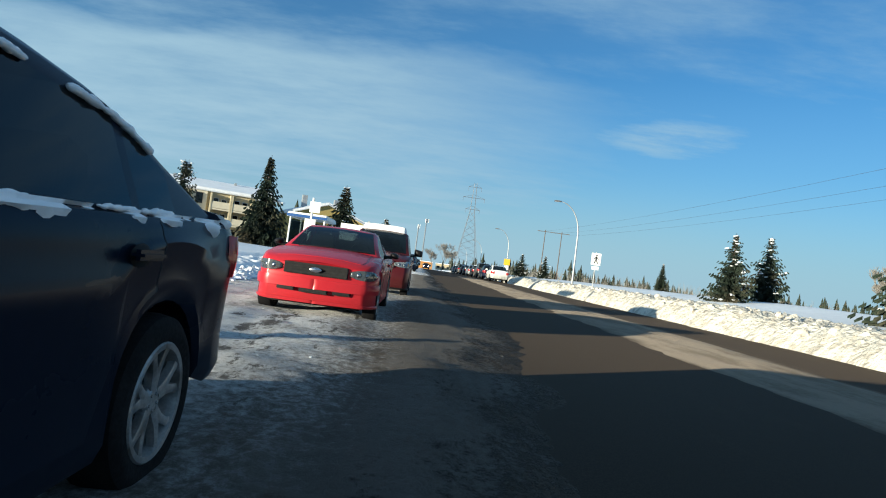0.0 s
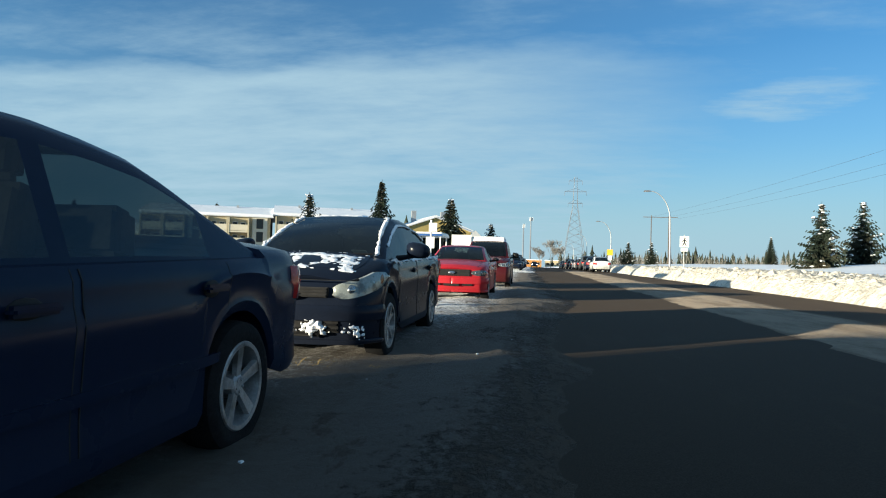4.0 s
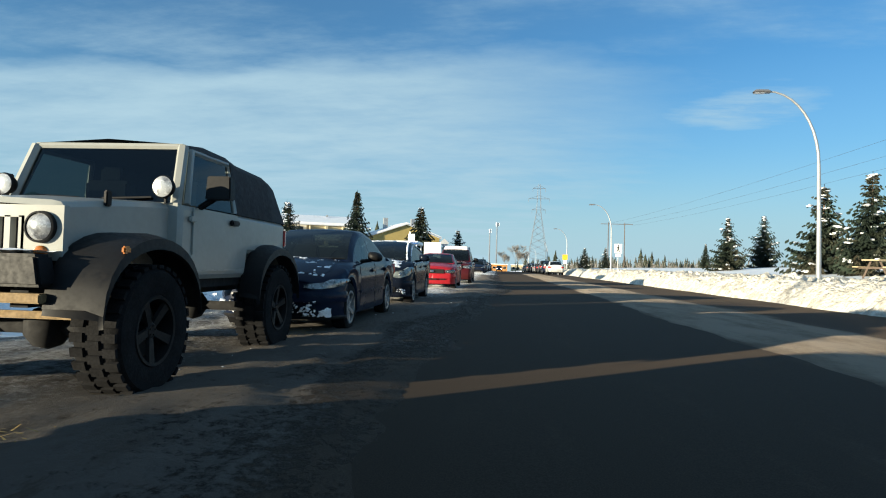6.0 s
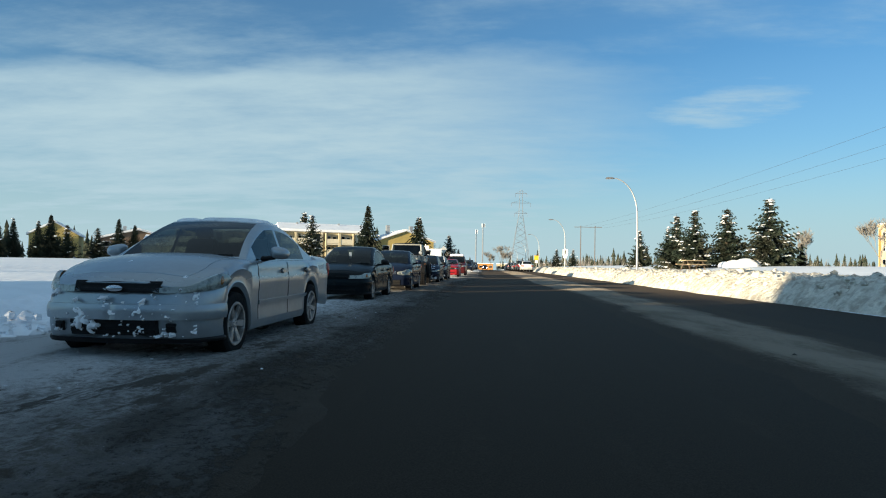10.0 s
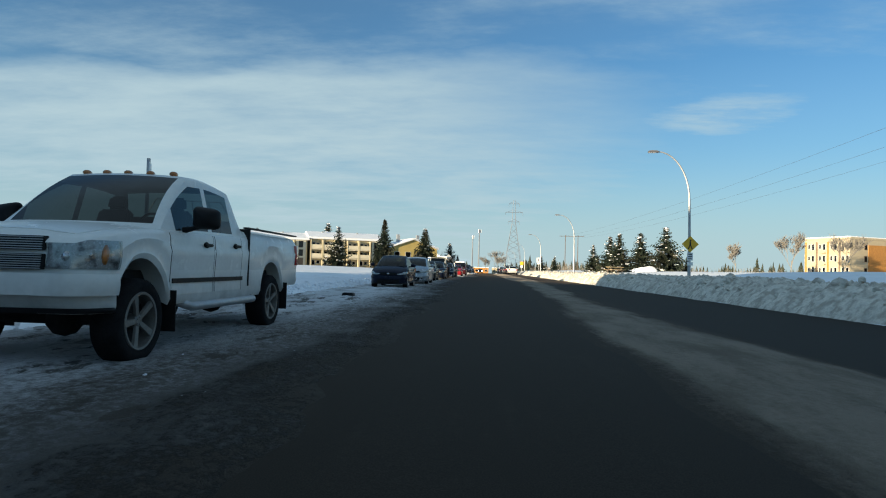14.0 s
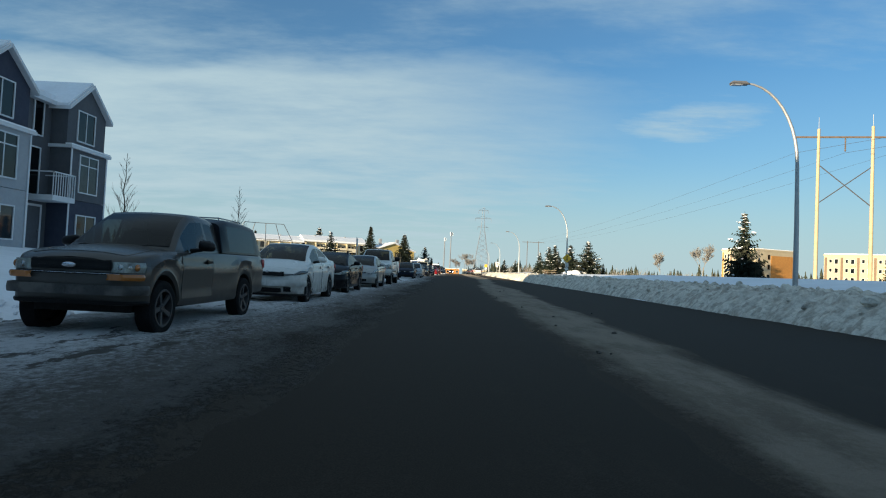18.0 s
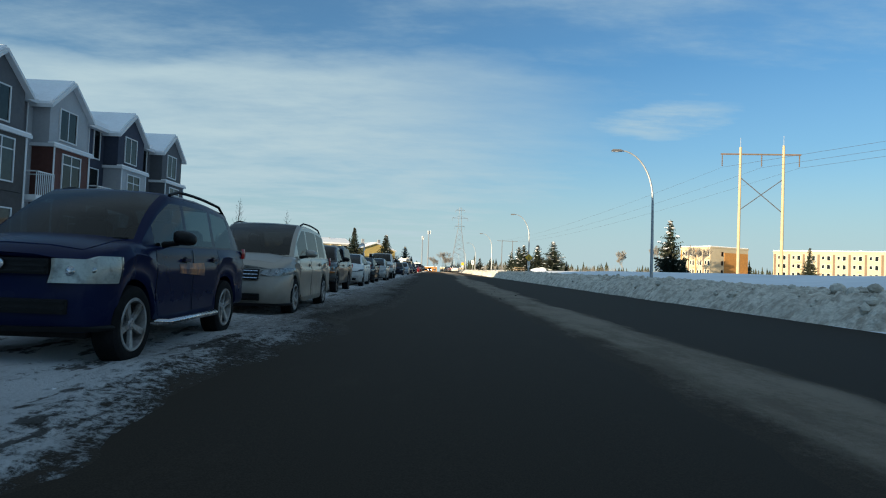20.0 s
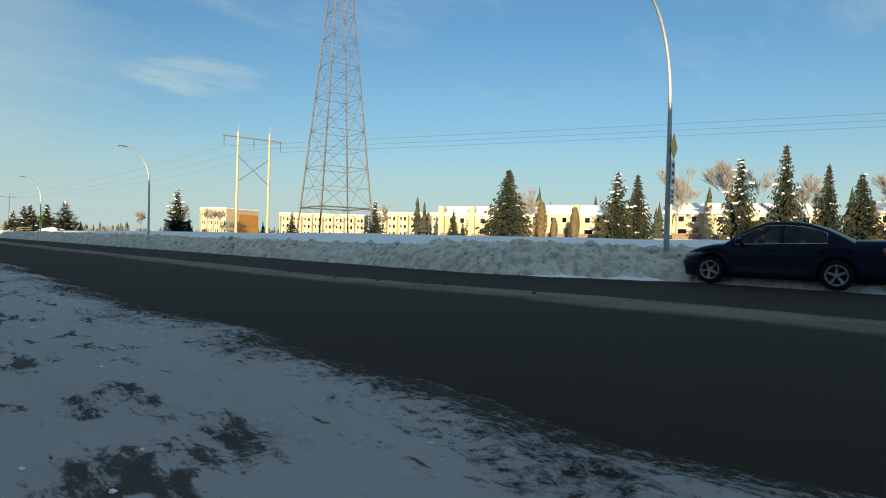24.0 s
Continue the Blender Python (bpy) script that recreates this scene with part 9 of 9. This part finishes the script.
for k in range(4):
    for z in (0.5, 3.1):
        window(root, 2 + 3 * k, z, 1.4, 1.3)
for x in (3.5, 9.0):
    part("chimney", Mesh().span(x, x + 0.8, 5.5, 6.3, 7.0, 9.2), STEEL, root)

# houses with gable ends further left
for x, y, ang, w, d, h, rise, mat in ((-95.0, 84.0, 30, 9, 13, 5.2, 2.6, YELLOW_SIDING), (-84.0, 90.0, 30, 16, 10, 4.6, 2.2, BROWN_SIDING), (-66.0, 100.0, 25, 14, 10, 4.8, 2.4, BROWN_SIDING), (-112.0, 66.0, 40, 10, 12, 4.6, 2.6, YELLOW_SIDING),
                                      (-90.0, 36.0, 50, 12, 9, 3.6, 1.9, BROWN_SIDING), (-83.0, 29.0, 50, 8, 8, 3.0, 1.6, BROWN_SIDING), (-104.0, 28.0, 55, 14, 10, 4.4, 2.2, STUCCO)):
    root = thing("house", "two-storey house with snowy gable roof", "house", pose(x, y, 0.5, 0, 0, ang), "houses beyond the field")
    wall_block(root, 0, w, 0, d, -1, h, mat, peak=h + rise, along="y")
    gable_roof(root, 0, w, 0, d, h, rise, "y", 0.4, 0.3)
    for k in range(int(w / 3.2)):
        for z in (0.8, 3.0):
            if z + 1.4 < h:
                window(root, 1.8 + 3.1 * k, z, 1.3, 1.1)
    part("chimney", Mesh().span(w * 0.3, w * 0.3 + 0.7, d * 0.5, d * 0.5 + 0.7, h + 0.8, h + rise + 1.0), STEEL, root)

# apartments beyond the snow field
apartment("apartment_block", "four-storey cream apartment block with an orange end wall", (79.0, 90.0), (83.5, 79.5), 16, 1.6, 3, 2.75, STUCCO_PALE, ORANGE_BRICK, "flat", True, 4, "apartment blocks", ORANGE_BRICK, full=False)
apartment("apartment_block", "long cream apartment block with balconies", (112.0, 96.0), (136.0, 74.0), 14, 2.0, 3, 2.7, STUCCO_PALE, BROWN_SIDING, "flat", True, 8, "apartment blocks", ORANGE_BRICK, full=False)
apartment("apartment_block", "long cream apartment block with balconies", (132.0, 62.0), (150.0, 34.0), 14, 2.5, 3, 2.8, STUCCO_PALE, ORANGE_BRICK, "flat", True, 8, "apartment blocks", ORANGE_BRICK, full=False)


def row_house(x, y, ang, n, label):
    root = thing("row_house", label, "row house", pose(x, y, land(x, y) - 0.1, 0, 0, ang), "row houses")
    w = 6.0 * n
    wall_block(root, 0, w, 0, 9, -1, 4.4, STUCCO_PALE)
    gable_roof(root, 0, w, 0, 9, 4.4, 1.5, "x", 0.4, 0.35)
    for k in range(n):
        x0 = 6.0 * k
        part("chimney_wall", Mesh().span(x0 + 0.1, x0 + 1.2, -0.8, 0.03, -1, 6.1), STUCCO_PALE, root)
        window(root, x0 + 2.6, 3.0, 0.9, 0.9, 0, TRIM), window(root, x0 + 4.6, 3.0, 0.8, 0.9, 0, TRIM)
        window(root, x0 + 2.8, 0.7, 1.4, 1.1, 0, TRIM)
        part("door", Mesh().span(x0 + 4.4, x0 + 5.3, -0.06, 0.0, 0, 2.05), BROWN_SIDING, root)
        part("fence", Mesh().span(x0 + 1.4, x0 + 5.8, -3.0, -2.92, -0.6, 1.0), BROWN_SIDING, root)
    return root


row_house(75.0, -33.0, -64, 3, "cream two-storey row houses with snowy roofs")
row_house(83.5, -50.0, -64, 3, "cream two-storey row houses with chimneys")
row_house(93.0, -69.0, -67, 4, "cream two-storey row houses with chimneys")
row_house(104.0, -95.0, -72, 3, "ochre row houses at the end of the field")
row_house(112.0, -115.0, -72, 3, "cream two-storey row houses with snowy roofs")

# low buildings at the far end of the road
for x, y, w, h, mat in ((-40, 470, 26, 7, BROWN_SIDING), (-12, 455, 20, 5.5, ORANGE_BRICK), (12, 500, 24, 6, STUCCO), (-30, 330, 16, 6, STUCCO), (36, 420, 22, 6, BROWN_SIDING)):
    root = thing("low_building", "low flat building far down the road", "building", pose(x, y, dip(y)), "far buildings")
    wall_block(root, 0, w, 0, 14, -2, h, mat)
    part("roof_snow", Mesh().span(-0.3, w + 0.3, -0.3, 14.3, h, h + 0.4), SNOW, root)
    for k in range(int(w / 4)):
        window(root, 2 + 4 * k, h * 0.4, 2.2, h * 0.3)
